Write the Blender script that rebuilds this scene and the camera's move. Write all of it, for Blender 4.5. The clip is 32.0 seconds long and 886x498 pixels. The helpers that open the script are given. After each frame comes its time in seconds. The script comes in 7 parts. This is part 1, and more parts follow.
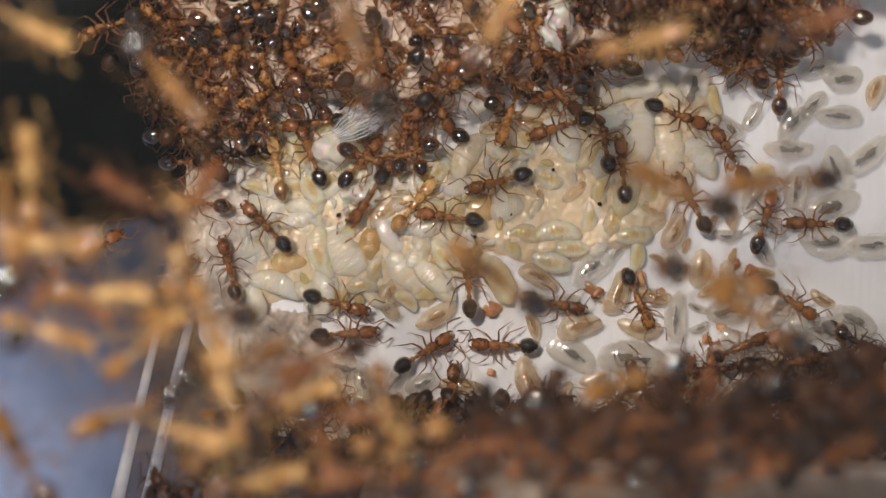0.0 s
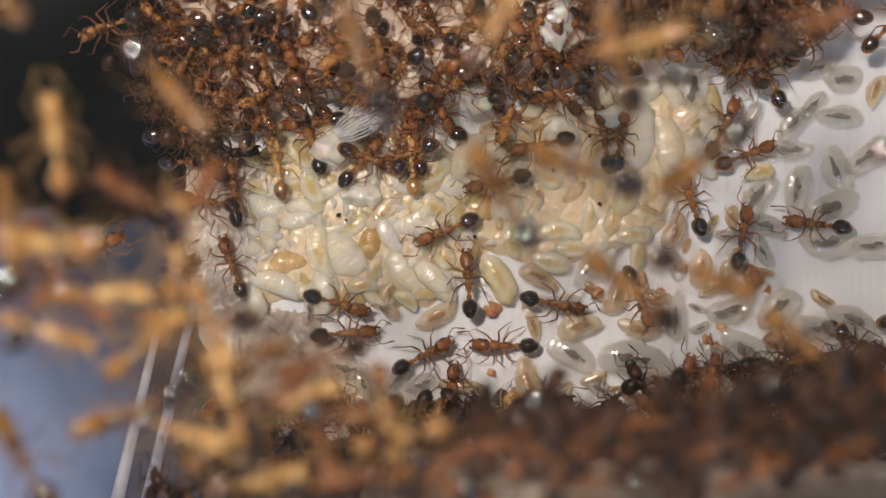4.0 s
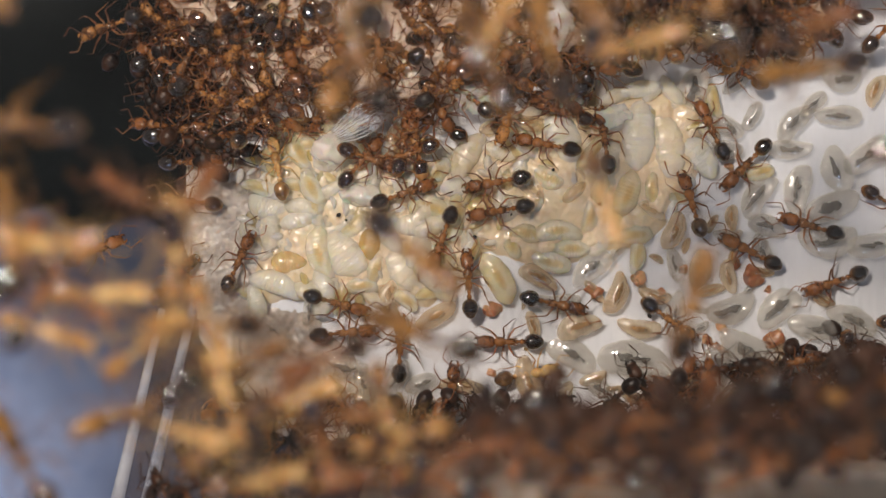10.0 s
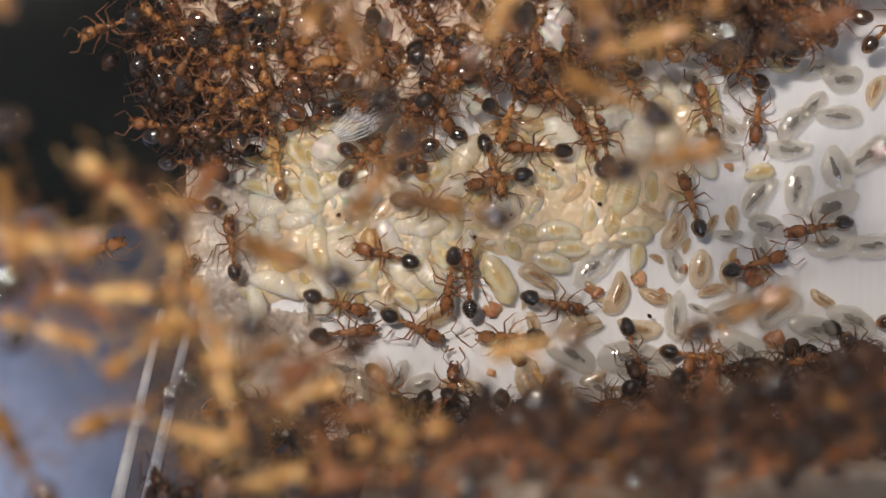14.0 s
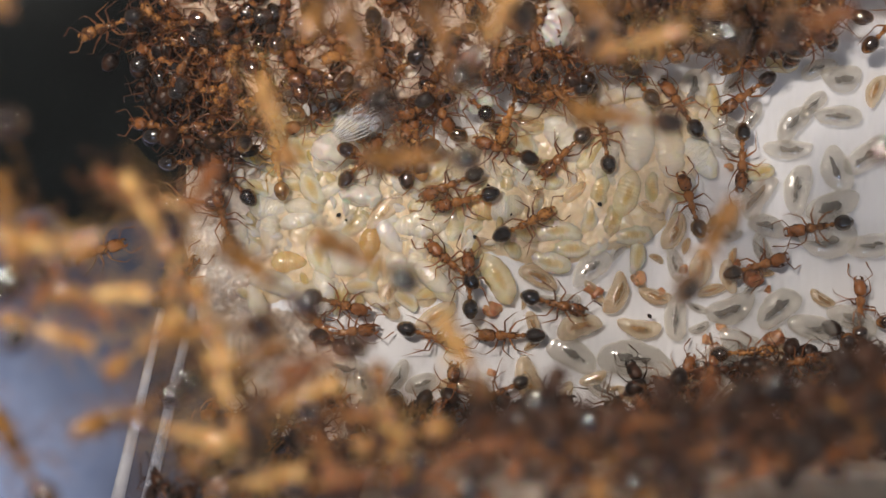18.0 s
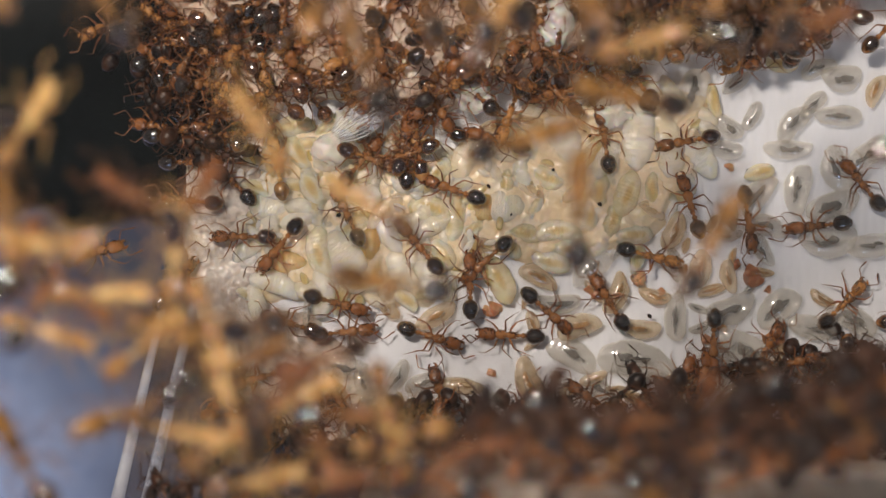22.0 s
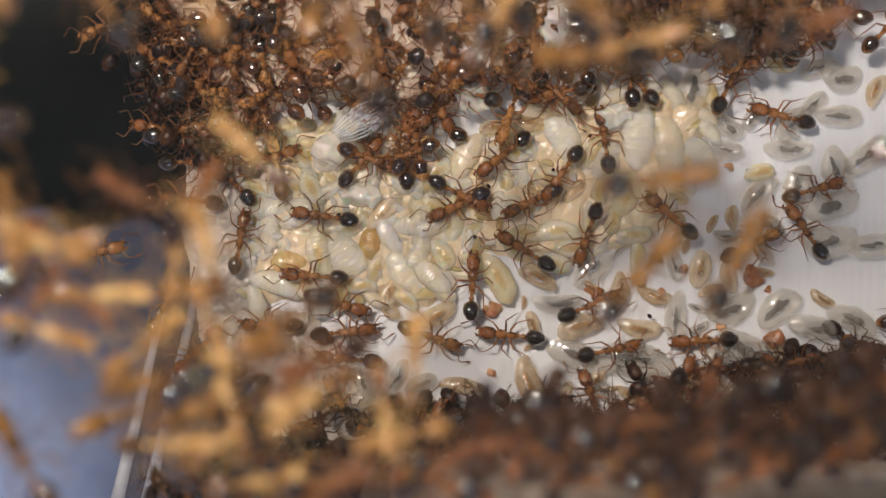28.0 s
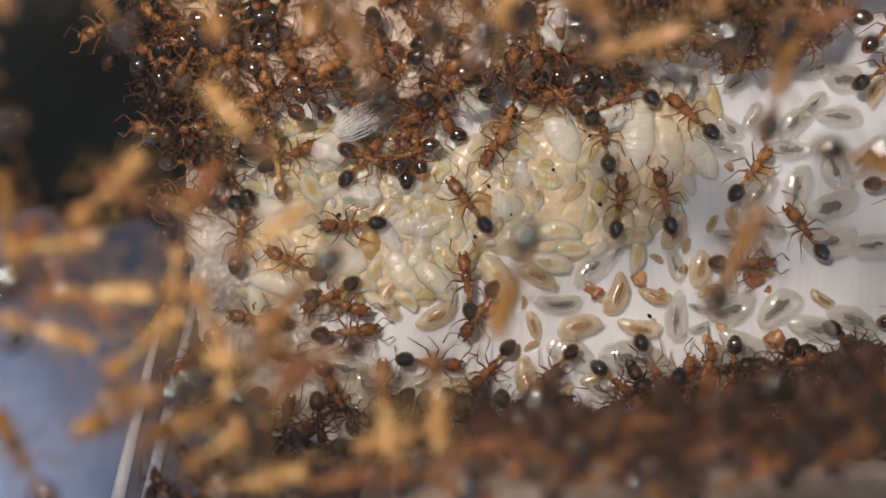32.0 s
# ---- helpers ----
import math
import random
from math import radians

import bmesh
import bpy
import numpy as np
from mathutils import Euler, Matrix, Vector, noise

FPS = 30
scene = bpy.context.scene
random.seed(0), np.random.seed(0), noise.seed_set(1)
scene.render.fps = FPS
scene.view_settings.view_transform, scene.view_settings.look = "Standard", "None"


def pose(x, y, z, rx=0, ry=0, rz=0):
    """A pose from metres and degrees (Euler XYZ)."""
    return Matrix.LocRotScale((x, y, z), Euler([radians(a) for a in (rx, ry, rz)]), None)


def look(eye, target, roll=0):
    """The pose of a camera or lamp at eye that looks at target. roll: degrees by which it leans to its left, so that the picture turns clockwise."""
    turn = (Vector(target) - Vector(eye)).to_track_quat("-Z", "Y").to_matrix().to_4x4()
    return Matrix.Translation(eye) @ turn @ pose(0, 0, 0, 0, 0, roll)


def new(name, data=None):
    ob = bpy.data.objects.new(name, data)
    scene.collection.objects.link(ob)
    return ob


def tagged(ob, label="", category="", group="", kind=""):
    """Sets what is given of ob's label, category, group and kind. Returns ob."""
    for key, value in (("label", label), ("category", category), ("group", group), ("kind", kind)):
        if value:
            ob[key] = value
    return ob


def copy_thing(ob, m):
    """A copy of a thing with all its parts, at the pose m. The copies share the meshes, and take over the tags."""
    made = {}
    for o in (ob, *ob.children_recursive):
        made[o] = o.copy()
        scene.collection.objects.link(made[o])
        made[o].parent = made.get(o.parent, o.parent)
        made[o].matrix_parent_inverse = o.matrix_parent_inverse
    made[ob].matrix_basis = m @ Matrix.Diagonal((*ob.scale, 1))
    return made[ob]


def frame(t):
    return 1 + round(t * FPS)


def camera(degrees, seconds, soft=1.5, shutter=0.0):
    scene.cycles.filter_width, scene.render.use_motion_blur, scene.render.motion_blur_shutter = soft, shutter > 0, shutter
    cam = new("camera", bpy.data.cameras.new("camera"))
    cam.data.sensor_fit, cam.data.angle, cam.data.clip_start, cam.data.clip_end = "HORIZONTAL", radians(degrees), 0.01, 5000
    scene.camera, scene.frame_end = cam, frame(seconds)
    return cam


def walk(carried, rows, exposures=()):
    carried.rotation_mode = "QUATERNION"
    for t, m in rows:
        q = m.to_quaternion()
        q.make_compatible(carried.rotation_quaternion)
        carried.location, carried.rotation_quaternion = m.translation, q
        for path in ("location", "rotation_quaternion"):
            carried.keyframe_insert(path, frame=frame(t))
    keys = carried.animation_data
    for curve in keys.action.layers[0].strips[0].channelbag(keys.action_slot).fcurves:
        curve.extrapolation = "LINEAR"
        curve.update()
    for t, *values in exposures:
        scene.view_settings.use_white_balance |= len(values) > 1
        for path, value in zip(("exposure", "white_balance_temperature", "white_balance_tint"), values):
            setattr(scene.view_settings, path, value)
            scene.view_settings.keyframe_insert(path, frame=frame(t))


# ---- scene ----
# ---- camera: on a stand, looking straight down into the nest ----
cam = camera(39.44, 32.0, soft=1.5, shutter=0.5)
cam.data.dof.use_dof = True
cam.data.dof.focus_distance = 0.0692
cam.data.dof.aperture_fstop = 24.5
walk(cam, [(0.0, pose(0, 0, 0.070)), (32.0, pose(0, 0, 0.070))], [(0.0, 0.0), (32.0, 0.0)])

# ---- light: a small desk lamp above the nest, added fills: warm behind the front wall, and cool ----
world = bpy.data.worlds.new("room_light")
scene.world = world
world.use_nodes = True
back = world.node_tree.nodes["Background"]
back.inputs[0].default_value = (0.93, 0.96, 1.0, 1)
back.inputs[1].default_value = 0.13


def area_lamp(name, eye, target, watts, size, colour):
    data = bpy.data.lights.new(name, "AREA")
    data.energy, data.size, data.color, data.shape = watts, size, colour, "DISK"
    ob = new(name, data)
    ob.matrix_world = look(eye, target)
    return ob


area_lamp("desk_lamp", (-0.036, 0.038, 0.112), (0.0, 0.0, 0.0), 0.124, 0.014, (1.0, 0.87, 0.755))
# added fill that softens shadows and leaves the front wall dim
area_lamp("room_lamp", (0.14, -0.50, 0.40), (0.0, 0.0, 0.0), 0.62, 0.30, (1.0, 0.91, 0.82))
# added blue fill that cools the floor and the cloth; no window stands there
area_lamp("window_light", (0.060, -0.300, 0.42), (0.0, 0.0, 0.0), 0.15, 0.12, (0.42, 0.60, 1.0))

MM = 0.001


# ---- materials ----
def material(name, low, high, rough=0.4, grain=900.0, bump=0.15, sss=0.0, radius=(0.5, 0.2, 0.08), coat=0.0, patchy=1400.0, spec=0.5, sharp=0.35, spread=0.0):
    """A surface that wanders between two colours at two scales, with fine relief."""
    m = bpy.data.materials.new(name)
    m.use_nodes = True
    n, l = m.node_tree.nodes, m.node_tree.links
    b = n["Principled BSDF"]
    tex = n.new("ShaderNodeTexCoord")
    big, fine = n.new("ShaderNodeTexNoise"), n.new("ShaderNodeTexNoise")
    big.inputs["Scale"].default_value, fine.inputs["Scale"].default_value = patchy, grain
    big.inputs["Detail"].default_value, fine.inputs["Detail"].default_value = 2, 3
    info = n.new("ShaderNodeObjectInfo")
    shift = n.new("ShaderNodeVectorMath")
    shift.operation = "MULTIPLY_ADD"
    l.new(info.outputs["Random"], shift.inputs[0])
    shift.inputs[1].default_value = (0.05, 0.03, 0.02)
    l.new(tex.outputs["Object"], shift.inputs[2])
    l.new(shift.outputs[0], big.inputs["Vector"])
    l.new(shift.outputs[0], fine.inputs["Vector"])
    add = n.new("ShaderNodeMath")
    add.operation = "MULTIPLY_ADD"
    l.new(fine.outputs["Fac"], add.inputs[0])
    add.inputs[1].default_value = sharp
    l.new(big.outputs["Fac"], add.inputs[2])
    more = n.new("ShaderNodeMath")
    more.operation = "MULTIPLY_ADD"
    l.new(info.outputs["Random"], more.inputs[0])
    more.inputs[1].default_value = 0.2 if spread else 0.45
    l.new(add.outputs[0], more.inputs[2])
    ramp = n.new("ShaderNodeMapRange")
    ramp.inputs["From Min"].default_value, ramp.inputs["From Max"].default_value = 0.72 + 0.2 * (sharp - 0.35), 1.12 + 0.6 * (sharp - 0.35)
    if spread:
        middle = 0.60 + 0.5 * sharp
        ramp.inputs["From Min"].default_value, ramp.inputs["From Max"].default_value = middle - spread / 2, middle + spread / 2
    l.new(more.outputs[0], ramp.inputs["Value"])
    mix = n.new("ShaderNodeMix")
    mix.data_type = "RGBA"
    mix.inputs["A"].default_value, mix.inputs["B"].default_value = (*low, 1), (*high, 1)
    l.new(ramp.outputs[0], mix.inputs["Factor"])
    l.new(mix.outputs["Result"], b.inputs["Base Color"])
    b.inputs["Roughness"].default_value = rough
    b.inputs["Specular IOR Level"].default_value = spec
    b.inputs["Coat Weight"].default_value = coat
    b.inputs["Coat Roughness"].default_value = 0.04
    if sss:
        b.inputs["Subsurface Weight"].default_value = sss
        b.inputs["Subsurface Radius"].default_value = radius
        b.inputs["Subsurface Scale"].default_value = MM
    if bump:
        bm = n.new("ShaderNodeBump")
        bm.inputs["Strength"].default_value, bm.inputs["Distance"].default_value = bump, 0.00006
        l.new(fine.outputs["Fac"], bm.inputs["Height"])
        l.new(bm.outputs[0], b.inputs["Normal"])
        l.new(bm.outputs[0], b.inputs["Coat Normal"])
    m["mix"] = mix.name
    return m


def spotted(m, colour, long, wide, soft, strength=1.0, back_shift=0.0):
    """Adds an oval patch of another colour along the middle of the body (a gut that shows through, a dark gaster)."""
    n, l = m.node_tree.nodes, m.node_tree.links
    mix = n[m["mix"]]
    tex = n.new("ShaderNodeTexCoord")
    sep = n.new("ShaderNodeSeparateXYZ")
    wob = n.new("ShaderNodeTexNoise")
    wob.inputs["Scale"].default_value = 5200
    wob.inputs["Detail"].default_value = 3
    l.new(tex.outputs["Object"], wob.inputs["Vector"])
    l.new(tex.outputs["Object"], sep.inputs[0])
    terms = []
    for axis, size, mid in (("X", long, back_shift), ("Y", wide, 0.0)):
        a = n.new("ShaderNodeMath")
        a.operation = "MULTIPLY_ADD"
        l.new(sep.outputs[axis], a.inputs[0])
        a.inputs[1].default_value, a.inputs[2].default_value = 1 / (size * MM), -mid / size
        q = n.new("ShaderNodeMath")
        q.operation = "MULTIPLY"
        l.new(a.outputs[0], q.inputs[0])
        l.new(a.outputs[0], q.inputs[1])
        terms.append(q)
    s = n.new("ShaderNodeMath")
    l.new(terms[0].outputs[0], s.inputs[0])
    l.new(terms[1].outputs[0], s.inputs[1])
    w = n.new("ShaderNodeMath")
    w.operation = "MULTIPLY_ADD"
    l.new(wob.outputs["Fac"], w.inputs[0])
    w.inputs[1].default_value = 1.3
    l.new(s.outputs[0], w.inputs[2])
    r = n.new("ShaderNodeMapRange")
    r.inputs["From Min"].default_value, r.inputs["From Max"].default_value = 1.65 + soft, 1.65 - soft
    r.inputs["To Max"].default_value = strength
    l.new(w.outputs[0], r.inputs["Value"])
    over = n.new("ShaderNodeMix")
    over.data_type = "RGBA"
    over.inputs["B"].default_value = (*colour, 1)
    l.new(r.outputs[0], over.inputs["Factor"])
    l.new(mix.outputs["Result"], over.inputs["A"])
    l.new(over.outputs["Result"], n["Principled BSDF"].inputs["Base Color"])
    return m


def sheer(m, share, tint=(1, 1, 1), gloss=0.0):
    """Lets part of the light pass straight through, as in moist, glassy skin; gloss: the wet shine on top."""
    n, l = m.node_tree.nodes, m.node_tree.links
    clear, mix = n.new("ShaderNodeBsdfTransparent"), n.new("ShaderNodeMixShader")
    mix.inputs[0].default_value = share
    clear.inputs[0].default_value = (*tint, 1)
    l.new(n["Principled BSDF"].outputs[0], mix.inputs[1])
    l.new(clear.outputs[0], mix.inputs[2])
    last = mix
    if gloss:
        shine, both = n.new("ShaderNodeBsdfGlossy"), n.new("ShaderNodeAddShader")
        shine.inputs["Color"].default_value = (gloss, gloss, gloss, 1)
        shine.inputs["Roughness"].default_value = 0.12
        l.new(n["Principled BSDF"].inputs["Normal"].links[0].from_socket, shine.inputs["Normal"])
        l.new(mix.outputs[0], both.inputs[0])
        l.new(shine.outputs[0], both.inputs[1])
        last = both
    l.new(last.outputs[0], n["Material Output"].inputs[0])
    return m


CUTICLE = sheer(spotted(material("ant_cuticle", (0.040, 0.015, 0.006), (0.34, 0.138, 0.042), 0.24, 6500, 1.0, 0.0, sharp=0.9, coat=1.0, spread=0.34), (0.48, 0.215, 0.068), 0.56, 0.23, 0.9, 0.3), 0.22, (1.0, 0.70, 0.40))
AMBER_CUTICLE = sheer(material("amber_ant_cuticle", (0.085, 0.032, 0.010), (0.62, 0.290, 0.088), 0.22, 6500, 1.0, 0.0, sharp=0.9, coat=1.0, spread=0.34), 0.25, (1.0, 0.74, 0.45))
HEAD = sheer(spotted(material("ant_head_cuticle", (0.032, 0.012, 0.005), (0.28, 0.102, 0.030), 0.24, 7000, 1.0, 0.0, sharp=0.9, coat=1.0, spread=0.32), (0.42, 0.155, 0.036), 0.36, 0.32, 0.9, 0.28), 0.14, (1.0, 0.66, 0.36))
TAWNY_CUTICLE = sheer(material("tawny_ant_cuticle", (0.08, 0.034, 0.009), (0.38, 0.190, 0.048), 0.22, 5000, 1.0, 0.0, sharp=0.9, coat=1.0, spread=0.34), 0.05, (1.0, 0.74, 0.45))
# darker copies of the ant skins: shade at the walls is put into colour
DARK = material("shade_dark_ant_cuticle", (0.008, 0.004, 0.002), (0.058, 0.021, 0.008), 0.4, 2800, 1.0, 0.0, sharp=0.9, coat=0.12, spec=0.3, spread=0.2)
SHADE_DARK_LEG = sheer(material("shade_dark_ant_leg_cuticle", (0.022, 0.010, 0.005), (0.105, 0.042, 0.016), 0.34, 1500, 0.2), 0.2, (1.0, 0.74, 0.45))
LEG = sheer(material("ant_leg_cuticle", (0.12, 0.045, 0.018), (0.33, 0.140, 0.050), 0.34, 1500, 0.2, 0.3), 0.22, (1.0, 0.74, 0.45))
GASTER = spotted(material("gaster_black", (0.035, 0.014, 0.005), (0.20, 0.095, 0.026), 0.10, 3000, 0.25, 0.0, coat=1.0, spec=0.8), (0.013, 0.007, 0.004), 0.45, 0.42, 0.45)
# gaster of the same copies, shade in its colour
DARK_GASTER = material("shade_dark_ant_gaster", (0.008, 0.004, 0.003), (0.060, 0.024, 0.010), 0.35, 3000, 0.4, 0.0, coat=0.2, spec=0.3)
MASS_GASTER = material("gaster_dark", (0.020, 0.010, 0.005), (0.22, 0.085, 0.028), 0.12, 3000, 0.25, 0.0, coat=1.0, spec=0.8)
MASS_BROWN = material("gaster_mid_brown", (0.05, 0.018, 0.007), (0.26, 0.100, 0.030), 0.14, 3000, 0.25, 0.0, coat=1.0, spec=0.8, sharp=0.9, spread=0.4)
GASTER_BROWN = spotted(material("gaster_brown", (0.06, 0.022, 0.008), (0.26, 0.115, 0.032), 0.12, 3000, 0.25, 0.1, coat=1.0, spec=0.8), (0.022, 0.008, 0.004), 0.42, 0.40, 0.5)
# skins of pale young ants; strong lamplight at the lid is in the colour too
PALE_CUTICLE = sheer(material("young_lit_ant_cuticle", (0.32, 0.15, 0.045), (0.95, 0.61, 0.24), 0.2, 2800, 1.0, 0.2, sharp=0.7, coat=0.9, spec=0.8, spread=0.5), 0.14, (1.0, 0.75, 0.45))
PALE_GASTER = material("young_lit_ant_gaster", (0.10, 0.045, 0.012), (0.42, 0.22, 0.07), 0.12, 3000, 0.25, 0.3, coat=1.0, spec=0.9)
for shell in (GASTER, MASS_GASTER, MASS_BROWN, GASTER_BROWN, PALE_GASTER):
    shell.node_tree.nodes["Principled BSDF"].inputs["Coat IOR"].default_value = 1.8
    shell.node_tree.nodes["Principled BSDF"].inputs["Specular IOR Level"].default_value = 1.0
EYE = material("ant_eye", (0.01, 0.007, 0.006), (0.02, 0.012, 0.01), 0.25, 4000, 0.4)
CREAM = sheer(spotted(material("larva_cream", (0.84, 0.73, 0.50), (0.98, 0.93, 0.78), 0.16, 3000, 0.6, 0.9, (0.9, 0.7, 0.45), 0.9, patchy=900), (0.62, 0.42, 0.10), 0.62, 0.22, 0.9, 0.7), 0.38, (1.0, 0.97, 0.88), 0.018)
CREAM_MASS = sheer(material("brood_mass_cream", (0.82, 0.67, 0.46), (0.98, 0.90, 0.75), 0.2, 4500, 0.35, 0.6, (0.6, 0.5, 0.35), 0.5, patchy=700), 0.06, (1, 1, 1), 0.006)
STAINED_MASS = material("brood_mass_stained", (0.26, 0.21, 0.175), (0.70, 0.63, 0.56), 0.3, 4500, 0.5, 0.3, (0.9, 0.6, 0.4), 0.35, patchy=450)
HEAP_BACKING = material("heap_backing_pinkish", (0.50, 0.35, 0.26), (0.92, 0.78, 0.65), 0.2, 4500, 1.0, 0.4, (0.9, 0.6, 0.4), 0.9, patchy=500)
WHITE = sheer(material("larva_white", (0.90, 0.80, 0.62), (0.98, 0.94, 0.83), 0.14, 4500, 0.8, 0.8, (0.8, 0.7, 0.5), 0.7, patchy=900), 0.34, (1.0, 0.98, 0.93), 0.018)
CLEAR = sheer(spotted(material("larva_clear", (0.52, 0.49, 0.44), (0.86, 0.83, 0.77), 0.06, 2500, 0.8, 0.2, (1.0, 0.85, 0.7), 1.0, patchy=900, spec=1.0), (0.20, 0.18, 0.155), 0.80, 0.32, 0.9, 0.75), 0.74, (0.965, 0.955, 0.93), 0.09)
TAN = sheer(spotted(material("larva_tan", (0.64, 0.50, 0.33), (0.88, 0.77, 0.60), 0.06, 2500, 0.8, 0.2, (1.0, 0.75, 0.5), 1.0, patchy=900, spec=1.0), (0.42, 0.25, 0.07), 0.60, 0.22, 0.9, 0.8), 0.60, (0.975, 0.93, 0.86), 0.08)
GUT = sheer(material("larva_gut", (0.05, 0.044, 0.038), (0.30, 0.265, 0.22), 0.8, 6000, 0.8, patchy=3200, spec=0.1, sharp=0.9), 0.42)
GUT_BROWN = material("larva_gut_brown", (0.16, 0.07, 0.02), (0.46, 0.24, 0.07), 0.95, 6000, 0.6, patchy=2500, spec=0.0)
AMBER = sheer(material("pupa_amber", (0.58, 0.36, 0.13), (0.84, 0.64, 0.34), 0.25, 1500, 0.6, 0.7, (0.9, 0.5, 0.2), 0.6), 0.4, (1.0, 0.94, 0.8), 0.04)
CRUMB = material("food_crumb", (0.36, 0.15, 0.07), (0.72, 0.42, 0.24), 0.3, 2200, 0.8, 0.4, coat=0.3)
FLOOR = material("white_card", (0.64, 0.66, 0.71), (0.80, 0.82, 0.87), 0.45, 420, 0.25, patchy=60)
CLOTH = material("fading_blue_cloth", (0.11, 0.18, 0.42), (0.50, 0.62, 0.96), 0.8, 900, 0.8, patchy=75, spec=0.1)


def light_fade(m, colour, pale, deep):
    """Paints a falloff of light across the cloth, blue to slate, with an uneven edge."""
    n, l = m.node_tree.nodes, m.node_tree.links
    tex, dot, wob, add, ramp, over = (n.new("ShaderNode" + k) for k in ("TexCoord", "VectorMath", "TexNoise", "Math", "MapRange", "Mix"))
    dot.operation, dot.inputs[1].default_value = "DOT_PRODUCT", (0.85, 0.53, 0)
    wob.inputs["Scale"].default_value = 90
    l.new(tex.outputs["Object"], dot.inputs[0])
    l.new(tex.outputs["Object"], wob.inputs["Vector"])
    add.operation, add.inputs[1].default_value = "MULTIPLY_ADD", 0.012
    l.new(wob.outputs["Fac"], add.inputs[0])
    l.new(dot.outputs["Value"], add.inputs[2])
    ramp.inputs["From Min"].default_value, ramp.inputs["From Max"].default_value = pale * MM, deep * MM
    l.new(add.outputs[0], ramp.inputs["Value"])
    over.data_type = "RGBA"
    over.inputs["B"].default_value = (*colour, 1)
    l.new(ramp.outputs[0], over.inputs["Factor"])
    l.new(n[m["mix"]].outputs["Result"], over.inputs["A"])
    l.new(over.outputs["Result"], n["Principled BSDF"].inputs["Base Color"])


# the blue glow's fade to slate is put into the cloth's colour
light_fade(CLOTH, (0.075, 0.085, 0.13), -36.0, -20.0)
TRAY = material("dark_table", (0.002, 0.003, 0.003), (0.008, 0.011, 0.011), 0.7, 300, 0.3, patchy=45, spec=0.05)
GUTTER = sheer(material("slate_clear_plastic", (0.020, 0.016, 0.017), (0.12, 0.095, 0.085), 0.5, 900, 0.6, patchy=330, spec=0.15), 0.68, (0.92, 0.90, 0.90))
RIB = sheer(material("clear_rib_plastic", (0.46, 0.48, 0.56), (0.88, 0.90, 0.97), 0.45, 2600, 0.9, patchy=500), 0.6, (1, 1, 1), 0.05)
SKIN = material("shed_skin", (0.84, 0.83, 0.80), (0.96, 0.96, 0.94), 0.3, 1800, 0.7, 0.5, coat=0.3)
WING = sheer(material("wing_membrane", (0.55, 0.55, 0.56), (0.85, 0.85, 0.86), 0.12, 3000, 0.6, coat=0.8), 0.78, (1, 1, 1), 0.08)
SKIN_SHEET = sheer(material("shed_skin_sheet", (0.78, 0.75, 0.68), (0.95, 0.93, 0.87), 0.2, 4000, 1.0, 0.4, coat=0.8), 0.45, (1, 1, 1), 0.04)
WALL = material("pale_wall_plastic", (0.30, 0.255, 0.22), (0.55, 0.49, 0.43), 0.4, 300, 0.3, patchy=60)


def lined(m):
    """Fine parallel tool marks across a sheet."""
    n, l = m.node_tree.nodes, m.node_tree.links
    tex, wave, b = n.new("ShaderNodeTexCoord"), n.new("ShaderNodeTexWave"), n.new("ShaderNodeBump")
    wave.inputs["Scale"].default_value, wave.inputs["Distortion"].default_value = 620, 1.2
    wave.inputs["Detail Scale"].default_value = 0.4
    l.new(tex.outputs["Object"], wave.inputs["Vector"])
    b.inputs["Strength"].default_value, b.inputs["Distance"].default_value = 0.35, 0.00003
    l.new(wave.outputs["Fac"], b.inputs["Height"])
    old = n["Principled BSDF"].inputs["Normal"].links[0].from_socket
    l.new(old, b.inputs["Normal"])
    l.new(b.outputs[0], n["Principled BSDF"].inputs["Normal"])
    return m


lined(FLOOR)


def pane_material():
    m = bpy.data.materials.new("clear_lid")
    m.use_nodes = True
    n, l = m.node_tree.nodes, m.node_tree.links
    n.remove(n["Principled BSDF"])
    clear, gloss, mix, fre = (n.new("ShaderNode" + k) for k in ("BsdfTransparent", "BsdfGlossy", "MixShader", "Fresnel"))
    gloss.inputs["Roughness"].default_value = 0.05
    fre.inputs["IOR"].default_value = 1.45
    l.new(fre.outputs[0], mix.inputs[0])
    l.new(clear.outputs[0], mix.inputs[1])
    l.new(gloss.outputs[0], mix.inputs[2])
    l.new(mix.outputs[0], n["Material Output"].inputs[0])
    return m


GLASS = pane_material()
BASE = sheer(material("hazy_clear_plastic", (0.006, 0.006, 0.008), (0.03, 0.03, 0.03), 0.6, 900, 0.3, patchy=120, spec=0.05), 0.96, (0.97, 0.98, 0.99))


# ---- mesh helpers: all in millimetres ----
def finish(name, bm, mat, smooth=True):
    me = bpy.data.meshes.new(name)
    bmesh.ops.recalc_face_normals(bm, faces=bm.faces)
    bm.transform(Matrix.Diagonal((MM, MM, MM, 1)))
    bm.to_mesh(me)
    bm.free()
    me.materials.append(mat)
    if smooth:
        me.polygons.foreach_set("use_smooth", [True] * len(me.polygons))
    return me


def part(name, bm, mat, parent, label="", at=(0, 0, 0), turn=(0, 0, 0), smooth=True):
    me = bm if isinstance(bm, bpy.types.Mesh) else finish(name, bm, mat, smooth)
    ob = new(name, me)
    ob.parent = parent
    ob.matrix_basis = pose(at[0] * MM, at[1] * MM, at[2] * MM, *turn)
    return tagged(ob, label)


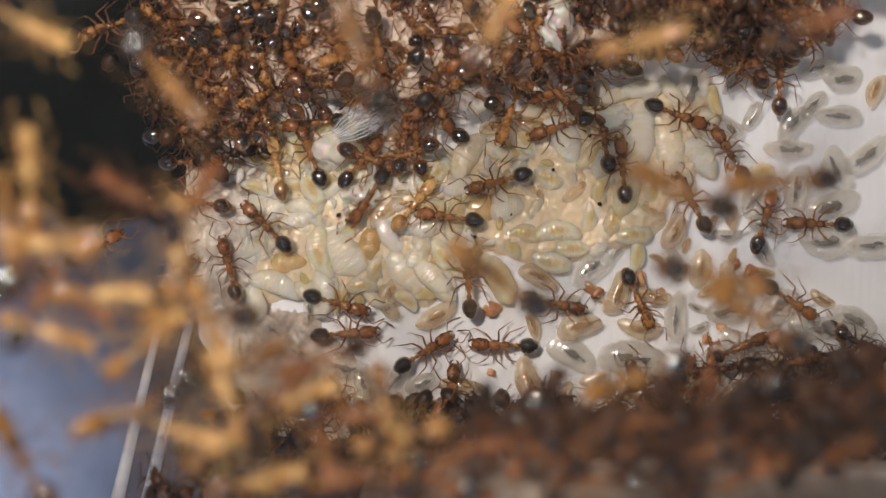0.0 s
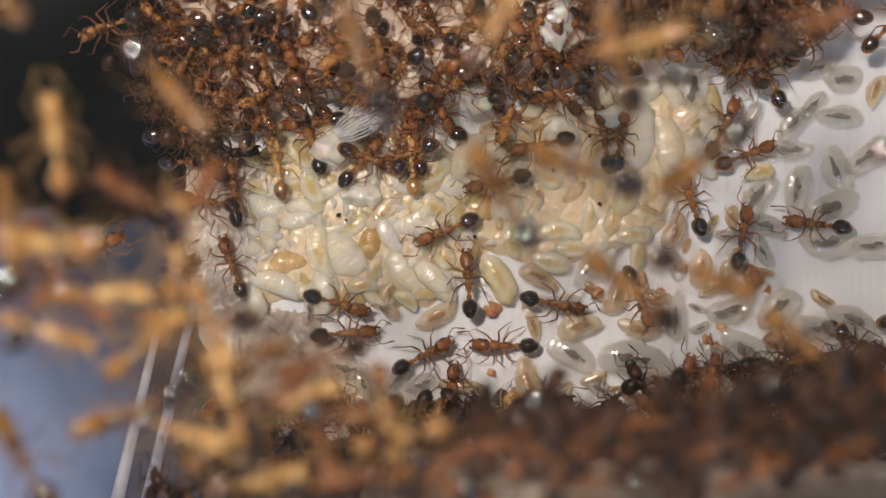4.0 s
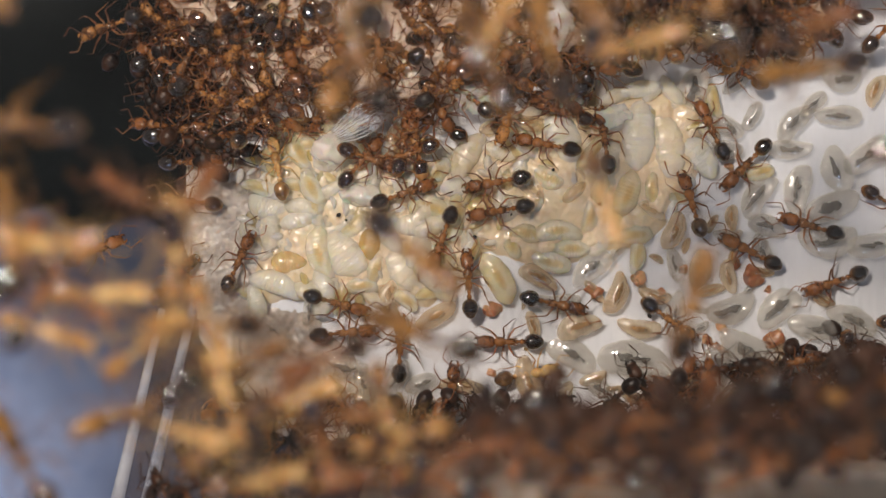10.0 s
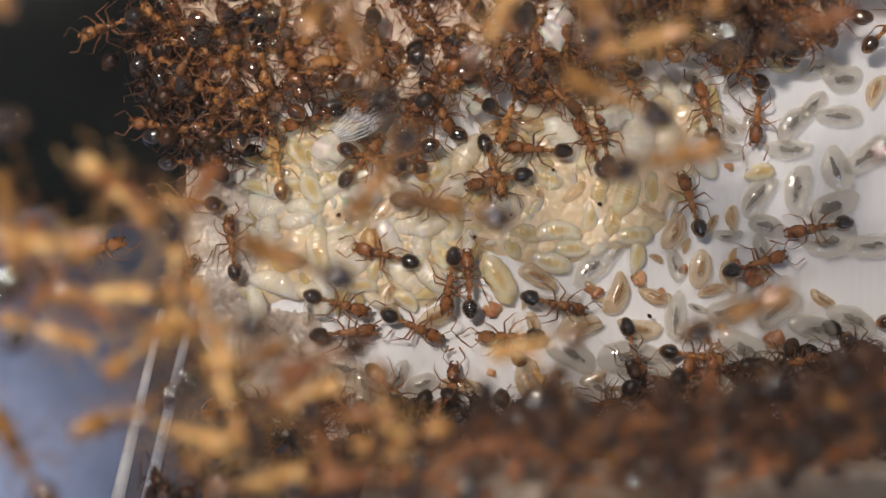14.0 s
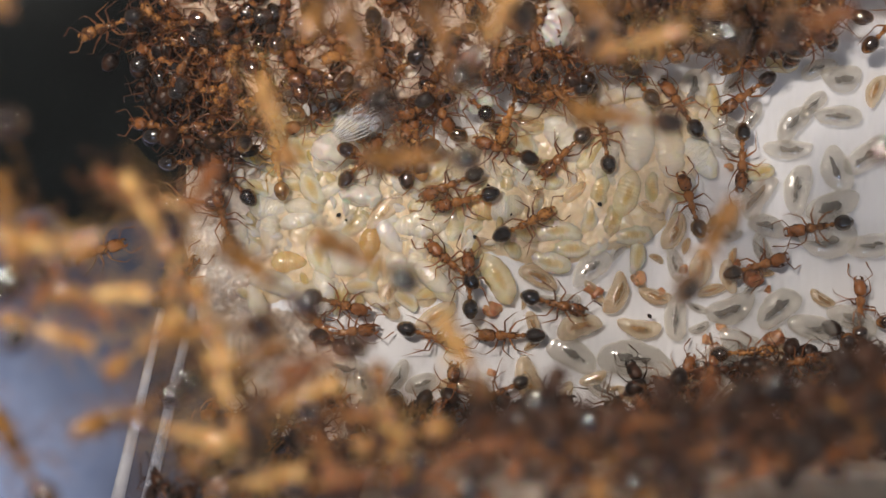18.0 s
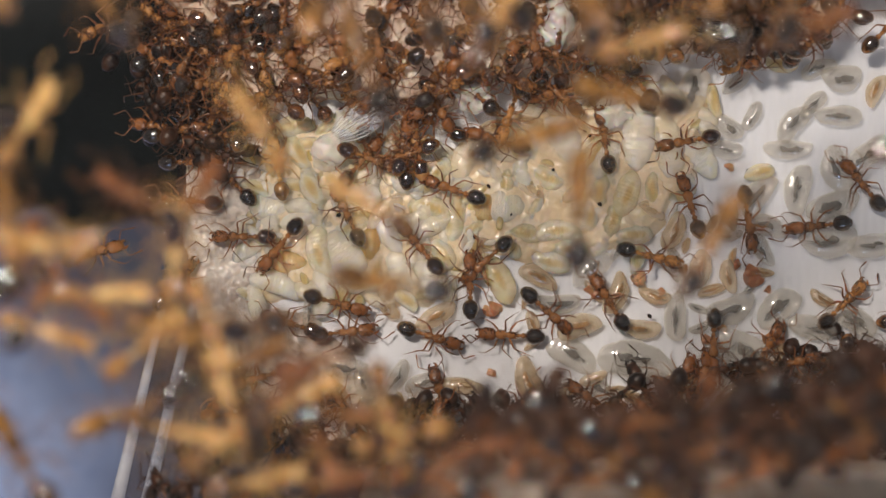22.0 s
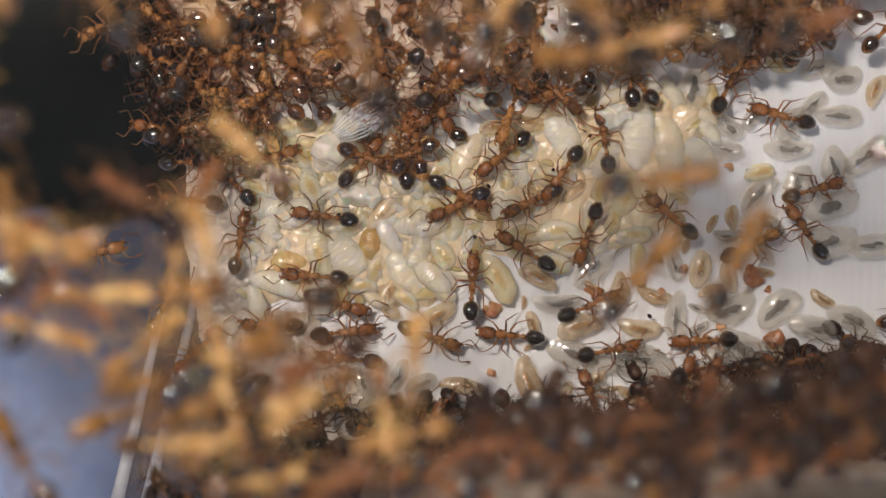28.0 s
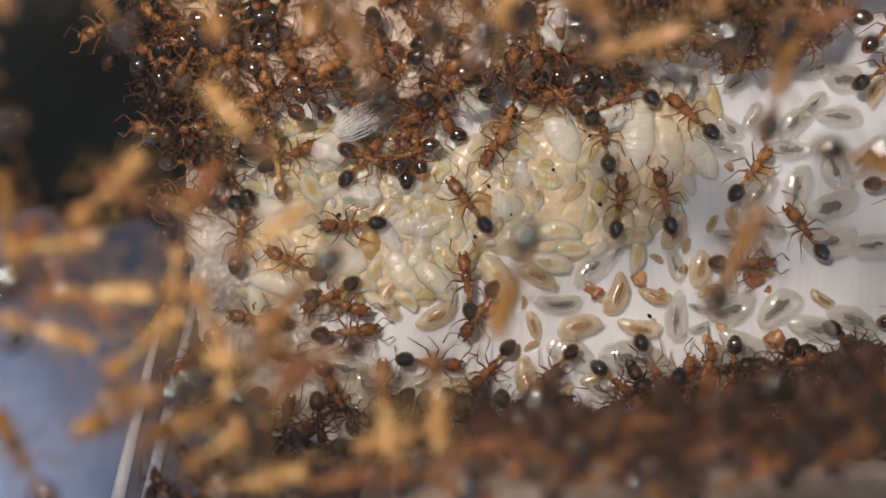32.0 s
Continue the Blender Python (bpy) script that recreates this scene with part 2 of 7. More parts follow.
def lathe(stations, n=14, bm=None):
    """Rings across x: each station is x, half width, half height, z of the middle, y of the middle."""
    bm = bm or bmesh.new()
    rings = []
    for s in stations:
        x, ry, rz, zc, yc = (*s, 0, 0)[:5] if len(s) < 5 else s
        rings.append([bm.verts.new((x, yc + ry * math.cos(2 * math.pi * k / n), zc + rz * math.sin(2 * math.pi * k / n))) for k in range(n)])
    for a, b in zip(rings, rings[1:]):
        for k in range(n):
            bm.faces.new((a[k], a[(k + 1) % n], b[(k + 1) % n], b[k]))
    bm.faces.new(rings[0][::-1])
    bm.faces.new(rings[-1])
    return bm


def tube(points, radii, n=6, bm=None):
    bm = bm or bmesh.new()
    pts = [Vector(p) for p in points]
    rings = []
    for i, p in enumerate(pts):
        d = (pts[min(i + 1, len(pts) - 1)] - pts[max(i - 1, 0)]).normalized()
        u = d.orthogonal().normalized()
        v = d.cross(u)
        rings.append([bm.verts.new(p + radii[i] * (u * math.cos(2 * math.pi * k / n) + v * math.sin(2 * math.pi * k / n))) for k in range(n)])
    for a, b in zip(rings, rings[1:]):
        turn = min(range(n), key=lambda q: sum((a[k].co - b[(k + q) % n].co).length for k in range(n)))
        for k in range(n):
            bm.faces.new((a[k], a[(k + 1) % n], b[(k + 1 + turn) % n], b[(k + turn) % n]))
    bm.faces.new(rings[0][::-1])
    bm.faces.new(rings[-1])
    return bm


def oval(length, width, height, steps=12, n=12, power=0.5, ring=0.0, rings=10, bend=0.0, taper=0.0):
    """A round-ended body along x that rests on z = 0; ring: depth of the grooves between its segments."""
    st = []
    for i in range(steps + 1):
        a = -1 + 2 * i / steps if ring else -math.cos(math.pi * i / steps)
        r = max(0.02, (1 - a * a)) ** power * (1 + taper * a)
        r *= 1 - ring * (0.5 + 0.5 * math.cos(a * math.pi * rings)) ** 2
        st.append((a * length / 2, r * width / 2, r * height / 2, height / 2, bend * a * a))
    return lathe(st, n)


def box(x0, x1, y0, y1, z0, z1, bevel=0.0):
    bm = bmesh.new()
    bmesh.ops.create_cube(bm, size=1)
    for v in bm.verts:
        v.co = (x0 + (v.co.x + 0.5) * (x1 - x0), y0 + (v.co.y + 0.5) * (y1 - y0), z0 + (v.co.z + 0.5) * (z1 - z0))
    if bevel:
        bmesh.ops.bevel(bm, geom=bm.edges, offset=bevel, segments=2, affect="EDGES")
    return bm


def slab(corners, z0, z1, bevel=0.0):
    bm = bmesh.new()
    low = [bm.verts.new((x, y, z0)) for x, y in corners]
    high = [bm.verts.new((x, y, z1)) for x, y in corners]
    bm.faces.new(low[::-1])
    top = bm.faces.new(high)
    for k in range(len(corners)):
        bm.faces.new((low[k], low[(k + 1) % len(corners)], high[(k + 1) % len(corners)], high[k]))
    if bevel:
        bmesh.ops.bevel(bm, geom=list(top.edges), offset=bevel, segments=2, affect="EDGES")
    return bm


TILT = math.degrees(math.atan(0.06))


# ---- the nest box ----
def structure(name, bm, mat, label, smooth=False):
    return tagged(new(name, finish(name, bm, mat, smooth)), label, kind="structure")


def build_box():
    structure("ground", box(-90, 90, -70, 70, -35, -32.6), TRAY, "dark table top under the clear nest box")
    base = structure("nest_base", box(-60, 60, -40, 40, -3.2, -2.2), BASE, "clear plastic base plate of the nest box")
    base.visible_shadow = False
    cloth = bmesh.new()
    bmesh.ops.create_grid(cloth, x_segments=90, y_segments=60, size=1)
    for v in cloth.verts:
        x, y = -40 + 40 * v.co.x, -22 + 24 * v.co.y
        edge = 2.5 * noise.noise((x * 0.16, y * 0.16, 4))
        v.co = (x + edge, y + edge, -30.0 + 1.2 * noise.noise((x * 0.12 + y * 0.05, y * 0.09, 1)) + 0.5 * noise.noise((x * 0.4, y * 0.15, 2)))
    bmesh.ops.solidify(cloth, geom=list(cloth.faces), thickness=0.3)
    tagged(new("cloth", finish("cloth", cloth, CLOTH)), "rumpled light blue cloth on the table, falloff of light painted to slate grey", "cloth")
    edge = [(-6.4 + 0.7 * k, -10.2 + 0.2 * noise.noise((k * 0.31, 2.0, 0))) for k in range(73)]
    structure("floor", slab([(-14.2, 7.4), (-11.8, 4.0), (-11.6, 1.0), (-11.0, -2.6), (-10.2, -4.8), (-8.4, -7.2), *edge, (45, 22), (-14.6, 22)], -2.2, 0), FLOOR, "white card floor of the nest chamber")
    structure("floor_gutter", slab([(-14.9, 7.6), (-15.2, 3.0), (-15.6, 0.8), (-16.2, -3.2), (-19.6, -17.0), (60, -17.0), (60, -5.0), (20, -5.0), (-9, -5.0), (-9, 7.6)], -2.196, -0.35), GUTTER, "smoky clear plastic gutter beside the floor")
    structure("wall_front", box(-4, 60, -24, -10.5, -2.196, 13.0, 1.5), WALL, "pale plastic front wall of the nest box")
    structure("wall_back", box(-16, 60, 14.2, 30, -2.2, 5, 0.5), WALL, "pale plastic back wall of the nest box")
    lid = structure("ceiling", box(-50, 55, -40, 40, 0.0, 1.0), GLASS, "clear plastic lid that slopes over the nest")
    lid.matrix_basis = pose(0, 0, 24.5 * MM, 0, TILT, 0)
    lid.visible_shadow = False
    for name, dx, top in (("rib_outer", 0.0, 3.4), ("rib_inner", 1.72, 1.0)):
        bm = tube([(-18.6 + dx + (14.8 - top) * k / 12 * 0.235, -14.8 + (14.8 - top) * k / 12, -0.05) for k in range(13)], [0.40 - 0.016 * k for k in range(13)], 10)
        structure(name, bm, RIB, "clear plastic rib on the tray", True)


build_box()


# ---- ants ----
def ant_meshes():
    """The pieces of a worker, about 3.8 mm long, head towards +x, feet at z = 0."""
    k = {}
    k["thorax"] = lathe([(-0.64, 0.06, 0.07, 0.51), (-0.58, 0.15, 0.15, 0.53), (-0.42, 0.215, 0.20, 0.55), (-0.26, 0.205, 0.20, 0.57), (-0.14, 0.165, 0.165, 0.585), (-0.09, 0.155, 0.16, 0.59), (-0.02, 0.20, 0.205, 0.61), (0.12, 0.27, 0.26, 0.64), (0.28, 0.305, 0.29, 0.65), (0.42, 0.275, 0.265, 0.64), (0.52, 0.20, 0.20, 0.62), (0.58, 0.12, 0.12, 0.60), (0.66, 0.10, 0.09, 0.60)], 16)
    for side in (1, -1):
        tube([(-0.48, side * 0.13, 0.68), (-0.60, side * 0.17, 0.76), (-0.74, side * 0.20, 0.80)], [0.06, 0.035, 0.008], 5, k["thorax"])
    head = [(-0.50, 0.12, 0.10, 0), (-0.46, 0.24, 0.19, 0), (-0.36, 0.325, 0.25, 0), (-0.18, 0.365, 0.28, 0), (0.02, 0.375, 0.29, 0), (0.2, 0.355, 0.27, -0.02), (0.38, 0.30, 0.21, -0.05), (0.49, 0.23, 0.14, -0.08), (0.54, 0.12, 0.08, -0.09)]
    k["head"] = lathe(head, 16)
    k["petiole"] = lathe([(-0.3, 0.07, 0.07, 0), (-0.22, 0.15, 0.16, 0.03), (-0.10, 0.16, 0.18, 0.04), (-0.02, 0.07, 0.08, 0), (0.08, 0.12, 0.15, 0.05), (0.18, 0.13, 0.17, 0.06), (0.28, 0.06, 0.07, 0.0), (0.40, 0.05, 0.05, 0.0)], 10)
    st = []
    for i in range(19):
        a = -1 + 2 * i / 18
        r = max(0.03, 1 - a * a) ** 0.5 * (1 + 0.12 * a)
        for edge in (0.42, -0.1, -0.55):
            if 0 <= edge - a < 0.12:
                r *= 0.94
        st.append((a * 0.57, r * 0.465, r * 0.44, 0))
    k["gaster"] = lathe(st, 16)
    k["mandible"] = tube([(0, 0, 0), (0.12, 0.07, -0.01), (0.25, 0.04, -0.02), (0.34, -0.08, -0.02)], [0.08, 0.095, 0.07, 0.02], 6)
    k["eye"] = oval(0.17, 0.08, 0.13, 5, 8)
    k["antenna"] = tube([(0, 0, 0), (0.16, 0.22, 0.10), (0.36, 0.46, 0.16), (0.44, 0.53, 0.15), (0.66, 0.50, 0.05), (0.92, 0.40, -0.08), (1.12, 0.34, -0.14), (1.22, 0.31, -0.16)], [0.034, 0.026, 0.028, 0.028, 0.03, 0.038, 0.05, 0.022], 6)
    knees = {"front": [(0.10, 0.16, -0.05), (0.30, 0.46, 0.26), (0.36, 0.52, 0.27), (0.66, 0.70, -0.05), (0.86, 0.80, -0.33), (1.02, 0.78, -0.41), (1.22, 0.70, -0.46)],
             "middle": [(0.00, 0.16, -0.05), (0.10, 0.58, 0.30), (0.08, 0.66, 0.30), (-0.16, 0.86, 0.00), (-0.34, 1.02, -0.32), (-0.46, 1.12, -0.41), (-0.62, 1.20, -0.46)],
             "hind": [(-0.04, 0.16, -0.05), (-0.26, 0.56, 0.34), (-0.34, 0.62, 0.34), (-0.74, 0.76, 0.02), (-1.04, 0.90, -0.30), (-1.20, 0.96, -0.40), (-1.46, 1.02, -0.46)]}
    for name, pts in knees.items():
        k[name] = tube([(0, 0, 0)] + pts, [0.055, 0.062, 0.048, 0.032, 0.032, 0.022, 0.015, 0.010], 6)
    return k


MIRROR = Matrix.Diagonal((1, -1, 1, 1))
COXAE = {"front": (0.36, 0.17), "middle": (0.02, 0.17), "hind": (-0.26, 0.17)}


def build_ant(skin, head_skin, tail, leg_skin, size=1.0):
    """One ant with its parts, at the origin. Returns the empty that carries them."""
    kit = ant_meshes()
    meshes = {}
    for key, bm in kit.items():
        bm.transform(Matrix.Scale(size, 4))
        mat = {"thorax": skin, "petiole": skin, "head": head_skin, "gaster": tail, "mandible": head_skin, "eye": EYE}.get(key, leg_skin)
        if key in ("mandible", "antenna", "front", "middle", "hind"):
            other = bm.copy()
            other.transform(MIRROR)
            meshes[key + "_r"] = finish(key, other, mat)
        meshes[key] = finish(key, bm, mat)
    ant = new("ant")
    ant.empty_display_size = 0.001
    s = size

    def put(name, mesh, at, turn=(0, 0, 0), parent=None, label=""):
        return part(name, meshes[mesh], None, parent or ant, label, [c * s for c in at], turn)

    put("thorax", "thorax", (0, 0, 0))
    put("petiole", "petiole", (-0.85, 0, 0.48))
    put("gaster", "gaster", (-1.68, 0, 0.52), (0, -4, 0), label="glossy dark rounded gaster")
    head = put("head", "head", (1.02, 0, 0.60), (0, 16, 0))
    for side, tail_name in ((1, ""), (-1, "_r")):
        put("eye", "eye", (0.06, side * 0.350, 0.05), parent=head)
        put("mandible", "mandible" + tail_name, (0.40, side * 0.15, -0.10), parent=head)
        put("antenna", "antenna" + tail_name, (0.30, side * 0.15, 0.12), parent=head, label="thin elbowed antenna")
    for pair, (x, y) in COXAE.items():
        put("leg", pair, (x, y, 0.47), (0, 0, random.uniform(-14, 14)))
        put("leg", pair + "_r", (x, -y, 0.47), (0, 0, random.uniform(-14, 14)))
    return ant


def set_down(proto, x, y, z, heading, tip=0, lean=0):
    """Another ant like proto, feet at x, y, z in millimetres."""
    return copy_thing(proto, pose(x * MM, y * MM, z * MM, lean, tip, heading))


WORKER = build_ant(CUTICLE, HEAD, GASTER, LEG)
tagged(WORKER, "reddish-brown worker ant with a glossy black gaster", "ant", "worker ants")
BROWN = build_ant(CUTICLE, HEAD, GASTER_BROWN, LEG, 0.97)
# the worker again in darkened skins, for ants that stand in shade
SHADE_DARK = build_ant(DARK, DARK, DARK_GASTER, SHADE_DARK_LEG, 1.0)
tagged(SHADE_DARK, "worker ant darkened for shade, with a dark gaster", "ant", "worker ants")
tagged(BROWN, "reddish-brown worker ant with a dark brown gaster", "ant", "worker ants")
# serves young ants, and lid ants whose bright lighting is put into colour
YOUNG_LIT = build_ant(PALE_CUTICLE, PALE_CUTICLE, PALE_GASTER, PALE_CUTICLE, 0.97)
tagged(YOUNG_LIT, "pale orange young ant, lightened for lamplight, with an amber gaster", "ant", "worker ants")
HALF = build_ant(AMBER_CUTICLE, AMBER_CUTICLE, GASTER, LEG)
tagged(HALF, "amber-brown ant with a glossy black gaster", "ant", "worker ants")
TAWNY = build_ant(TAWNY_CUTICLE, TAWNY_CUTICLE, GASTER, TAWNY_CUTICLE, 1.2)
tagged(TAWNY, "tawny brown ant with a glossy black gaster", "ant", "worker ants")
random.seed(11)


def crowd(rng, area, count, low, high, gap, kinds, tilt=40, rise=None, flip=0.0):
    """Strews ants over an area (a list of corners), each apart from the others by gap."""
    xs, ys = [p[0] for p in area], [p[1] for p in area]
    spots, tries = [], 0
    while len(spots) < count and tries < 20000:
        tries += 1
        x, y = rng.uniform(min(xs), max(xs)), rng.uniform(min(ys), max(ys))
        inside = False
        for (x0, y0), (x1, y1) in zip(area, area[1:] + area[:1]):
            if (y0 > y) != (y1 > y) and x < x0 + (y - y0) / (y1 - y0) * (x1 - x0):
                inside = not inside
        if not inside or any((x - p) ** 2 + (y - q) ** 2 < gap * gap for p, q in spots):
            continue
        spots.append((x, y))
    made = []
    for x, y in spots:
        z = rng.uniform(low, high) + (rise(x, y) if rise else 0)
        ant = set_down(rng.choice(kinds), x, y, z, rng.uniform(0, 360), rng.uniform(-tilt, tilt), rng.uniform(-tilt, tilt) + (180 if rng.random() < flip else 0))
        made.append(ant)
    return made


HEAP = [(-16.2, 14.33), (21.3, 14.33), (21.3, 11.6), (18.6, 11.0), (13.24, 11.0), (8.58, 10.7), (6.71, 10.2), (3.61, 9.2), (-0.44, 7.7), (-2.92, 7.7), (-4.48, 8.2), (-8.83, 8.2), (-11.0, 6.2), (-12.2, 7.0), (-13.0, 9.0), (-14.6, 11.84)]
rng = random.Random(5)


def massed(ants, name, label, bright=False):
    """Joins the ants deep in a crowd, which nobody could count, into one object."""
    verts, faces, mats, slots = [], [], [], []
    for ant in ants:
        for ob in ant.children_recursive:
            m, x = Matrix(), ob
            while x:
                m, x = x.matrix_basis @ m, x.parent
            start, skin = len(verts), ob.data.materials[0]
            if bright:
                skin = AMBER_CUTICLE if skin in (CUTICLE, HEAD) else MASS_GASTER if skin is GASTER else MASS_BROWN if skin is GASTER_BROWN else skin
            if skin not in slots:
                slots.append(skin)
            verts += [m @ v.co for v in ob.data.vertices]
            for p in ob.data.polygons:
                faces.append([start + k for k in p.vertices])
                mats.append(slots.index(skin))
        for ob in (*ant.children_recursive, ant):
            bpy.data.objects.remove(ob)
    me = bpy.data.meshes.new(name)
    me.from_pydata(verts, [], faces)
    for skin in slots:
        me.materials.append(skin)
    me.polygons.foreach_set("material_index", mats)
    me.polygons.foreach_set("use_smooth", [True] * len(faces))
    tagged(new(name, me), label, "ants", kind="stuff")


heap = crowd(rng, HEAP, 125, 0.35, 1.35, 1.05, [WORKER, BROWN, BROWN, HALF, BROWN, WORKER, BROWN], 45, lambda x, y: max(0, (y - 5) * 0.24))
massed(heap[40:], "ant_heap", "dense heap of amber-brown ants over a pale backing", True)
heap = heap[:40]
for ant in heap:
    tagged(ant, "brown worker ant packed in the crowded heap", group="ants in the heap")
# shade at this end of the heap comes from the ants' dark colour
shaded = crowd(rng, [(-18.4, 12.6), (-14.6, 12.6), (-12.8, 9.4), (-12.0, 6.8), (-11.0, 5.4), (-13.2, 4.4), (-15.2, 7.0)], 18, 0.1, 1.0, 1.1, [SHADE_DARK], 30)
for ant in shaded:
    tagged(ant, "worker ant at the heap's end, shade put into its dark colour", group="ants in the heap")
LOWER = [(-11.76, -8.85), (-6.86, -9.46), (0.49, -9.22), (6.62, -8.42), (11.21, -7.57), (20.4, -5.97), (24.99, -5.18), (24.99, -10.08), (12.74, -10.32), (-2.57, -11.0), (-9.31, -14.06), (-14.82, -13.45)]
# mostly darkened copies, so shade by the front wall sits in the colour
lower = crowd(rng, LOWER, 96, -0.3, 1.0, 1.05, [SHADE_DARK, BROWN, SHADE_DARK], 35, lambda x, y: min(7.5, max(0, (-9.3 + max(0, x) * 0.16 - y) * 4.2)))
upper = crowd(rng, [(8.5, 14.6), (19.5, 14.6), (19.5, 12.0), (17, 11.4), (8.5, 11.9)], 34, 1.6, 5.5, 0.8, [SHADE_DARK, BROWN, SHADE_DARK], 50)
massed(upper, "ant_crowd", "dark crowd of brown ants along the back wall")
clinging = crowd(rng, [(-3, -10.2), (25, -10.2), (25, -9.5), (-3, -9.5)], 52, 0.5, 8.0, 0.4, [SHADE_DARK], 60)
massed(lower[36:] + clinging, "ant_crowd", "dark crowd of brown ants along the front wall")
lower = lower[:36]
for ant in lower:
    tagged(ant, "brown worker ant crowded along the gutter", group="ants along the gutter")
for x, y, z, heading, proto in [
    (-11.36, 10.5, 2.43, 200, WORKER),
    (-13.17, 9.25, 1.88, 230, WORKER),
    (-11.01, 11.34, 2.7, 250, HALF),
    (-8.56, 11.22, 2.7, 290, WORKER),
    (-6.22, 11.57, 2.7, 310, WORKER),
    (-18.19, 11.98, 2.7, 200, HALF),
    (-13.99, 10.08, 2.43, 240, WORKER),
    (-5.03, 11.35, 1.6, 60, WORKER),
    (-8.05, 9.48, 1.33, 20, HALF),
    (-15.6, 10.53, 1.33, 150, WORKER),
    (8.2, 10.45, 1.33, 170, WORKER),
    (9.07, 10.35, 1.16, 160, HALF),
    (4.9, 11.21, 2.7, 280, WORKER),
    (6.46, 8.46, 1.33, 320, WORKER),
    (3.6, 7.23, 1.38, 250, HALF),
    (6.2, 8.6, 1.05, 190, WORKER),
    (1.36, 10.59, 2.15, 220, WORKER),
    (7.46, 11.56, 1.71, 30, HALF),
    (-0.22, 7.77, 1.33, 300, BROWN),
    (-0.8, 12.13, 2.04, 150, WORKER),
    (16.76, 10.33, 1.6, 200, HALF),
    (17.85, 11.31, 1.6, 160, WORKER),
    (-3.47, 10.95, 3.25, 280, WORKER),
    (-15.42, 10.88, 1.05, 30, HALF),
    (-15.8, 10.79, 0.83, 100, WORKER),
    (-14.51, 6.61, 0.72, 10, WORKER),
    (-3.87, 4.95, 0.94, 340, BROWN),
    (-2.02, 5.2, 0.94, 200, BROWN),
    (-3.67, 7.75, 0.94, 60, BROWN),
    (-1.51, 6.08, 0.83, 100, BROWN),
    (-2.19, 5.98, 0.83, 80, BROWN),
]:
    tagged(set_down(proto, x, y, z, heading, rng.uniform(-6, 20)), "worker ant with a shiny black gaster in the heap", group="ants in the heap")
# darkened ones here hold the front wall's shade in their colour
for x, y, z, heading, proto in [
    (-7.81, -6.97, 24.94, 35, YOUNG_LIT),
    (-2.08, -6.29, 24.59, -80, YOUNG_LIT),
    (-11.81, -6.1, 25.18, 200, TAWNY),
    (-6.57, -8.55, 24.86, 10, YOUNG_LIT),
    (-8.01, -5.2, 24.95, 110, YOUNG_LIT),
    (-7.39, -4.16, 24.91, 20, TAWNY),
    (-5.94, -5.42, 24.83, 45, BROWN),
    (-4.69, -4.17, 24.75, 200, BROWN),
    (-8.43, -3.11, 24.98, -70, YOUNG_LIT),
    (-3.86, -8.58, 24.7, 10, BROWN),
    (7.8, 7.9, 24.0, 15, YOUNG_LIT),
    (13.21, -8.13, 23.68, 170, BROWN),
    (15.84, -7.51, 23.52, 200, BROWN),
    (9.95, -7.67, 23.87, 20, BROWN),
    (5.65, -6.99, 24.13, 10, BROWN),
    (3.52, -7.61, 24.26, 160, BROWN),
    (-0.08, -8.2, 24.47, 30, BROWN),
    (-15.58, -7.42, 25.4, 120, TAWNY),
    (-10.69, -3.31, 25.11, 40, YOUNG_LIT),
    (14.31, 8.61, 23.61, 20, BROWN),
    (2.03, 8.48, 24.35, 60, YOUNG_LIT),
    (-3.02, 7.37, 24.65, 110, TAWNY),
    (5.86, -7.42, 24.12, -20, SHADE_DARK),
    (8.87, -7.34, 23.94, 80, SHADE_DARK),
    (11.8, -6.94, 23.76, -30, SHADE_DARK),
    (14.09, -5.67, 23.62, 170, SHADE_DARK),
    (15.4, -6.54, 23.55, 40, SHADE_DARK),
    (16.54, -5.36, 23.48, 100, SHADE_DARK),
    (8.44, -8.55, 23.96, 0, SHADE_DARK),
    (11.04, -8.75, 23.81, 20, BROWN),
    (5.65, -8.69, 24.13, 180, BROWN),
    (3.09, -8.45, 24.28, -10, SHADE_DARK),
    (13.87, -7.28, 23.64, 60, SHADE_DARK),
    (0.76, -7.58, 24.42, 10, BROWN),
    (-0.51, -8.62, 24.5, 170, BROWN),
    (-11.3, 1.99, 25.15, 150, BROWN),
    (-9.04, 1.9, 25.01, 60, BROWN),
    (-12.12, -1.64, 25.2, 0, YOUNG_LIT),
    (-14.73, -1.84, 25.35, 60, BROWN),
    (-14.0, 0.19, 25.31, 8, YOUNG_LIT),
    (-15.94, 0.85, 25.43, 95, TAWNY),
    (-9.74, 0.12, 25.05, 85, YOUNG_LIT),
    (-14.16, -3.13, 25.32, -18, YOUNG_LIT),
]:
    tagged(copy_thing(proto, pose(x * MM, y * MM, z * MM, 0, TILT, 0) @ pose(0, 0, 0, 180, 0, heading)), ("dark brown" if proto is SHADE_DARK else "orange") + " ant clinging under the clear plastic lid", group="ants under the lid")

leaving = []
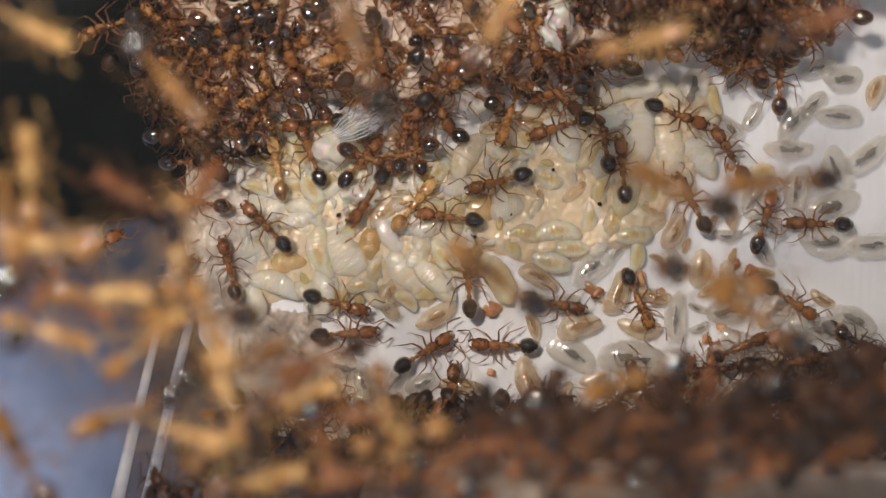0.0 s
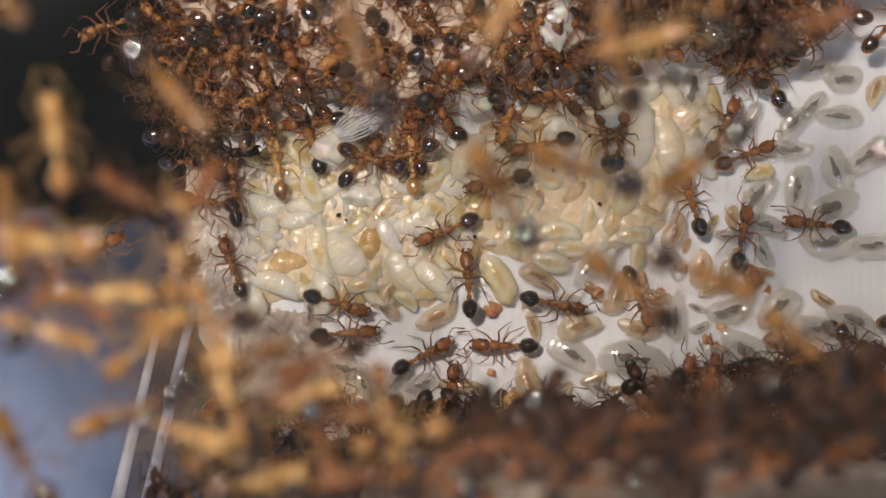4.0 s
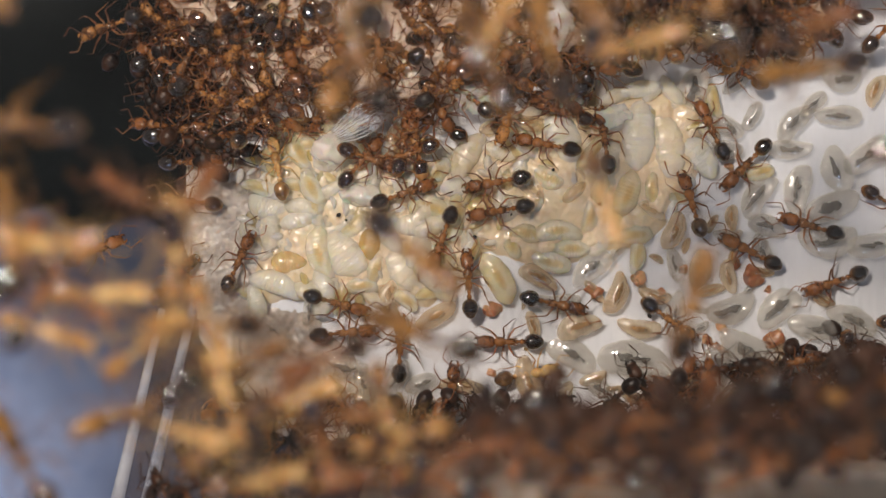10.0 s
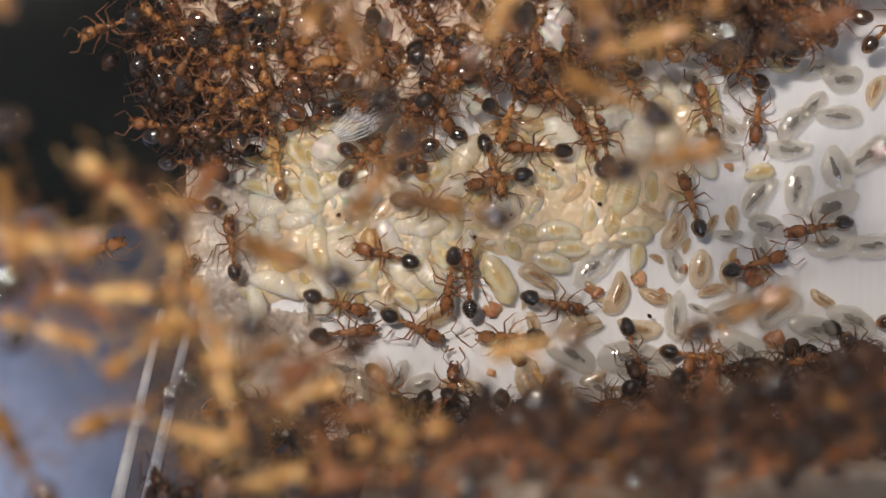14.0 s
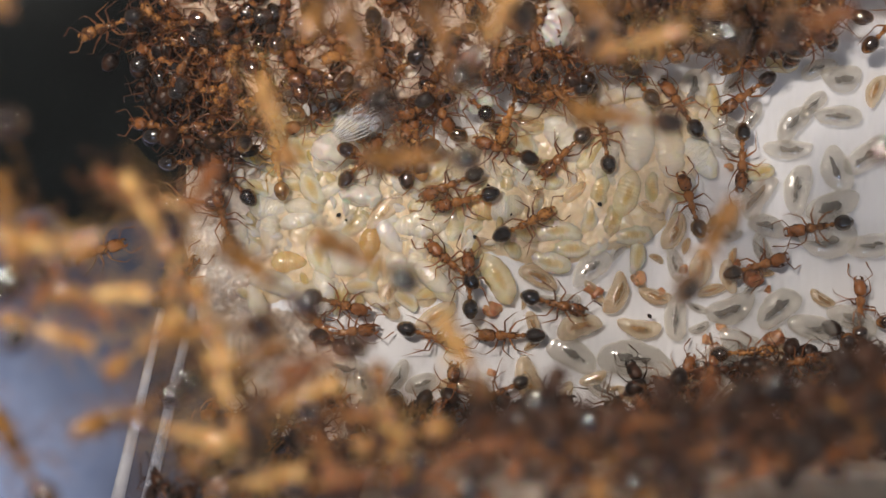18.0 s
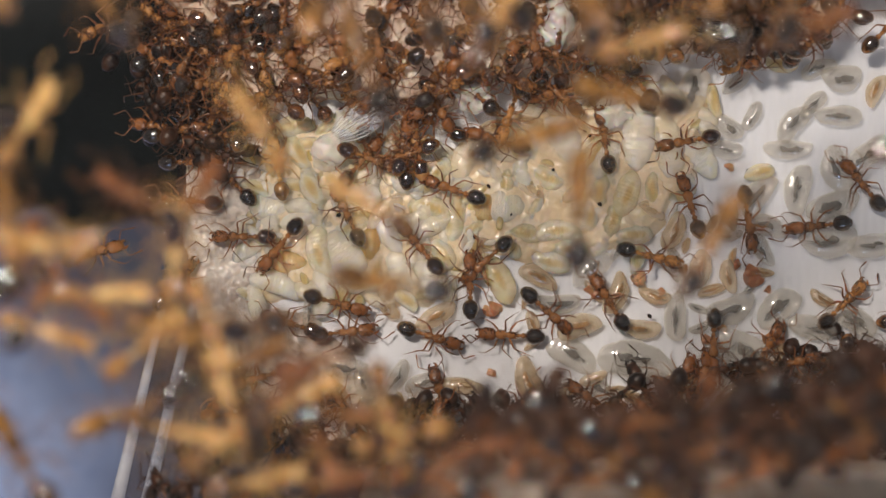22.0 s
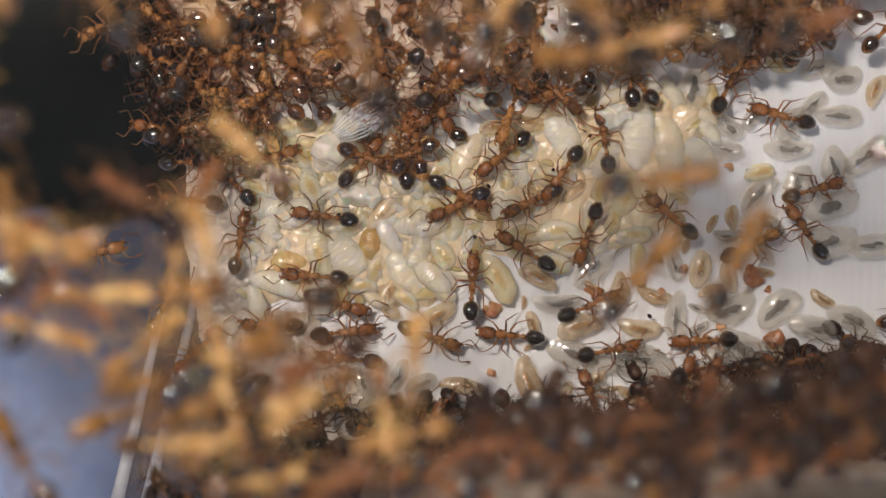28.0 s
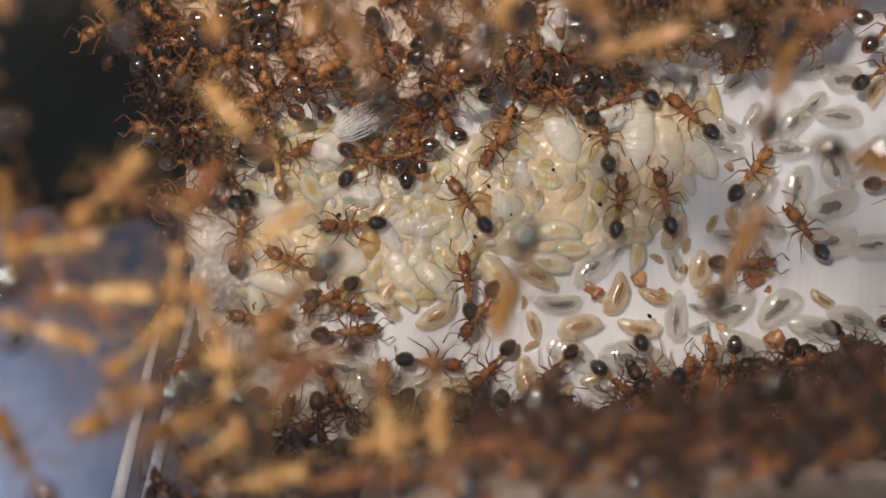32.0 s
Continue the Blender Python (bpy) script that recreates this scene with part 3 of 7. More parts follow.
for area, count, kinds in (
    ([(-9.6, -4.6), (-5.2, -4.2), (-1.2, -6.2), (1.6, -7.2), (1.6, -9.4), (-9.6, -9.4)], 9, [BROWN, SHADE_DARK, BROWN, YOUNG_LIT]),
    ([(-16.4, 0.2), (-10.4, 0.2), (-9.6, -3.0), (-16.4, -2.8)], 2, [YOUNG_LIT, BROWN]),
    ([(1.4, -6.4), (6.6, -6.2), (13.0, -5.6), (17.5, -4.8), (17.5, -6.9), (8.0, -7.4), (1.4, -8.2)], 30, [SHADE_DARK, SHADE_DARK, SHADE_DARK, BROWN]),
):
    for ant in crowd(random.Random(9), area, count, 0, 0, 1.3 if count < 20 else 0.95, kinds, 0):
        x, y, heading = ant.location.x, ant.location.y, math.degrees(ant.rotation_euler.z)
        ant.matrix_basis = pose(x, y, (24.4 - x / MM * 0.06) * MM, 0, TILT, 0) @ pose(0, 0, 0, 180, 0, heading)
        tagged(ant, "brown ant clinging under the clear plastic lid", group="ants under the lid")
        if count == 9:
            leaving.append((ant, x / MM, y / MM, heading))

KINDS = {"clear": CLEAR, "cream": CREAM, "white": WHITE, "tan": TAN, "amber": AMBER}
LABELS = {"clear": "translucent greyish larva with a dark gut", "cream": "cream-coloured larva with a yellow gut", "white": "plump opaque white larva",
          "tan": "translucent larva with a brownish gut", "amber": "smooth amber-coloured pupa among the brood"}


PLACED = []


def brood(x, y, length, width, turn, kind, z=0.0, roll=0, apart=True):
    bend, taper = random.uniform(-0.13, 0.13) * length, random.uniform(-0.2, 0.2)
    high = width * (0.72 if width < 1.6 else 0.5)
    bm = oval(length, width, high, 52, 14, 0.45, 0.034, 12, bend, taper)
    for v in bm.verts:
        v.co += 0.05 * width * noise.noise_vector(v.co * 1.7 + Vector((x, y, 1)))
    name = "pupa" if kind == "amber" else "egg" if length < 1.06 and z > 0.3 else "larva"
    ob = new(name, finish(name, bm, KINDS[kind]))
    ob.matrix_basis = pose(x * MM, y * MM, z * MM, roll, 0, turn)
    if apart:
        PLACED.append((x, y, length, math.cos(math.radians(turn)), math.sin(math.radians(turn))))
    if name == "egg":
        return tagged(ob, "tiny glistening white egg on the brood mass", "egg", "eggs")
    if kind in ("clear", "tan"):
        inner = oval(length * random.uniform(0.42, 0.6), width * random.uniform(0.16, 0.28), high * 0.16, 20, 8, 0.5, 0, 10, bend * 0.3)
        for v in inner.verts:
            v.co += 0.16 * width * noise.noise_vector(v.co * 2.6 + Vector((x, y, 0)))
        part("gut", inner, GUT if kind == "clear" else GUT_BROWN, ob, "dark streak of gut inside", (random.uniform(-0.08, 0.08) * length, 0, high * 0.40))
    return tagged(ob, LABELS[kind], "pupa" if kind == "amber" else "larva", "brood")


def pile(rng, area, count, gap, kinds, low, high, least=1.5, most=2.9):
    """Strews larvae over an area, some lying on others."""
    xs, ys = [p[0] for p in area], [p[1] for p in area]
    spots, tries = [], 0
    while len(spots) < count and tries < 30000:
        tries += 1
        x, y = rng.uniform(min(xs), max(xs)), rng.uniform(min(ys), max(ys))
        inside = False
        for (x0, y0), (x1, y1) in zip(area, area[1:] + area[:1]):
            if (y0 > y) != (y1 > y) and x < x0 + (y - y0) / (y1 - y0) * (x1 - x0):
                inside = not inside
        if not inside or any((x - p) ** 2 + (y - q) ** 2 < gap * gap for p, q in spots):
            continue
        length = rng.uniform(least, most)
        if any(math.hypot((x - p) * c + (y - q) * d, 1.5 * ((y - q) * c - (x - p) * d)) < 0.5 * far + 0.22 * length for p, q, far, c, d in PLACED):
            continue
        spots.append((x, y))
        brood(x, y, length, length * rng.uniform(0.38, 0.52), rng.uniform(0, 360), rng.choice(kinds), rng.uniform(low, high), rng.uniform(-25, 25), False)


def brood_mass(area, skin, label, lift=None):
    """A lumpy low mound: sticky small brood in the pile's gaps, and the heap's added backing."""
    xs, ys = [p[0] for p in area], [p[1] for p in area]
    step, cols, rows = 0.1, int((max(xs) - min(xs)) / 0.1), int((max(ys) - min(ys)) / 0.1)

    def depth(x, y):
        inside, near = False, 9.0
        for (x0, y0), (x1, y1) in zip(area, area[1:] + area[:1]):
            if (y0 > y) != (y1 > y) and x < x0 + (y - y0) / (y1 - y0) * (x1 - x0):
                inside = not inside
            u = max(0, min(1, ((x - x0) * (x1 - x0) + (y - y0) * (y1 - y0)) / ((x1 - x0) ** 2 + (y1 - y0) ** 2)))
            near = min(near, math.hypot(x - x0 - u * (x1 - x0), y - y0 - u * (y1 - y0)))
        return near if inside else -near

    bm, grid = bmesh.new(), {}
    for i in range(cols):
        for j in range(rows):
            x, y = min(xs) + i * step, min(ys) + j * step
            d = depth(x, y) + 0.5 * noise.noise((x * 0.7, y * 0.7, 0))
            if d > -0.1:
                f, g = noise.voronoi((x * 0.8, y * 0.8, 3.0))[0], noise.voronoi((x * 2.1, y * 2.1, 7.0))[0]
                h = min(1, max(0, d) / 0.8) * (0.52 + 0.36 * (f[1] - f[0]) + 0.16 * min(0.6, g[1] - g[0]) + (lift(x, y) if lift else 0)) + 0.05 * noise.noise((x * 4, y * 4, 1)) - 0.03
                grid[i, j] = bm.verts.new((x, y, h))
    for (i, j), v in grid.items():
        ring = [grid.get(k) for k in ((i, j), (i + 1, j), (i + 1, j + 1), (i, j + 1))]
        if None not in ring:
            bm.faces.new(ring)
    tagged(new("brood_mass", finish("brood_mass", bm, skin)), label, "brood", kind="stuff")


def crumb(x, y, size):
    """A torn, lumpy scrap of food."""
    bm = oval(size, size * random.uniform(0.55, 0.9), size * 0.5, 12, 12)
    for v in bm.verts:
        v.co += 0.34 * size * noise.noise_vector(v.co * (2.4 / size) + Vector((x, y, 0))) + 0.10 * size * noise.noise_vector(v.co * (7 / size) + Vector((y, x, 0)))
        v.co.z = max(0.0, v.co.z)
    ob = new("food_crumb", finish("food_crumb", bm, CRUMB))
    ob.matrix_basis = pose(x * MM, y * MM, 0, 0, 0, random.uniform(0, 360))
    tagged(ob, "small moist orange-brown scrap of food", "crumb", "food crumbs")


def speck(x, y, z, size):
    bm = oval(size, size * 0.8, size * 0.6, 6, 8)
    for v in bm.verts:
        v.co *= 1 + 0.4 * noise.noise(v.co * 9 + Vector((x, y, 0)))
    ob = new("dirt_speck", finish("dirt_speck", bm, EYE))
    ob.matrix_basis = pose(x * MM, y * MM, z * MM, 0, 0, random.uniform(0, 360))
    tagged(ob, "tiny black speck of dirt on the brood", "speck", "dirt specks")


for x, y, length, width, turn, kind in [
    (14.11, 8.93, 2.56, 1.92, 70, "clear"),
    (11.79, 7.66, 1.76, 0.96, 0, "cream"),
    (10.99, 6.39, 3.9, 1.95, 86, "white"),
    (12.75, 5.9, 3.9, 1.8, 100, "white"),
    (14.5, 5.2, 2.8, 1.6, -50, "white"),
    (16.08, 6.86, 1.92, 1.12, -35, "clear"),
    (15.92, 5.59, 1.92, 1.15, -10, "clear"),
    (19.73, 7.18, 2.72, 1.28, 45, "clear"),
    (22.27, 7.5, 2.72, 1.22, 0, "clear"),
    (19.41, 5.59, 2.88, 1.12, 0, "clear"),
    (22.11, 4.48, 2.72, 1.76, -70, "clear"),
    (19.89, 3.37, 2.94, 1.6, 80, "clear"),
    (22.43, 9.56, 2.24, 1.6, 0, "clear"),
    (20.84, 8.13, 1.92, 0.96, 45, "clear"),
    (19.09, 10.36, 1.92, 0.96, -10, "cream"),
    (17.66, 3.05, 2.88, 1.44, 55, "clear"),
    (18.3, 1.3, 2.24, 1.28, -20, "clear"),
    (21.95, 2.41, 3.2, 1.6, 20, "clear"),
]:
    brood(x, y, length, width, turn, kind)
for x, y, length, width, turn, kind in [
    (24.18, 0.19, 2.88, 1.44, 10, "clear"),
    (21.64, 0.35, 3.36, 1.92, 0, "clear"),
    (17.82, 4.32, 1.76, 0.96, 15, "cream"),
    (23.86, 5.27, 3.04, 1.44, 40, "clear"),
    (13.06, 0.98, 2.3, 1.22, 65, "tan"),
    (14.49, -1.08, 2.18, 1.28, 80, "tan"),
    (16.24, -3.46, 2.94, 1.6, 20, "clear"),
    (18.78, -3.3, 2.94, 1.76, 40, "clear"),
    (17.03, -5.69, 3.58, 1.86, -30, "clear"),
    (20.84, -4.42, 2.94, 1.44, -10, "clear"),
    (23.07, -3.94, 3.04, 1.44, -25, "clear"),
    (13.06, -3.78, 2.88, 1.28, 88, "clear"),
    (15.28, -6.8, 2.88, 1.92, 80, "clear"),
    (10.99, -6.23, 4.54, 2.18, -12, "clear"),
    (7.34, -5.91, 3.14, 1.66, -30, "clear"),
    (10.99, -4.51, 2.56, 1.12, -10, "tan"),
    (7.66, -4.26, 2.62, 1.44, 15, "tan"),
    (9.88, -2.51, 2.56, 1.22, 70, "tan"),
]:
    brood(x, y, length, width, turn, kind)
for x, y, length, width, turn, kind in [
    (8.29, -1.08, 2.72, 1.44, 40, "clear"),
    (6.39, -3.15, 2.82, 1.15, 0, "clear"),
    (3.11, -1.62, 3.2, 1.54, -60, "cream"),
    (4.8, -7.53, 3.14, 1.54, -65, "tan"),
    (-0.38, -3.78, 2.5, 1.15, 30, "tan"),
    (2.26, -8.71, 2.18, 1.12, 30, "clear"),
    (-1.24, -7.59, 1.98, 1.15, 20, "clear"),
    (4.64, 0.92, 1.98, 1.12, -10, "cream"),
    (6.39, 1.05, 2.94, 1.28, 0, "cream"),
    (7.24, 0.03, 2.11, 1.15, 0, "cream"),
    (3.84, 0.29, 1.86, 0.96, -70, "cream"),
    (6.07, -0.76, 2.3, 1.22, -15, "cream"),
    (5.43, -1.56, 2.43, 1.15, -30, "tan"),
    (8.77, 3.21, 1.98, 1.15, 85, "cream"),
    (10.36, 3.05, 2.75, 1.47, 70, "cream"),
    (8.29, 1.78, 1.98, 1.06, 80, "cream"),
    (9.56, 1.62, 1.98, 1.15, 75, "cream"),
    (10.68, 0.79, 2.3, 1.15, 5, "cream"),
]:
    brood(x, y, length, width, turn, kind)
for x, y, length, width, turn, kind in [
    (10.99, -0.44, 1.98, 0.9, 85, "cream"),
    (11.63, 2.26, 1.98, 0.96, -30, "tan"),
    (5.91, 4.0, 1.98, 1.28, -25, "cream"),
    (6.39, 2.41, 1.6, 0.8, 30, "white"),
    (3.53, 2.41, 2.11, 1.86, 0, "white"),
    (2.35, 2.32, 1.92, 1.66, 0, "amber"),
    (1.3, 5.27, 3.07, 1.47, 60, "white"),
    (0.76, 3.53, 1.92, 1.28, 10, "white"),
    (0.03, -0.29, 1.98, 1.28, -60, "cream"),
    (-2.29, -1.3, 2.94, 1.6, -55, "white"),
    (-2.03, -2.83, 1.66, 0.96, -40, "cream"),
    (-6.96, -0.29, 3.07, 1.47, -75, "cream"),
    (-5.59, -0.35, 2.94, 2.11, -50, "white"),
    (-4.58, -2.03, 1.92, 1.15, 0, "cream"),
    (-9.34, -1.87, 3.07, 1.34, -20, "white"),
    (-8.64, -0.76, 1.98, 1.34, 0, "amber"),
    (-9.66, -4.58, 2.3, 1.12, -40, "clear"),
    (-6.16, 5.27, 2.56, 1.92, 20, "white"),
]:
    brood(x, y, length, width, turn, kind)
for x, y, length, width, turn, kind in [
    (-4.58, 3.05, 2.11, 1.47, 0, "white"),
    (-9.98, 2.26, 2.3, 1.6, -20, "white"),
    (4.96, 7.82, 1.34, 1.09, 30, "white"),
    (6.86, 6.23, 2.94, 1.92, -60, "white"),
    (9.56, 7.34, 1.92, 1.6, 0, "white"),
    (6.39, 12.74, 3.58, 1.41, 75, "white"),
    (-4.1, 0.35, 1.92, 1.28, 80, "amber"),
]:
    brood(x, y, length, width, turn, kind)
brood_mass([(-10.48, 4.97), (-8.41, 7.2), (-4.59, 6.56), (0.51, 5.61), (3.7, 7.52), (8.79, 8.79), (13.25, 9.27), (15.23, 8.32), (14.69, 4.49), (11.98, 0.51), (6.88, -0.92), (2.74, -0.29), (-1.24, -3.31), (-7.14, -2.68), (-10.96, -3.31), (-10.96, 1.31)], CREAM_MASS, "moist cream-coloured mass of tiny brood and eggs")
# pale mound added under the heap so that its gaps look bright
brood_mass(HEAP, HEAP_BACKING, "pale pinkish backing added to lighten the gaps of the heap", lambda x, y: 0.72 + max(0, (y - 5) * 0.24))
pile(rng, [(-21.89, 13.28), (24.48, 14.23), (24.48, 11.07), (13.12, 11.07), (6.81, 8.86), (2.08, 6.97), (-2.65, 5.39), (-8.33, 6.97), (-11.48, 5.08), (-14.32, 5.71), (-17.79, 10.13)], 5, 1.8, ["white", "cream", "clear"], 0.1, 1.6)
pile(rng, [(-10.45, 4.96), (-8.39, 7.18), (-4.58, 6.54), (0.51, 5.59), (3.69, 7.5), (8.77, 8.77), (13.22, 9.25), (15.19, 8.29), (14.65, 4.48), (11.95, 0.51), (6.86, -0.92), (2.73, -0.29), (-1.24, -3.3), (-7.12, -2.67), (-10.93, -3.3), (-10.93, 1.3)], 160, 0.66, ["cream", "white", "white", "white", "cream", "tan"], -0.15, 0.22)
pile(rng, [(-11.6, 5.2), (-8.39, 7.0), (-4.58, 6.4), (0.51, 5.5), (3.69, 7.2), (6.0, 5.0), (4.0, 1.0), (-1.24, -2.6), (-7.12, -2.3), (-10.93, -2.3)], 110, 0.5, ["white", "white", "clear", "cream"], 0.35, 0.55, 0.55, 1.05)
pile(rng, [(-12.2, -3.15), (-7.12, -3.15), (-0.76, -5.69), (-0.76, -9.5), (-4.58, -10.14), (-10.93, -6.32)], 12, 1.1, ["clear", "clear", "tan"], 0.0, 0.1)
pile(rng, [(3.7, -0.92), (12.62, 0.67), (16.44, 1.94), (19.63, -1.88), (24.73, -3.79), (24.73, -6.34), (14.85, -7.93), (5.61, -7.93)], 34, 1.05, ["clear", "tan", "tan"], 0.0, 0.05, 0.8, 2.1)
pile(rng, [(-5.86, -7.93), (6.88, -7.3), (22.81, -6.34), (22.81, -7.93), (6.88, -9.21), (-5.86, -9.53)], 14, 1.6, ["clear", "tan", "tan"], -0.2, 0.1, 1.5, 2.6)
pile(rng, [(16.44, 10.55), (24.73, 11.18), (24.73, 3.54), (17.08, 3.54)], 4, 1.5, ["clear", "clear", "tan"], 0.0, 0.05, 1.4, 2.4)
brood_mass([(-14.47, 4.81), (-10.0, 5.45), (-9.69, -3.31), (-7.14, -3.79), (-4.59, -6.34), (-2.68, -8.25), (-2.04, -10.48), (-7.14, -11.12), (-11.6, -9.85), (-13.83, -3.79), (-14.94, 1.31)], STAINED_MASS, "brown stained mass of skins and brood", lambda x, y: -0.25)
for x, y, size in [
    (13.57, -1.18, 0.51),
    (16.51, -0.93, 0.64),
    (17.47, -1.5, 1.09),
    (18.37, -2.27, 0.45),
    (12.35, -2.43, 0.51),
    (12.13, -2.94, 0.45),
    (8.51, -2.37, 1.09),
    (14.91, -5.09, 0.58),
    (15.49, -5.57, 0.64),
    (18.59, -5.09, 1.15),
    (17.95, -7.07, 1.09),
    (15.71, -4.45, 0.58),
    (2.75, -7.01, 0.58),
    (2.75, -3.39, 1.15),
    (10.59, 1.79, 0.51),
    (11.87, 4.51, 0.51),
    (6.75, 2.37, 0.51),
    (16.19, 4.61, 0.51),
    (11.07, -1.73, 0.83),
]:
    crumb(x, y, size)
for x, y, size in [
    (-11.21, 5.81, 0.29),
    (-12.38, 2.43, 0.26),
    (-5.84, 1.9, 0.32),
    (-0.98, 0.88, 0.26),
    (-5.43, 1.61, 0.19),
    (-8.34, -0.92, 0.19),
    (-2.65, 4.45, 0.22),
    (2.56, 3.51, 0.26),
    (6.19, 4.45, 0.22),
    (8.78, 2.5, 0.29),
    (8.24, 6.35, 0.22),
    (1.77, 0.66, 0.26),
    (3.82, 1.93, 0.19),
    (15.51, -6.54, 0.32),
    (11.56, -3.76, 0.29),
    (17.25, 4.45, 0.22),
]:
    speck(x, y, 0.75 if x < 13 else 0.0, size)
def wing(x, y, z, length, turn):
    """A loose insect wing: a thin clear blade with raised veins."""
    bm = bmesh.new()
    rows = []
    for i in range(17):
        a = i / 16
        half = length * 0.20 * math.sin(math.pi * min(1, a * 0.93 + 0.07)) ** 0.6
        rows.append([bm.verts.new((a * length, half * (v / 3 - 1), 0.25 * math.sin(a * 2.4) + 0.07 * math.sin(v * 2.1 + a * 5))) for v in range(7)])
    for a, b in zip(rows, rows[1:]):
        for v in range(6):
            bm.faces.new((a[v], a[v + 1], b[v + 1], b[v]))
    bmesh.ops.solidify(bm, geom=list(bm.faces), thickness=0.02)
    ob = new("wing", finish("wing", bm, WING))
    ob.matrix_basis = pose(x * MM, y * MM, z * MM, 12, -8, turn)
    for k in range(6):
        v = (k - 2.5) / 2.6
        pts = [(length * a, length * 0.17 * v * math.sin(math.pi * (a * 0.9 + 0.06)) ** 0.6, 0.03 + 0.25 * math.sin(a * 2.4)) for a in (0.02, 0.25, 0.5, 0.75, 0.93)]
        part("vein", tube(pts, [0.018, 0.016, 0.014, 0.011, 0.007], 5), SKIN, ob)
    tagged(ob, "loose shiny transparent insect wing on the heap", "wing")


def shed_skin(x, y, z, length, width, turn, label):
    bm = oval(length, width, width * 0.5, 22, 18, 0.4)
    for v in bm.verts:
        v.co += 0.26 * width * noise.noise_vector(v.co * 1.9 + Vector((x, y, 5))) + 0.06 * noise.noise_vector(v.co * 6)
    ob = new("shed_skin", finish("shed_skin", bm, SKIN_SHEET))
    ob.matrix_basis = pose(x * MM, y * MM, z * MM, 0, 0, turn)
    tagged(ob, label, "shed skin", "shed skins")
wing(-5.96, 6.3, 2.1, 3.5, 34)
wing(-5.72, 6.06, 2.0, 2.9, 26)
shed_skin(1.92, 8.59, 1.2, 2.6, 1.9, 20, "crumpled translucent white shed skin on the heap")
shed_skin(9.54, 7.48, 0.7, 1.9, 1.3, 10, "white crumpled shed skin among the larvae")
shed_skin(6.2, 12.3, 3.0, 3.3, 1.6, 75, "long white crumpled shed skin in the heap")
shed_skin(-6.15, 5.67, 0.7, 2.4, 1.8, 30, "white crumpled shed skin on the brood")
shed_skin(-4.56, 3.04, 0.7, 2.2, 1.3, 0, "white crumpled shed skin on the brood")
shed_skin(-12.38, 4.33, 0.4, 1.6, 0.9, 40, "white crumpled shed skin at the floor's edge")

# ---- ants that walk: on the floor and hanging under the lid ----
walkers = []
for proto, x, y, z, heading in [
    (WORKER, -5.67, -3.1, 0.56, -16),
    (WORKER, -5.22, -4.73, 0.26, 4),
    (WORKER, 1.39, -1.64, 0.75, 94),
    (BROWN, -11.98, -0.81, 0.52, 104),
    (WORKER, 13.76, 2.8, 0.55, 120),
    (WORKER, 20.78, 1.42, 0.25, 178),
    (WORKER, 3.12, -5.37, 0.25, 178),
    (WORKER, -0.84, -5.63, 0.25, 32),
    (WORKER, 0.48, -7.93, 0.25, 84),
    (WORKER, 2.84, 3.68, 0.75, -164),
    (WORKER, 6.44, -3.1, 0.57, -12),
    (WORKER, -0.53, 7.01, 0.62, 154),
    (YOUNG_LIT, -9.27, 4.82, 0.61, 100),
    (BROWN, -4.37, 5.09, 0.75, 50),
    (WORKER, 8.98, 6.38, 0.46, 99),
    (BROWN, -5.72, -8.59, 0.25, 120),
    (HALF, 11.04, -3.1, 0.36, -66),
    (WORKER, -7.46, 5.52, 0.61, 111),
]:
    walkers.append(set_down(TAWNY if z > 9 and proto is not YOUNG_LIT else proto, x, y, z, heading, 0, 180 if z > 9 else 0))
    if z > 9:
        tagged(walkers[-1], "orange-brown ant walking upside down under the lid", group="ants under the lid")
for proto, x, y, z, heading in [
    (WORKER, -10.01, 1.43, 0.75, 135),
    (WORKER, -4.31, 2.63, 0.75, -124),
    (WORKER, 6.28, 6.73, 0.52, -162),
    (WORKER, 13.36, 7.41, 0.41, -21),
    (BROWN, 15.95, 5.54, 0.25, 122),
    (WORKER, 9.99, 4.72, 0.63, 95),
    (WORKER, 18.08, 1.84, 0.25, 74),
    (BROWN, 17.0, 10.43, 1.08, -53),
    (WORKER, 0.07, 1.8, 0.75, 173),
    (YOUNG_LIT, -1.44, 2.68, 0.75, 51),
    (BROWN, 13.46, -7.41, 0.25, 71),
    (BROWN, 16.75, -5.45, 0.25, 23),
    (BROWN, 4.91, -8.83, 0.25, 79),
    (YOUNG_LIT, 3.99, -10.84, 0.25, 173),
    (WORKER, 19.68, -3.05, 0.25, -34),
    (BROWN, 18.68, 9.54, 0.89, 90),
    (WORKER, -11.16, 6.29, 0.3, 153),
    (BROWN, -13.28, 8.91, 0.74, -50),
]:
    walkers.append(set_down(TAWNY if z > 9 and proto is not YOUNG_LIT else proto, x, y, z, heading, 0, 180 if z > 9 else 0))
    if z > 9:
        tagged(walkers[-1], "orange-brown ant walking upside down under the lid", group="ants under the lid")
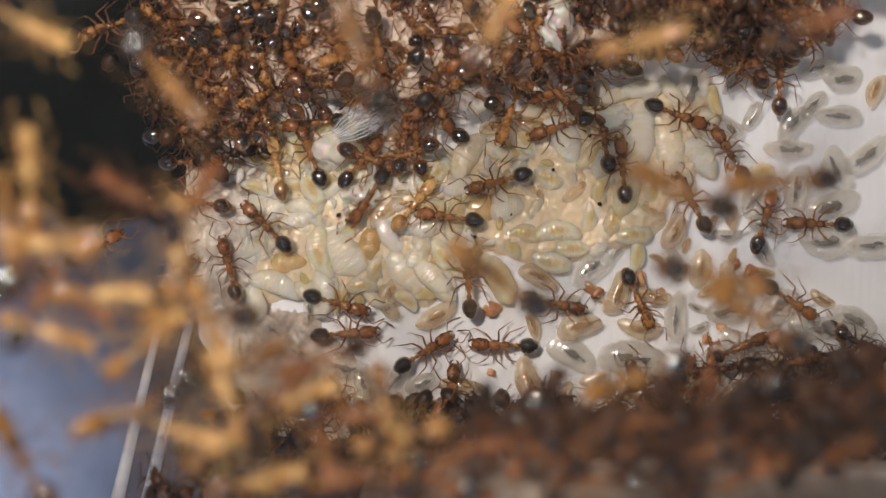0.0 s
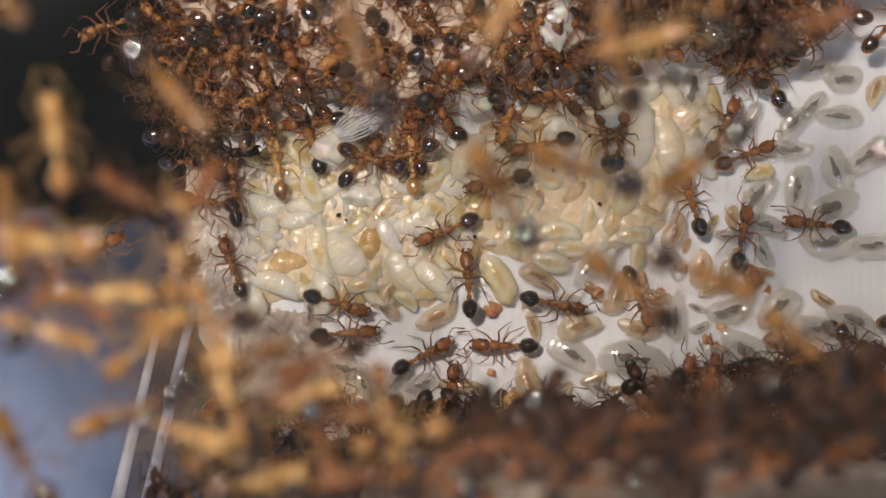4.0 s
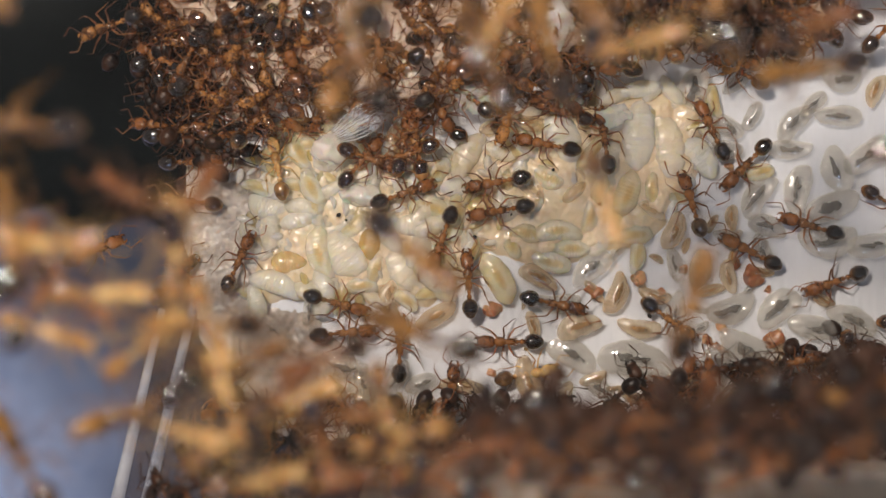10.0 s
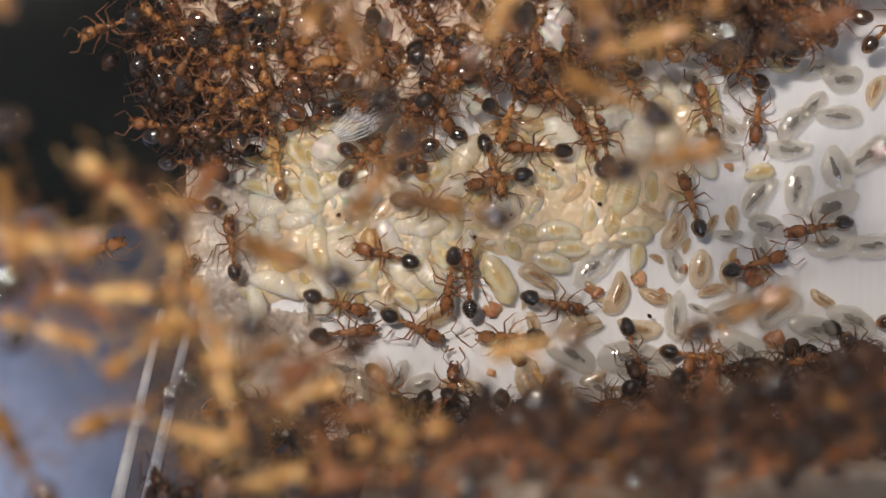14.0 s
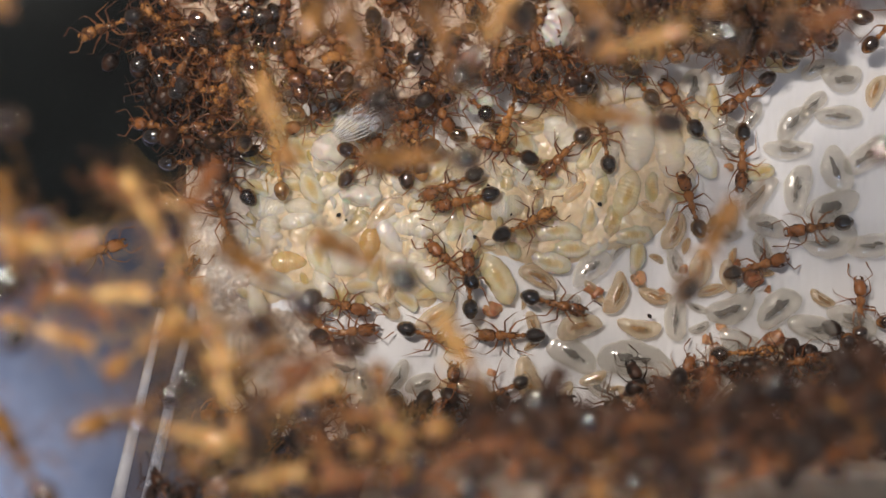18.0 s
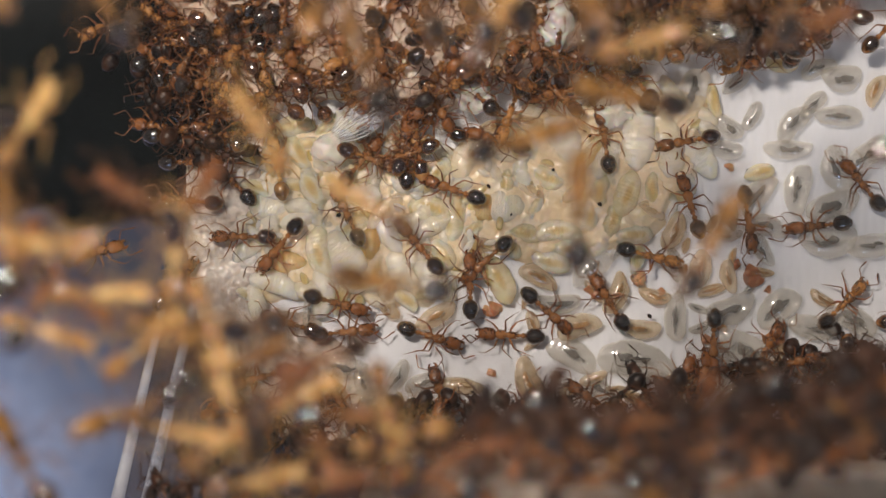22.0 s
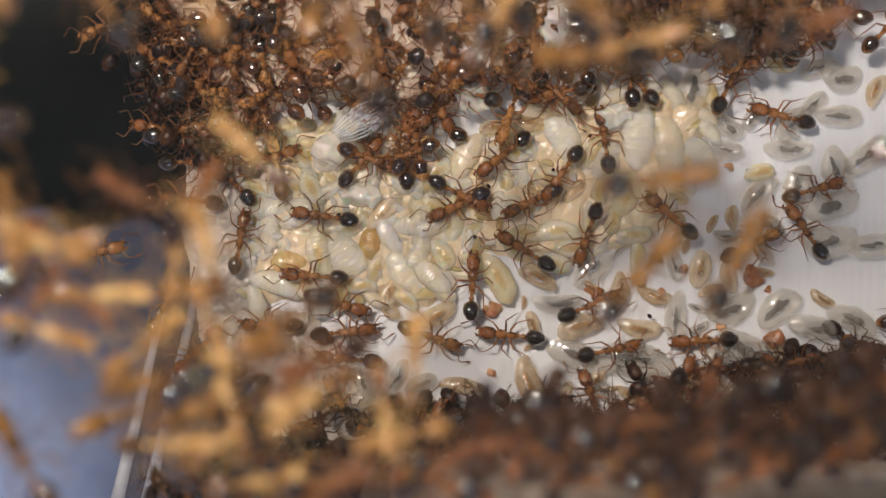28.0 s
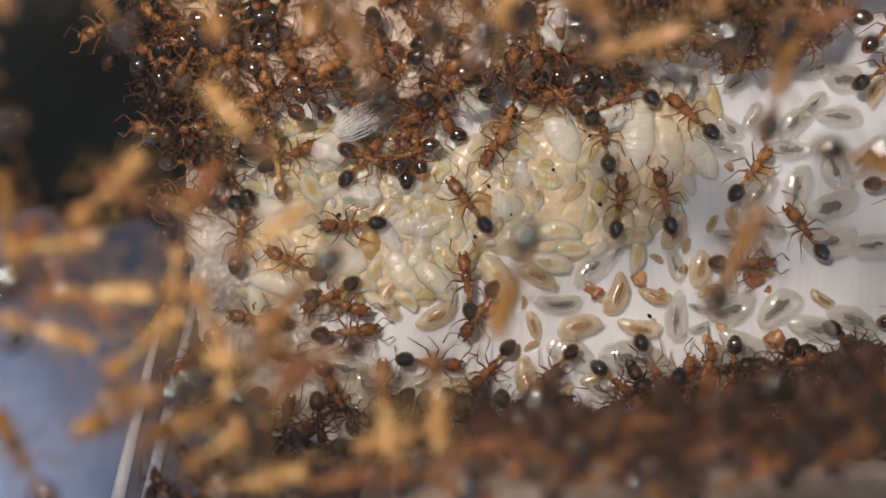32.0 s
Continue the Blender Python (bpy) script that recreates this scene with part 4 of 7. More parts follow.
for proto, x, y, z, heading in [
    (WORKER, -13.72, 4.89, 0.32, 2),
    (BROWN, -13.9, 2.69, 0.47, 169),
    (BROWN, 21.55, -7.34, 0.25, -151),
    (WORKER, 29.3, -0.28, 0.25, -180),
    (BROWN, 22.53, -6.29, 0.25, -83),
    (WORKER, 17.14, 12.23, 1.49, -104),
    (BROWN, 16.12, 9.98, 0.98, 153),
    (WORKER, 29.93, -0.92, 0.25, -180),
    (WORKER, 8.01, 9.94, 0.97, -90),
    (BROWN, 15.26, -9.46, 0.25, -180),
    (BROWN, -7.8, -9.07, 0.25, 18),
    (HALF, 2.78, 9.03, 0.77, -74),
    (WORKER, 6.33, 10.31, 1.06, 157),
    (BROWN, 21.71, -8.47, 0.25, -159),
    (BROWN, -3.84, -9.3, 0.25, 146),
    (WORKER, 18.65, -11.36, 0.25, 0),
    (WORKER, 29.93, 1.69, 0.25, 166),
    (WORKER, 14.63, -10.33, 0.25, 164),
]:
    walkers.append(set_down(TAWNY if z > 9 and proto is not YOUNG_LIT else proto, x, y, z, heading, 0, 180 if z > 9 else 0))
    if z > 9:
        tagged(walkers[-1], "orange-brown ant walking upside down under the lid", group="ants under the lid")
for proto, x, y, z, heading in [
    (WORKER, 0.55, -11.44, 0.25, 117),
    (BROWN, 5.84, -10.33, 0.25, 6),
    (BROWN, 9.57, -11.16, 0.25, 172),
    (BROWN, 7.68, 12.42, 1.53, -121),
    (WORKER, 20.65, -7.47, 0.25, -24),
    (WORKER, 20.32, -9.07, 0.25, 164),
    (WORKER, 29.91, 8.22, 0.59, -180),
    (BROWN, 31.52, 3.83, 0.25, -180),
    (BROWN, -19.31, 0.19, 0.25, 30),
    (BROWN, -14.96, -1.52, 0.25, 45),
    (WORKER, -3.84, -10.96, 0.25, 162),
    (WORKER, -2.07, -11.84, 0.25, 53),
    (BROWN, -14.12, 6.83, 0.28, -34),
    (WORKER, -7.49, 6.99, 0.44, -174),
    (WORKER, 1.8, -0.91, 24.36, 145),
    (BROWN, 6.97, -4.98, 24.05, -160),
    (BROWN, 11.72, -2.47, 23.77, 148),
    (WORKER, 10.61, -1.17, 23.83, -13),
]:
    walkers.append(set_down(TAWNY if z > 9 and proto is not YOUNG_LIT else proto, x, y, z, heading, 0, 180 if z > 9 else 0))
    if z > 9:
        tagged(walkers[-1], "orange-brown ant walking upside down under the lid", group="ants under the lid")
for proto, x, y, z, heading in [
    (WORKER, 19.49, 6.29, 23.3, -180),
    (WORKER, 20.65, -1.44, 23.23, 169),
    (WORKER, 12.53, 2.54, 23.72, -177),
    (WORKER, 8.77, 2.37, 23.94, 157),
    (WORKER, 20.65, 4.35, 23.23, -180),
    (WORKER, 9.2, 11.5, 23.92, -112),
    (WORKER, -10.0, 6.06, 25.07, -49),
    (WORKER, -5.01, 11.71, 24.77, -68),
    (YOUNG_LIT, 4.42, 12.28, 24.2, -79),
    (BROWN, 0.6, 11.79, 24.43, -79),
    (BROWN, 20.65, 7.38, 23.23, -180),
    (BROWN, -2.39, 12.01, 24.61, -135),
    (WORKER, -0.24, 12.2, 24.48, -79),
    (WORKER, 5.39, -9.91, 24.15, 169),
    (YOUNG_LIT, -18.96, 7.32, 25.61, -22),
    (YOUNG_LIT, -15.1, 2.93, 25.38, 94),
    (YOUNG_LIT, -14.93, 8.06, 25.37, -27),
    (WORKER, 5.78, -12.26, 24.12, 84),
]:
    walkers.append(set_down(TAWNY if z > 9 and proto is not YOUNG_LIT else proto, x, y, z, heading, 0, 180 if z > 9 else 0))
    if z > 9:
        tagged(walkers[-1], "orange-brown ant walking upside down under the lid", group="ants under the lid")
for proto, x, y, z, heading in [
    (WORKER, 6.67, -11.07, 24.07, 163),
    (WORKER, 0.89, 11.8, 24.42, -84),
    (WORKER, 22.88, -3.62, 23.1, 169),
    (YOUNG_LIT, -1.35, -12.56, 24.55, 90),
    (YOUNG_LIT, -5.57, -11.44, 24.8, 169),
    (WORKER, -9.3, -2.48, 25.03, -180),
    (YOUNG_LIT, -9.7, 0.4, 25.05, 90),
    (YOUNG_LIT, -14.65, 0.3, 25.35, 170),
    (YOUNG_LIT, -6.67, 11.26, 24.87, -68),
]:
    walkers.append(set_down(TAWNY if z > 9 and proto is not YOUNG_LIT else proto, x, y, z, heading, 0, 180 if z > 9 else 0))
    if z > 9:
        tagged(walkers[-1], "orange-brown ant walking upside down under the lid", group="ants under the lid")

for proto in (WORKER, BROWN, SHADE_DARK, YOUNG_LIT, HALF, TAWNY):
    for ob in (*proto.children_recursive, proto):
        bpy.data.objects.remove(ob)


def march(ant, rows, hang=False):
    """Moves an ant along rows of t, x, y, z, heading; its legs step in two tripods while it goes."""
    walk(ant, [(t, pose(x * MM, y * MM, z * MM, 0, TILT if hang else 0, 0) @ pose(0, 0, 0, 180 if hang else 0, 0, h)) for t, x, y, z, h in rows])
    steps = []
    for a, b in zip(rows, rows[1:]):
        far = math.hypot(b[1] - a[1], b[2] - a[2]) + abs(b[4] - a[4]) * 0.01
        if far / (b[0] - a[0]) > 0.35:
            t = a[0]
            while t < b[0] - 0.05:
                steps.append((t, min(24, 9 + 5 * far / (b[0] - a[0]))))
                t += 0.2
    legs = [c for c in ant.children if c.name.startswith("leg")]
    for i, leg in enumerate(legs):
        base = leg.matrix_basis.copy()
        sign = (1 if i in (0, 3, 4) else -1) * (1 if i % 2 == 0 else -1)
        keys = [(0.0, base)]
        for n, (t, swing) in enumerate(steps):
            if t > keys[-1][0] + 0.3:
                keys.append((t - 0.1, base))
            if t > keys[-1][0]:
                keys.append((t, base @ pose(0, 0, 0, 0, 0, sign * swing * (1 if n % 2 else -1))))
        keys.append((32.0, base))
        walk(leg, [k for k in keys if k[0] < 31.95] + [keys[-1]])
    for head in ant.children:
        if head.name.startswith("head"):
            for feeler in head.children:
                if feeler.name.startswith("antenna"):
                    base = feeler.matrix_basis.copy()
                    walk(feeler, [(0.8 * k, base @ pose(0, 0, 0, 0, random.uniform(-14, 14), random.uniform(-18, 18))) for k in range(41)])


def fidget(ant, reach, rng):
    """A crowded ant that shifts and turns a little on its spot."""
    base = ant.matrix_basis.copy()
    rows = [(0.0, base)]
    while rows[-1][0] < 30.5:
        t = rows[-1][0] + rng.uniform(0.5, 1.6)
        near = Matrix.Translation((rng.uniform(-reach, reach) * MM, rng.uniform(-reach, reach) * MM, 0))
        rows.append((t, near @ base @ pose(0, 0, 0, rng.uniform(-6, 6), rng.uniform(-6, 6), rng.uniform(-14, 14))))
    walk(ant, rows + [(32.0, rows[-1][1])])


def motions():
    random.seed(21)
    rng = random.Random(77)
    for ant in heap + lower[::2]:
        fidget(ant, 0.35, rng)
    for ant, x, y, h in leaving[::2]:
        start = rng.uniform(24.0, 28.0)
        rows = [(0, x, y, h), (start, x + rng.uniform(-0.2, 0.2), y, h + rng.uniform(-20, 20)), (start + 1.5, x - 0.8, y - 1.6, h - 30), (start + 3, x - 0.6, y - 4.4, h - 50), (32, x - 0.4, y - 6.0, h - 50)]
        march(ant, [(t, p, q, 24.4 - p * 0.06, -a) for t, p, q, a in rows], True)
    march(walkers[0], [(0, -5.67, -3.1, 0.56, -16), (32, -5.64, -3.1, 0.56, -16)])
    march(walkers[1], [(0, -5.22, -4.73, 0.26, 4), (19, -5.29, -4.64, 0.28, 6), (32, -5.19, -4.61, 0.29, 6)])
    march(walkers[2], [(0, 1.39, -1.64, 0.75, 94), (28, 1.64, -1.76, 0.75, 87), (28.5, 1.96, -2.08, 0.75, 72), (29.5, 1.86, -2, 0.75, 76), (31, 1.5, -1.92, 0.75, 88), (32, 1.31, -1.8, 0.75, 97)])
    march(walkers[3], [(0, -11.98, -0.81, 0.52, 104), (2, -11.81, -0.7, 0.54, 108), (6, -11.85, -0.75, 0.54, 110), (8.5, -11.86, -0.65, 0.54, 94), (9.5, -11.6, -0.57, 0.57, 79), (10, -11.28, -0.47, 0.6, 65), (11, -10.94, 0.02, 0.65, 58), (12, -11.37, 0.22, 0.63, 77), (13, -11.52, 0.14, 0.62, 90), (14, -11.78, 0.32, 0.61, 97), (14.5, -11.81, 0.35, 0.61, 96), (16.5, -11.8, 1.52, 0.64, 88), (18, -12.28, 1.83, 0.6, 105), (19, -12.39, 2.13, 0.59, 131), (20, -12.68, 2.35, 0.57, 152), (23, -11.01, 0.11, 0.65, 184), (24, -11.59, 0.58, 0.63, 142), (25, -12.18, 1.05, 0.61, 101), (28, -11.25, 0.69, 0.66, 79), (32, -11.25, 0.69, 0.66, 79)])
    march(walkers[4], [(0, 13.76, 2.8, 0.55, 120), (0.5, 13.69, 2.82, 0.55, 115), (1, 13.81, 2.82, 0.54, 108), (25.5, 13.68, 2.69, 0.56, 108), (27.5, 12.68, 2.28, 0.64, 126), (28, 12.48, 2.05, 0.65, 139), (28.5, 12.48, 2.21, 0.65, 135), (29, 12.3, 2.39, 0.66, 132), (29.5, 12.48, 2.86, 0.63, 106), (30, 12.51, 3.01, 0.62, 103), (30.5, 12.48, 3.17, 0.62, 106), (31, 12.41, 3.1, 0.62, 107), (31.5, 12.46, 2.92, 0.63, 90), (32, 12.31, 2.92, 0.64, 103)])
    march(walkers[5], [(0, 20.78, 1.42, 0.25, 178), (3.5, 20.78, 1.43, 0.25, 176), (5.5, 20.42, 1.31, 0.25, 159), (10, 20.38, 1.37, 0.25, 163), (11, 20.72, 1.39, 0.25, 172), (14, 20.82, 1.16, 0.25, 190), (25, 20.6, 1.3, 0.25, 180), (25.5, 20.26, 0.98, 0.25, 118), (27.5, 20.18, 1.21, 0.25, 125), (32, 20.21, 1.15, 0.25, 127)])
    march(walkers[6], [(0, 3.12, -5.37, 0.25, 178), (7, 3.21, -5.39, 0.25, 179), (10, 3.42, -5.19, 0.25, 180), (12, 3.48, -4.93, 0.29, 182), (28.5, 3.49, -4.79, 0.32, 174), (29.5, 3.34, -4.91, 0.29, 182), (30, 3.02, -5.66, 0.25, 209), (30.5, 2.98, -6.59, 0.25, 238), (31, 3.04, -6.76, 0.25, 241), (31.5, 2.71, -6.79, 0.25, 233), (32, 2.53, -6.78, 0.25, 228)])
    march(walkers[7], [(0, -0.84, -5.63, 0.25, 32), (7.5, -1.03, -5.92, 0.25, 27), (8, -1.12, -5.77, 0.25, 32), (8.5, -1.43, -5.77, 0.25, 47), (9, -1.79, -5.36, 0.25, 66), (9.5, -2.18, -5.35, 0.25, 81), (10, -2.42, -5.28, 0.25, 89), (10.5, -2.4, -5.11, 0.25, 90), (11, -2.38, -4.64, 0.35, 91), (11.5, -2.78, -4.36, 0.4, 97), (12, -2.89, -3.85, 0.5, 85), (12.5, -2.72, -2.74, 0.69, 98), (13, -2.15, -3.33, 0.61, 77), (13.5, -1.71, -3.79, 0.53, 37), (14, -1.47, -4.41, 0.41, -25), (14.5, -0.8, -4.8, 0.33, -33), (16.5, -0.43, -4.96, 0.3, -17), (28.5, -0.45, -5.01, 0.29, -21), (29, -0.35, -5.4, 0.25, -37), (29.5, -0.47, -5.74, 0.25, -55), (30, -0.37, -5.76, 0.25, -62), (30.5, -0.57, -5.92, 0.25, -42), (31, -1.1, -6.11, 0.25, -37), (31.5, -0.94, -6.19, 0.25, -32), (32, -0.47, -6.36, 0.25, -6)])
    march(walkers[8], [(0, 0.48, -7.93, 0.25, 84), (19, 0.48, -7.96, 0.25, 84), (20, 0.25, -7.99, 0.25, 88), (21, 0.15, -8.13, 0.25, 97), (22, -0.17, -8.04, 0.25, 106), (22.5, -0.58, -7.86, 0.25, 121), (23, -0.8, -7.97, 0.25, 139), (24, -0.48, -8.21, 0.25, 151), (24.5, -1.6, -8.1, 0.25, 161), (25, -2.06, -7.83, 0.25, 163), (25.5, -2.89, -7.38, 0.25, 170), (27.5, -5.12, -6.51, 0.25, 177), (28, -5.6, -6.14, 0.25, 175), (28.5, -7.43, -6.15, 0.25, 177), (29, -8.24, -6.15, 0.25, 187), (29.5, -9.25, -7.03, 0.25, 202), (30, -9.69, -6.92, 0.25, 202), (30.5, -11.27, -6.98, 0.25, 197), (31, -12.3, -7.55, 0.25, 199), (31.5, -13.56, -7.67, 0.25, 192), (32, -15.3, -8.07, 0.25, 187)])
    march(walkers[9], [(0, 2.84, 3.68, 0.75, -164), (9.5, 2.71, 3.66, 0.75, -169), (14.5, 2.83, 3.78, 0.75, -168), (16.5, 2.36, 3.35, 0.75, -179), (17, 1.22, 2.98, 0.75, -173), (17.5, 1.2, 2.91, 0.75, -168), (18, 1.01, 2.65, 0.75, -166), (18.5, 1.08, 2.76, 0.75, -177), (19.5, 0.98, 2.84, 0.75, -177), (20, 0.75, 3.23, 0.75, -186), (20.5, 0.41, 3.35, 0.75, -198), (22, 0.29, 3.4, 0.75, -199), (23, 0.33, 3.3, 0.75, -191), (24, 0.26, 3.26, 0.75, -201), (25, 0.83, 3.23, 0.75, -216), (25.5, 0.98, 3.14, 0.75, -212), (27.5, 0.73, 2.66, 0.75, -165), (28, 0.61, 2.33, 0.75, -155), (28.5, -0.37, 2.17, 0.75, -158), (29, -0.57, 2.08, 0.75, -158), (29.5, -2.04, 1.78, 0.75, -166), (30, -2.5, 1.61, 0.75, -168), (30.5, -3.43, 1.51, 0.75, -164), (31, -4.07, 1.31, 0.75, -156), (31.5, -4.99, 1.31, 0.75, -171), (32, -5.31, 1.35, 0.75, -177)])
    march(walkers[10], [(0, 6.44, -3.1, 0.57, -12), (19.5, 6.48, -3.12, 0.56, -16), (20, 6.42, -3.33, 0.53, -26), (20.5, 6.5, -3.41, 0.51, -30), (21, 6.25, -3.47, 0.51, -40), (21.5, 5.85, -3.27, 0.56, -45), (22, 6.06, -3.69, 0.48, -42), (22.5, 6.23, -4.17, 0.38, -43), (23, 6.17, -4.33, 0.35, -38), (23.5, 6.48, -3.97, 0.41, -16), (24, 6.43, -3.62, 0.48, 2), (25.5, 6.43, -3.47, 0.51, 2), (27.5, 6.93, -2.7, 0.61, 3), (28, 8.47, -3.06, 0.5, 22), (28.5, 8.09, -2.87, 0.54, 26), (29, 8.32, -2.3, 0.62, 28), (29.5, 9.36, -1.92, 0.62, 30), (30, 10.25, -1.28, 0.65, 47), (30.5, 11.85, -1.05, 0.58, 18), (31, 13.87, -0.55, 0.48, 22), (31.5, 15.02, -0.46, 0.4, 11), (32, 17.05, -0.76, 0.25, 0)])
    march(walkers[11], [(0, -0.53, 7.01, 0.62, 154), (3, -0.66, 7.07, 0.62, 156), (32, -0.67, 7.06, 0.62, 155)])
    march(walkers[12], [(0, -9.27, 4.82, 0.61, 100), (32, -9.27, 4.82, 0.61, 100)])
    march(walkers[13], [(0, -4.37, 5.09, 0.75, 50), (32, -4.35, 5.11, 0.75, 50)])
    march(walkers[14], [(0, 8.98, 6.38, 0.46, 99), (32, 8.98, 6.38, 0.46, 99)])
    march(walkers[15], [(0, -5.72, -8.59, 0.25, 120), (32, -5.78, -8.57, 0.25, 117)])
    march(walkers[16], [(0, 11.04, -3.1, 0.36, -66), (2.5, 11.07, -3.09, 0.36, -68), (7.5, 11, -2.7, 0.43, -64), (8, 11.26, -2.88, 0.39, -58), (8.5, 11.4, -2.94, 0.37, -51), (9, 12, -3.36, 0.27, -44), (9.5, 12.48, -3.74, 0.25, -36), (10, 12.92, -4.12, 0.25, -36), (10.5, 13.2, -4.37, 0.25, -38), (12, 13.53, -4.85, 0.25, -20), (13, 14.1, -5.57, 0.25, -6), (14.5, 14.42, -6.12, 0.25, -11), (16.5, 16, -6.34, 0.25, -14), (17.5, 16.8, -5.9, 0.25, -4), (18.5, 17.55, -5.74, 0.25, 8), (19, 18.21, -6.15, 0.25, -9), (20, 19.55, -5.07, 0.25, 19), (20.5, 20.53, -4.48, 0.25, 21), (21, 21.25, -4.01, 0.25, 38), (21.5, 22.25, -3.24, 0.25, 40), (22, 22.6, -2.89, 0.25, 46), (22.5, 23.04, -2.49, 0.25, 42), (24, 23.18, -2.15, 0.25, 40), (24.5, 23.42, -1.57, 0.25, 51), (25, 24.37, -1.65, 0.25, 27), (25.5, 24.92, 0.09, 0.25, -4), (27, 28.02, 0.23, 0.25, 7), (32, 28.02, 0.23, 0.25, 7)])
    march(walkers[17], [(0, -7.46, 5.52, 0.61, 111), (0.5, -7.24, 5.39, 0.64, 104), (1.5, -7.28, 5.58, 0.61, 117), (3, -7.28, 5.67, 0.6, 116), (3.5, -7.63, 5.93, 0.54, 126), (4.5, -7.04, 6.43, 0.51, 77), (5.5, -6.46, 6.93, 0.48, 29), (7, -6.38, 6.83, 0.48, 5), (9, -7.27, 6.75, 0.45, 4), (10, -8.38, 6.76, 0.4, 4), (10.5, -9.27, 7.2, 0.36, 2), (11, -10.24, 7.33, 0.39, 1), (11.5, -11.29, 7, 0.32, 3), (12.5, -12.23, 7.39, 0.41, 4), (13, -12.54, 7.44, 0.42, 1), (32, -12.53, 7.57, 0.45, 2)])
    march(walkers[18], [(0, -10.01, 1.43, 0.75, 135), (0.5, -10.64, 2.21, 0.7, 141), (1, -11.39, 3.16, 0.62, 134), (1.5, -11.97, 3.47, 0.57, 146), (3.5, -12.13, 3.33, 0.56, 144), (4, -11.66, 3.38, 0.59, 96), (4.5, -11.18, 3.44, 0.61, 48), (5, -10.71, 3.49, 0.64, 0), (5.5, -8.3, 3.31, 0.75, -9), (6, -6.88, 2.43, 0.75, -18), (6.5, -5.53, 2.04, 0.75, -12), (7, -5.16, 1.94, 0.75, -7), (7.5, -4.93, 1.88, 0.75, -7), (8, -4.34, 2.03, 0.75, -2), (8.5, -4.13, 2.67, 0.75, 30), (9, -3.61, 2.67, 0.75, 23), (9.5, -2.7, 2.72, 0.75, 16), (10, -1.95, 3.17, 0.75, 19), (10.5, -1.55, 3.41, 0.75, 22), (11, -1.17, 3.36, 0.75, 23), (11.5, -1.16, 3.21, 0.75, 20), (12, -1.17, 2.93, 0.75, 5), (13.5, -0.64, 2.29, 0.75, -8), (14.5, -1.02, 2.98, 0.75, -8), (15.5, -1.51, 4.23, 0.75, 41), (16.5, -2.01, 5.48, 0.75, 90), (32, -2.01, 5.48, 0.75, 90)])
    march(walkers[19], [(0, -4.31, 2.63, 0.75, -124), (0.5, -7.33, -1.61, 0.7, -129), (1, -8.7, -3.74, 0.33, -143), (1.5, -10.53, -4.41, 0.25, -79), (2, -10.82, -5.46, 0.25, -94), (4, -12.3, -8.11, 0.25, -124), (32, -12.3, -8.11, 0.25, -124)])
    march(walkers[20], [(0, 6.28, 6.73, 0.52, -162), (0.5, 6.15, 6.69, 0.52, -162), (1, 6.04, 6.57, 0.54, -164), (1.5, 5.77, 6.24, 0.6, -165), (2, 5.76, 6.12, 0.62, -167), (3, 5.42, 5.83, 0.67, -166), (3.5, 5.3, 5.7, 0.69, -163), (5.5, 5.03, 5.85, 0.68, -180), (6, 5.07, 5.69, 0.7, -176), (8.5, 5.33, 5.82, 0.67, -189), (9.5, 5.4, 5.93, 0.66, -192), (10.5, 5.59, 5.75, 0.68, -188), (12, 5.32, 5.53, 0.72, -180), (13.5, 5.11, 5.61, 0.71, -181), (14.5, 4.79, 5.53, 0.73, -187), (16.5, 3.2, 5.66, 0.74, -182), (17.5, 3.32, 5.45, 0.75, -197), (18, 3.22, 5.57, 0.75, -198), (18.5, 3.03, 5.64, 0.75, -194), (19, 2.91, 6.04, 0.69, -217), (22, 2.73, 6.14, 0.68, -195), (22.5, 2.82, 5.63, 0.75, -152), (23.5, 2.92, 5.16, 0.75, -156), (25.5, 2.87, 5.12, 0.75, -162), (28, 3.12, 5.07, 0.75, -141), (28.5, 3.18, 5.13, 0.75, -140), (31, 2.96, 5.67, 0.74, -116), (32, 2.96, 5.97, 0.7, -119)])
    march(walkers[21], [(0, 13.36, 7.41, 0.41, -21), (0.5, 13.4, 7.07, 0.34, -46), (1, 14.07, 7.07, 0.34, -45), (1.5, 14.62, 7.41, 0.41, -35), (2, 15.15, 7.18, 0.36, -23), (2.5, 15.78, 7.1, 0.34, 2), (3.5, 16.11, 6.9, 0.3, 6), (4, 15.81, 7.05, 0.33, 65), (4.5, 15.51, 7.21, 0.37, 124), (5.5, 13.28, 6.7, 0.25, 155), (6, 11.13, 6.62, 0.31, 183), (6.5, 10.11, 6.19, 0.43, 190), (7, 9.91, 4.58, 0.65, 240), (7.5, 8.25, 2.75, 0.75, 214), (8, 6.95, 2.72, 0.75, 177), (8.5, 5.26, 2.7, 0.75, 166), (9, 4.2, 3.03, 0.75, 153), (9.5, 3.79, 3.03, 0.75, 153), (10, 2.92, 2.09, 0.75, 190), (10.5, 3.57, 1.35, 0.75, 228), (11, 3.67, 1.02, 0.75, 226), (11.5, 2.65, -0.53, 0.75, 221), (12, 2.39, -0.79, 0.75, 196), (12.5, 1.2, -0.21, 0.75, 164), (13, 0.42, -0.05, 0.75, 164), (13.5, -1.1, -0.22, 0.75, 183), (14, -3.43, -0.27, 0.75, 165), (14.5, -5.36, 0.63, 0.75, 146), (16.5, -10.23, 1.77, 0.73, 139), (18, -12.02, 4.04, 0.52, 135), (32, -12.02, 4.04, 0.52, 135)])
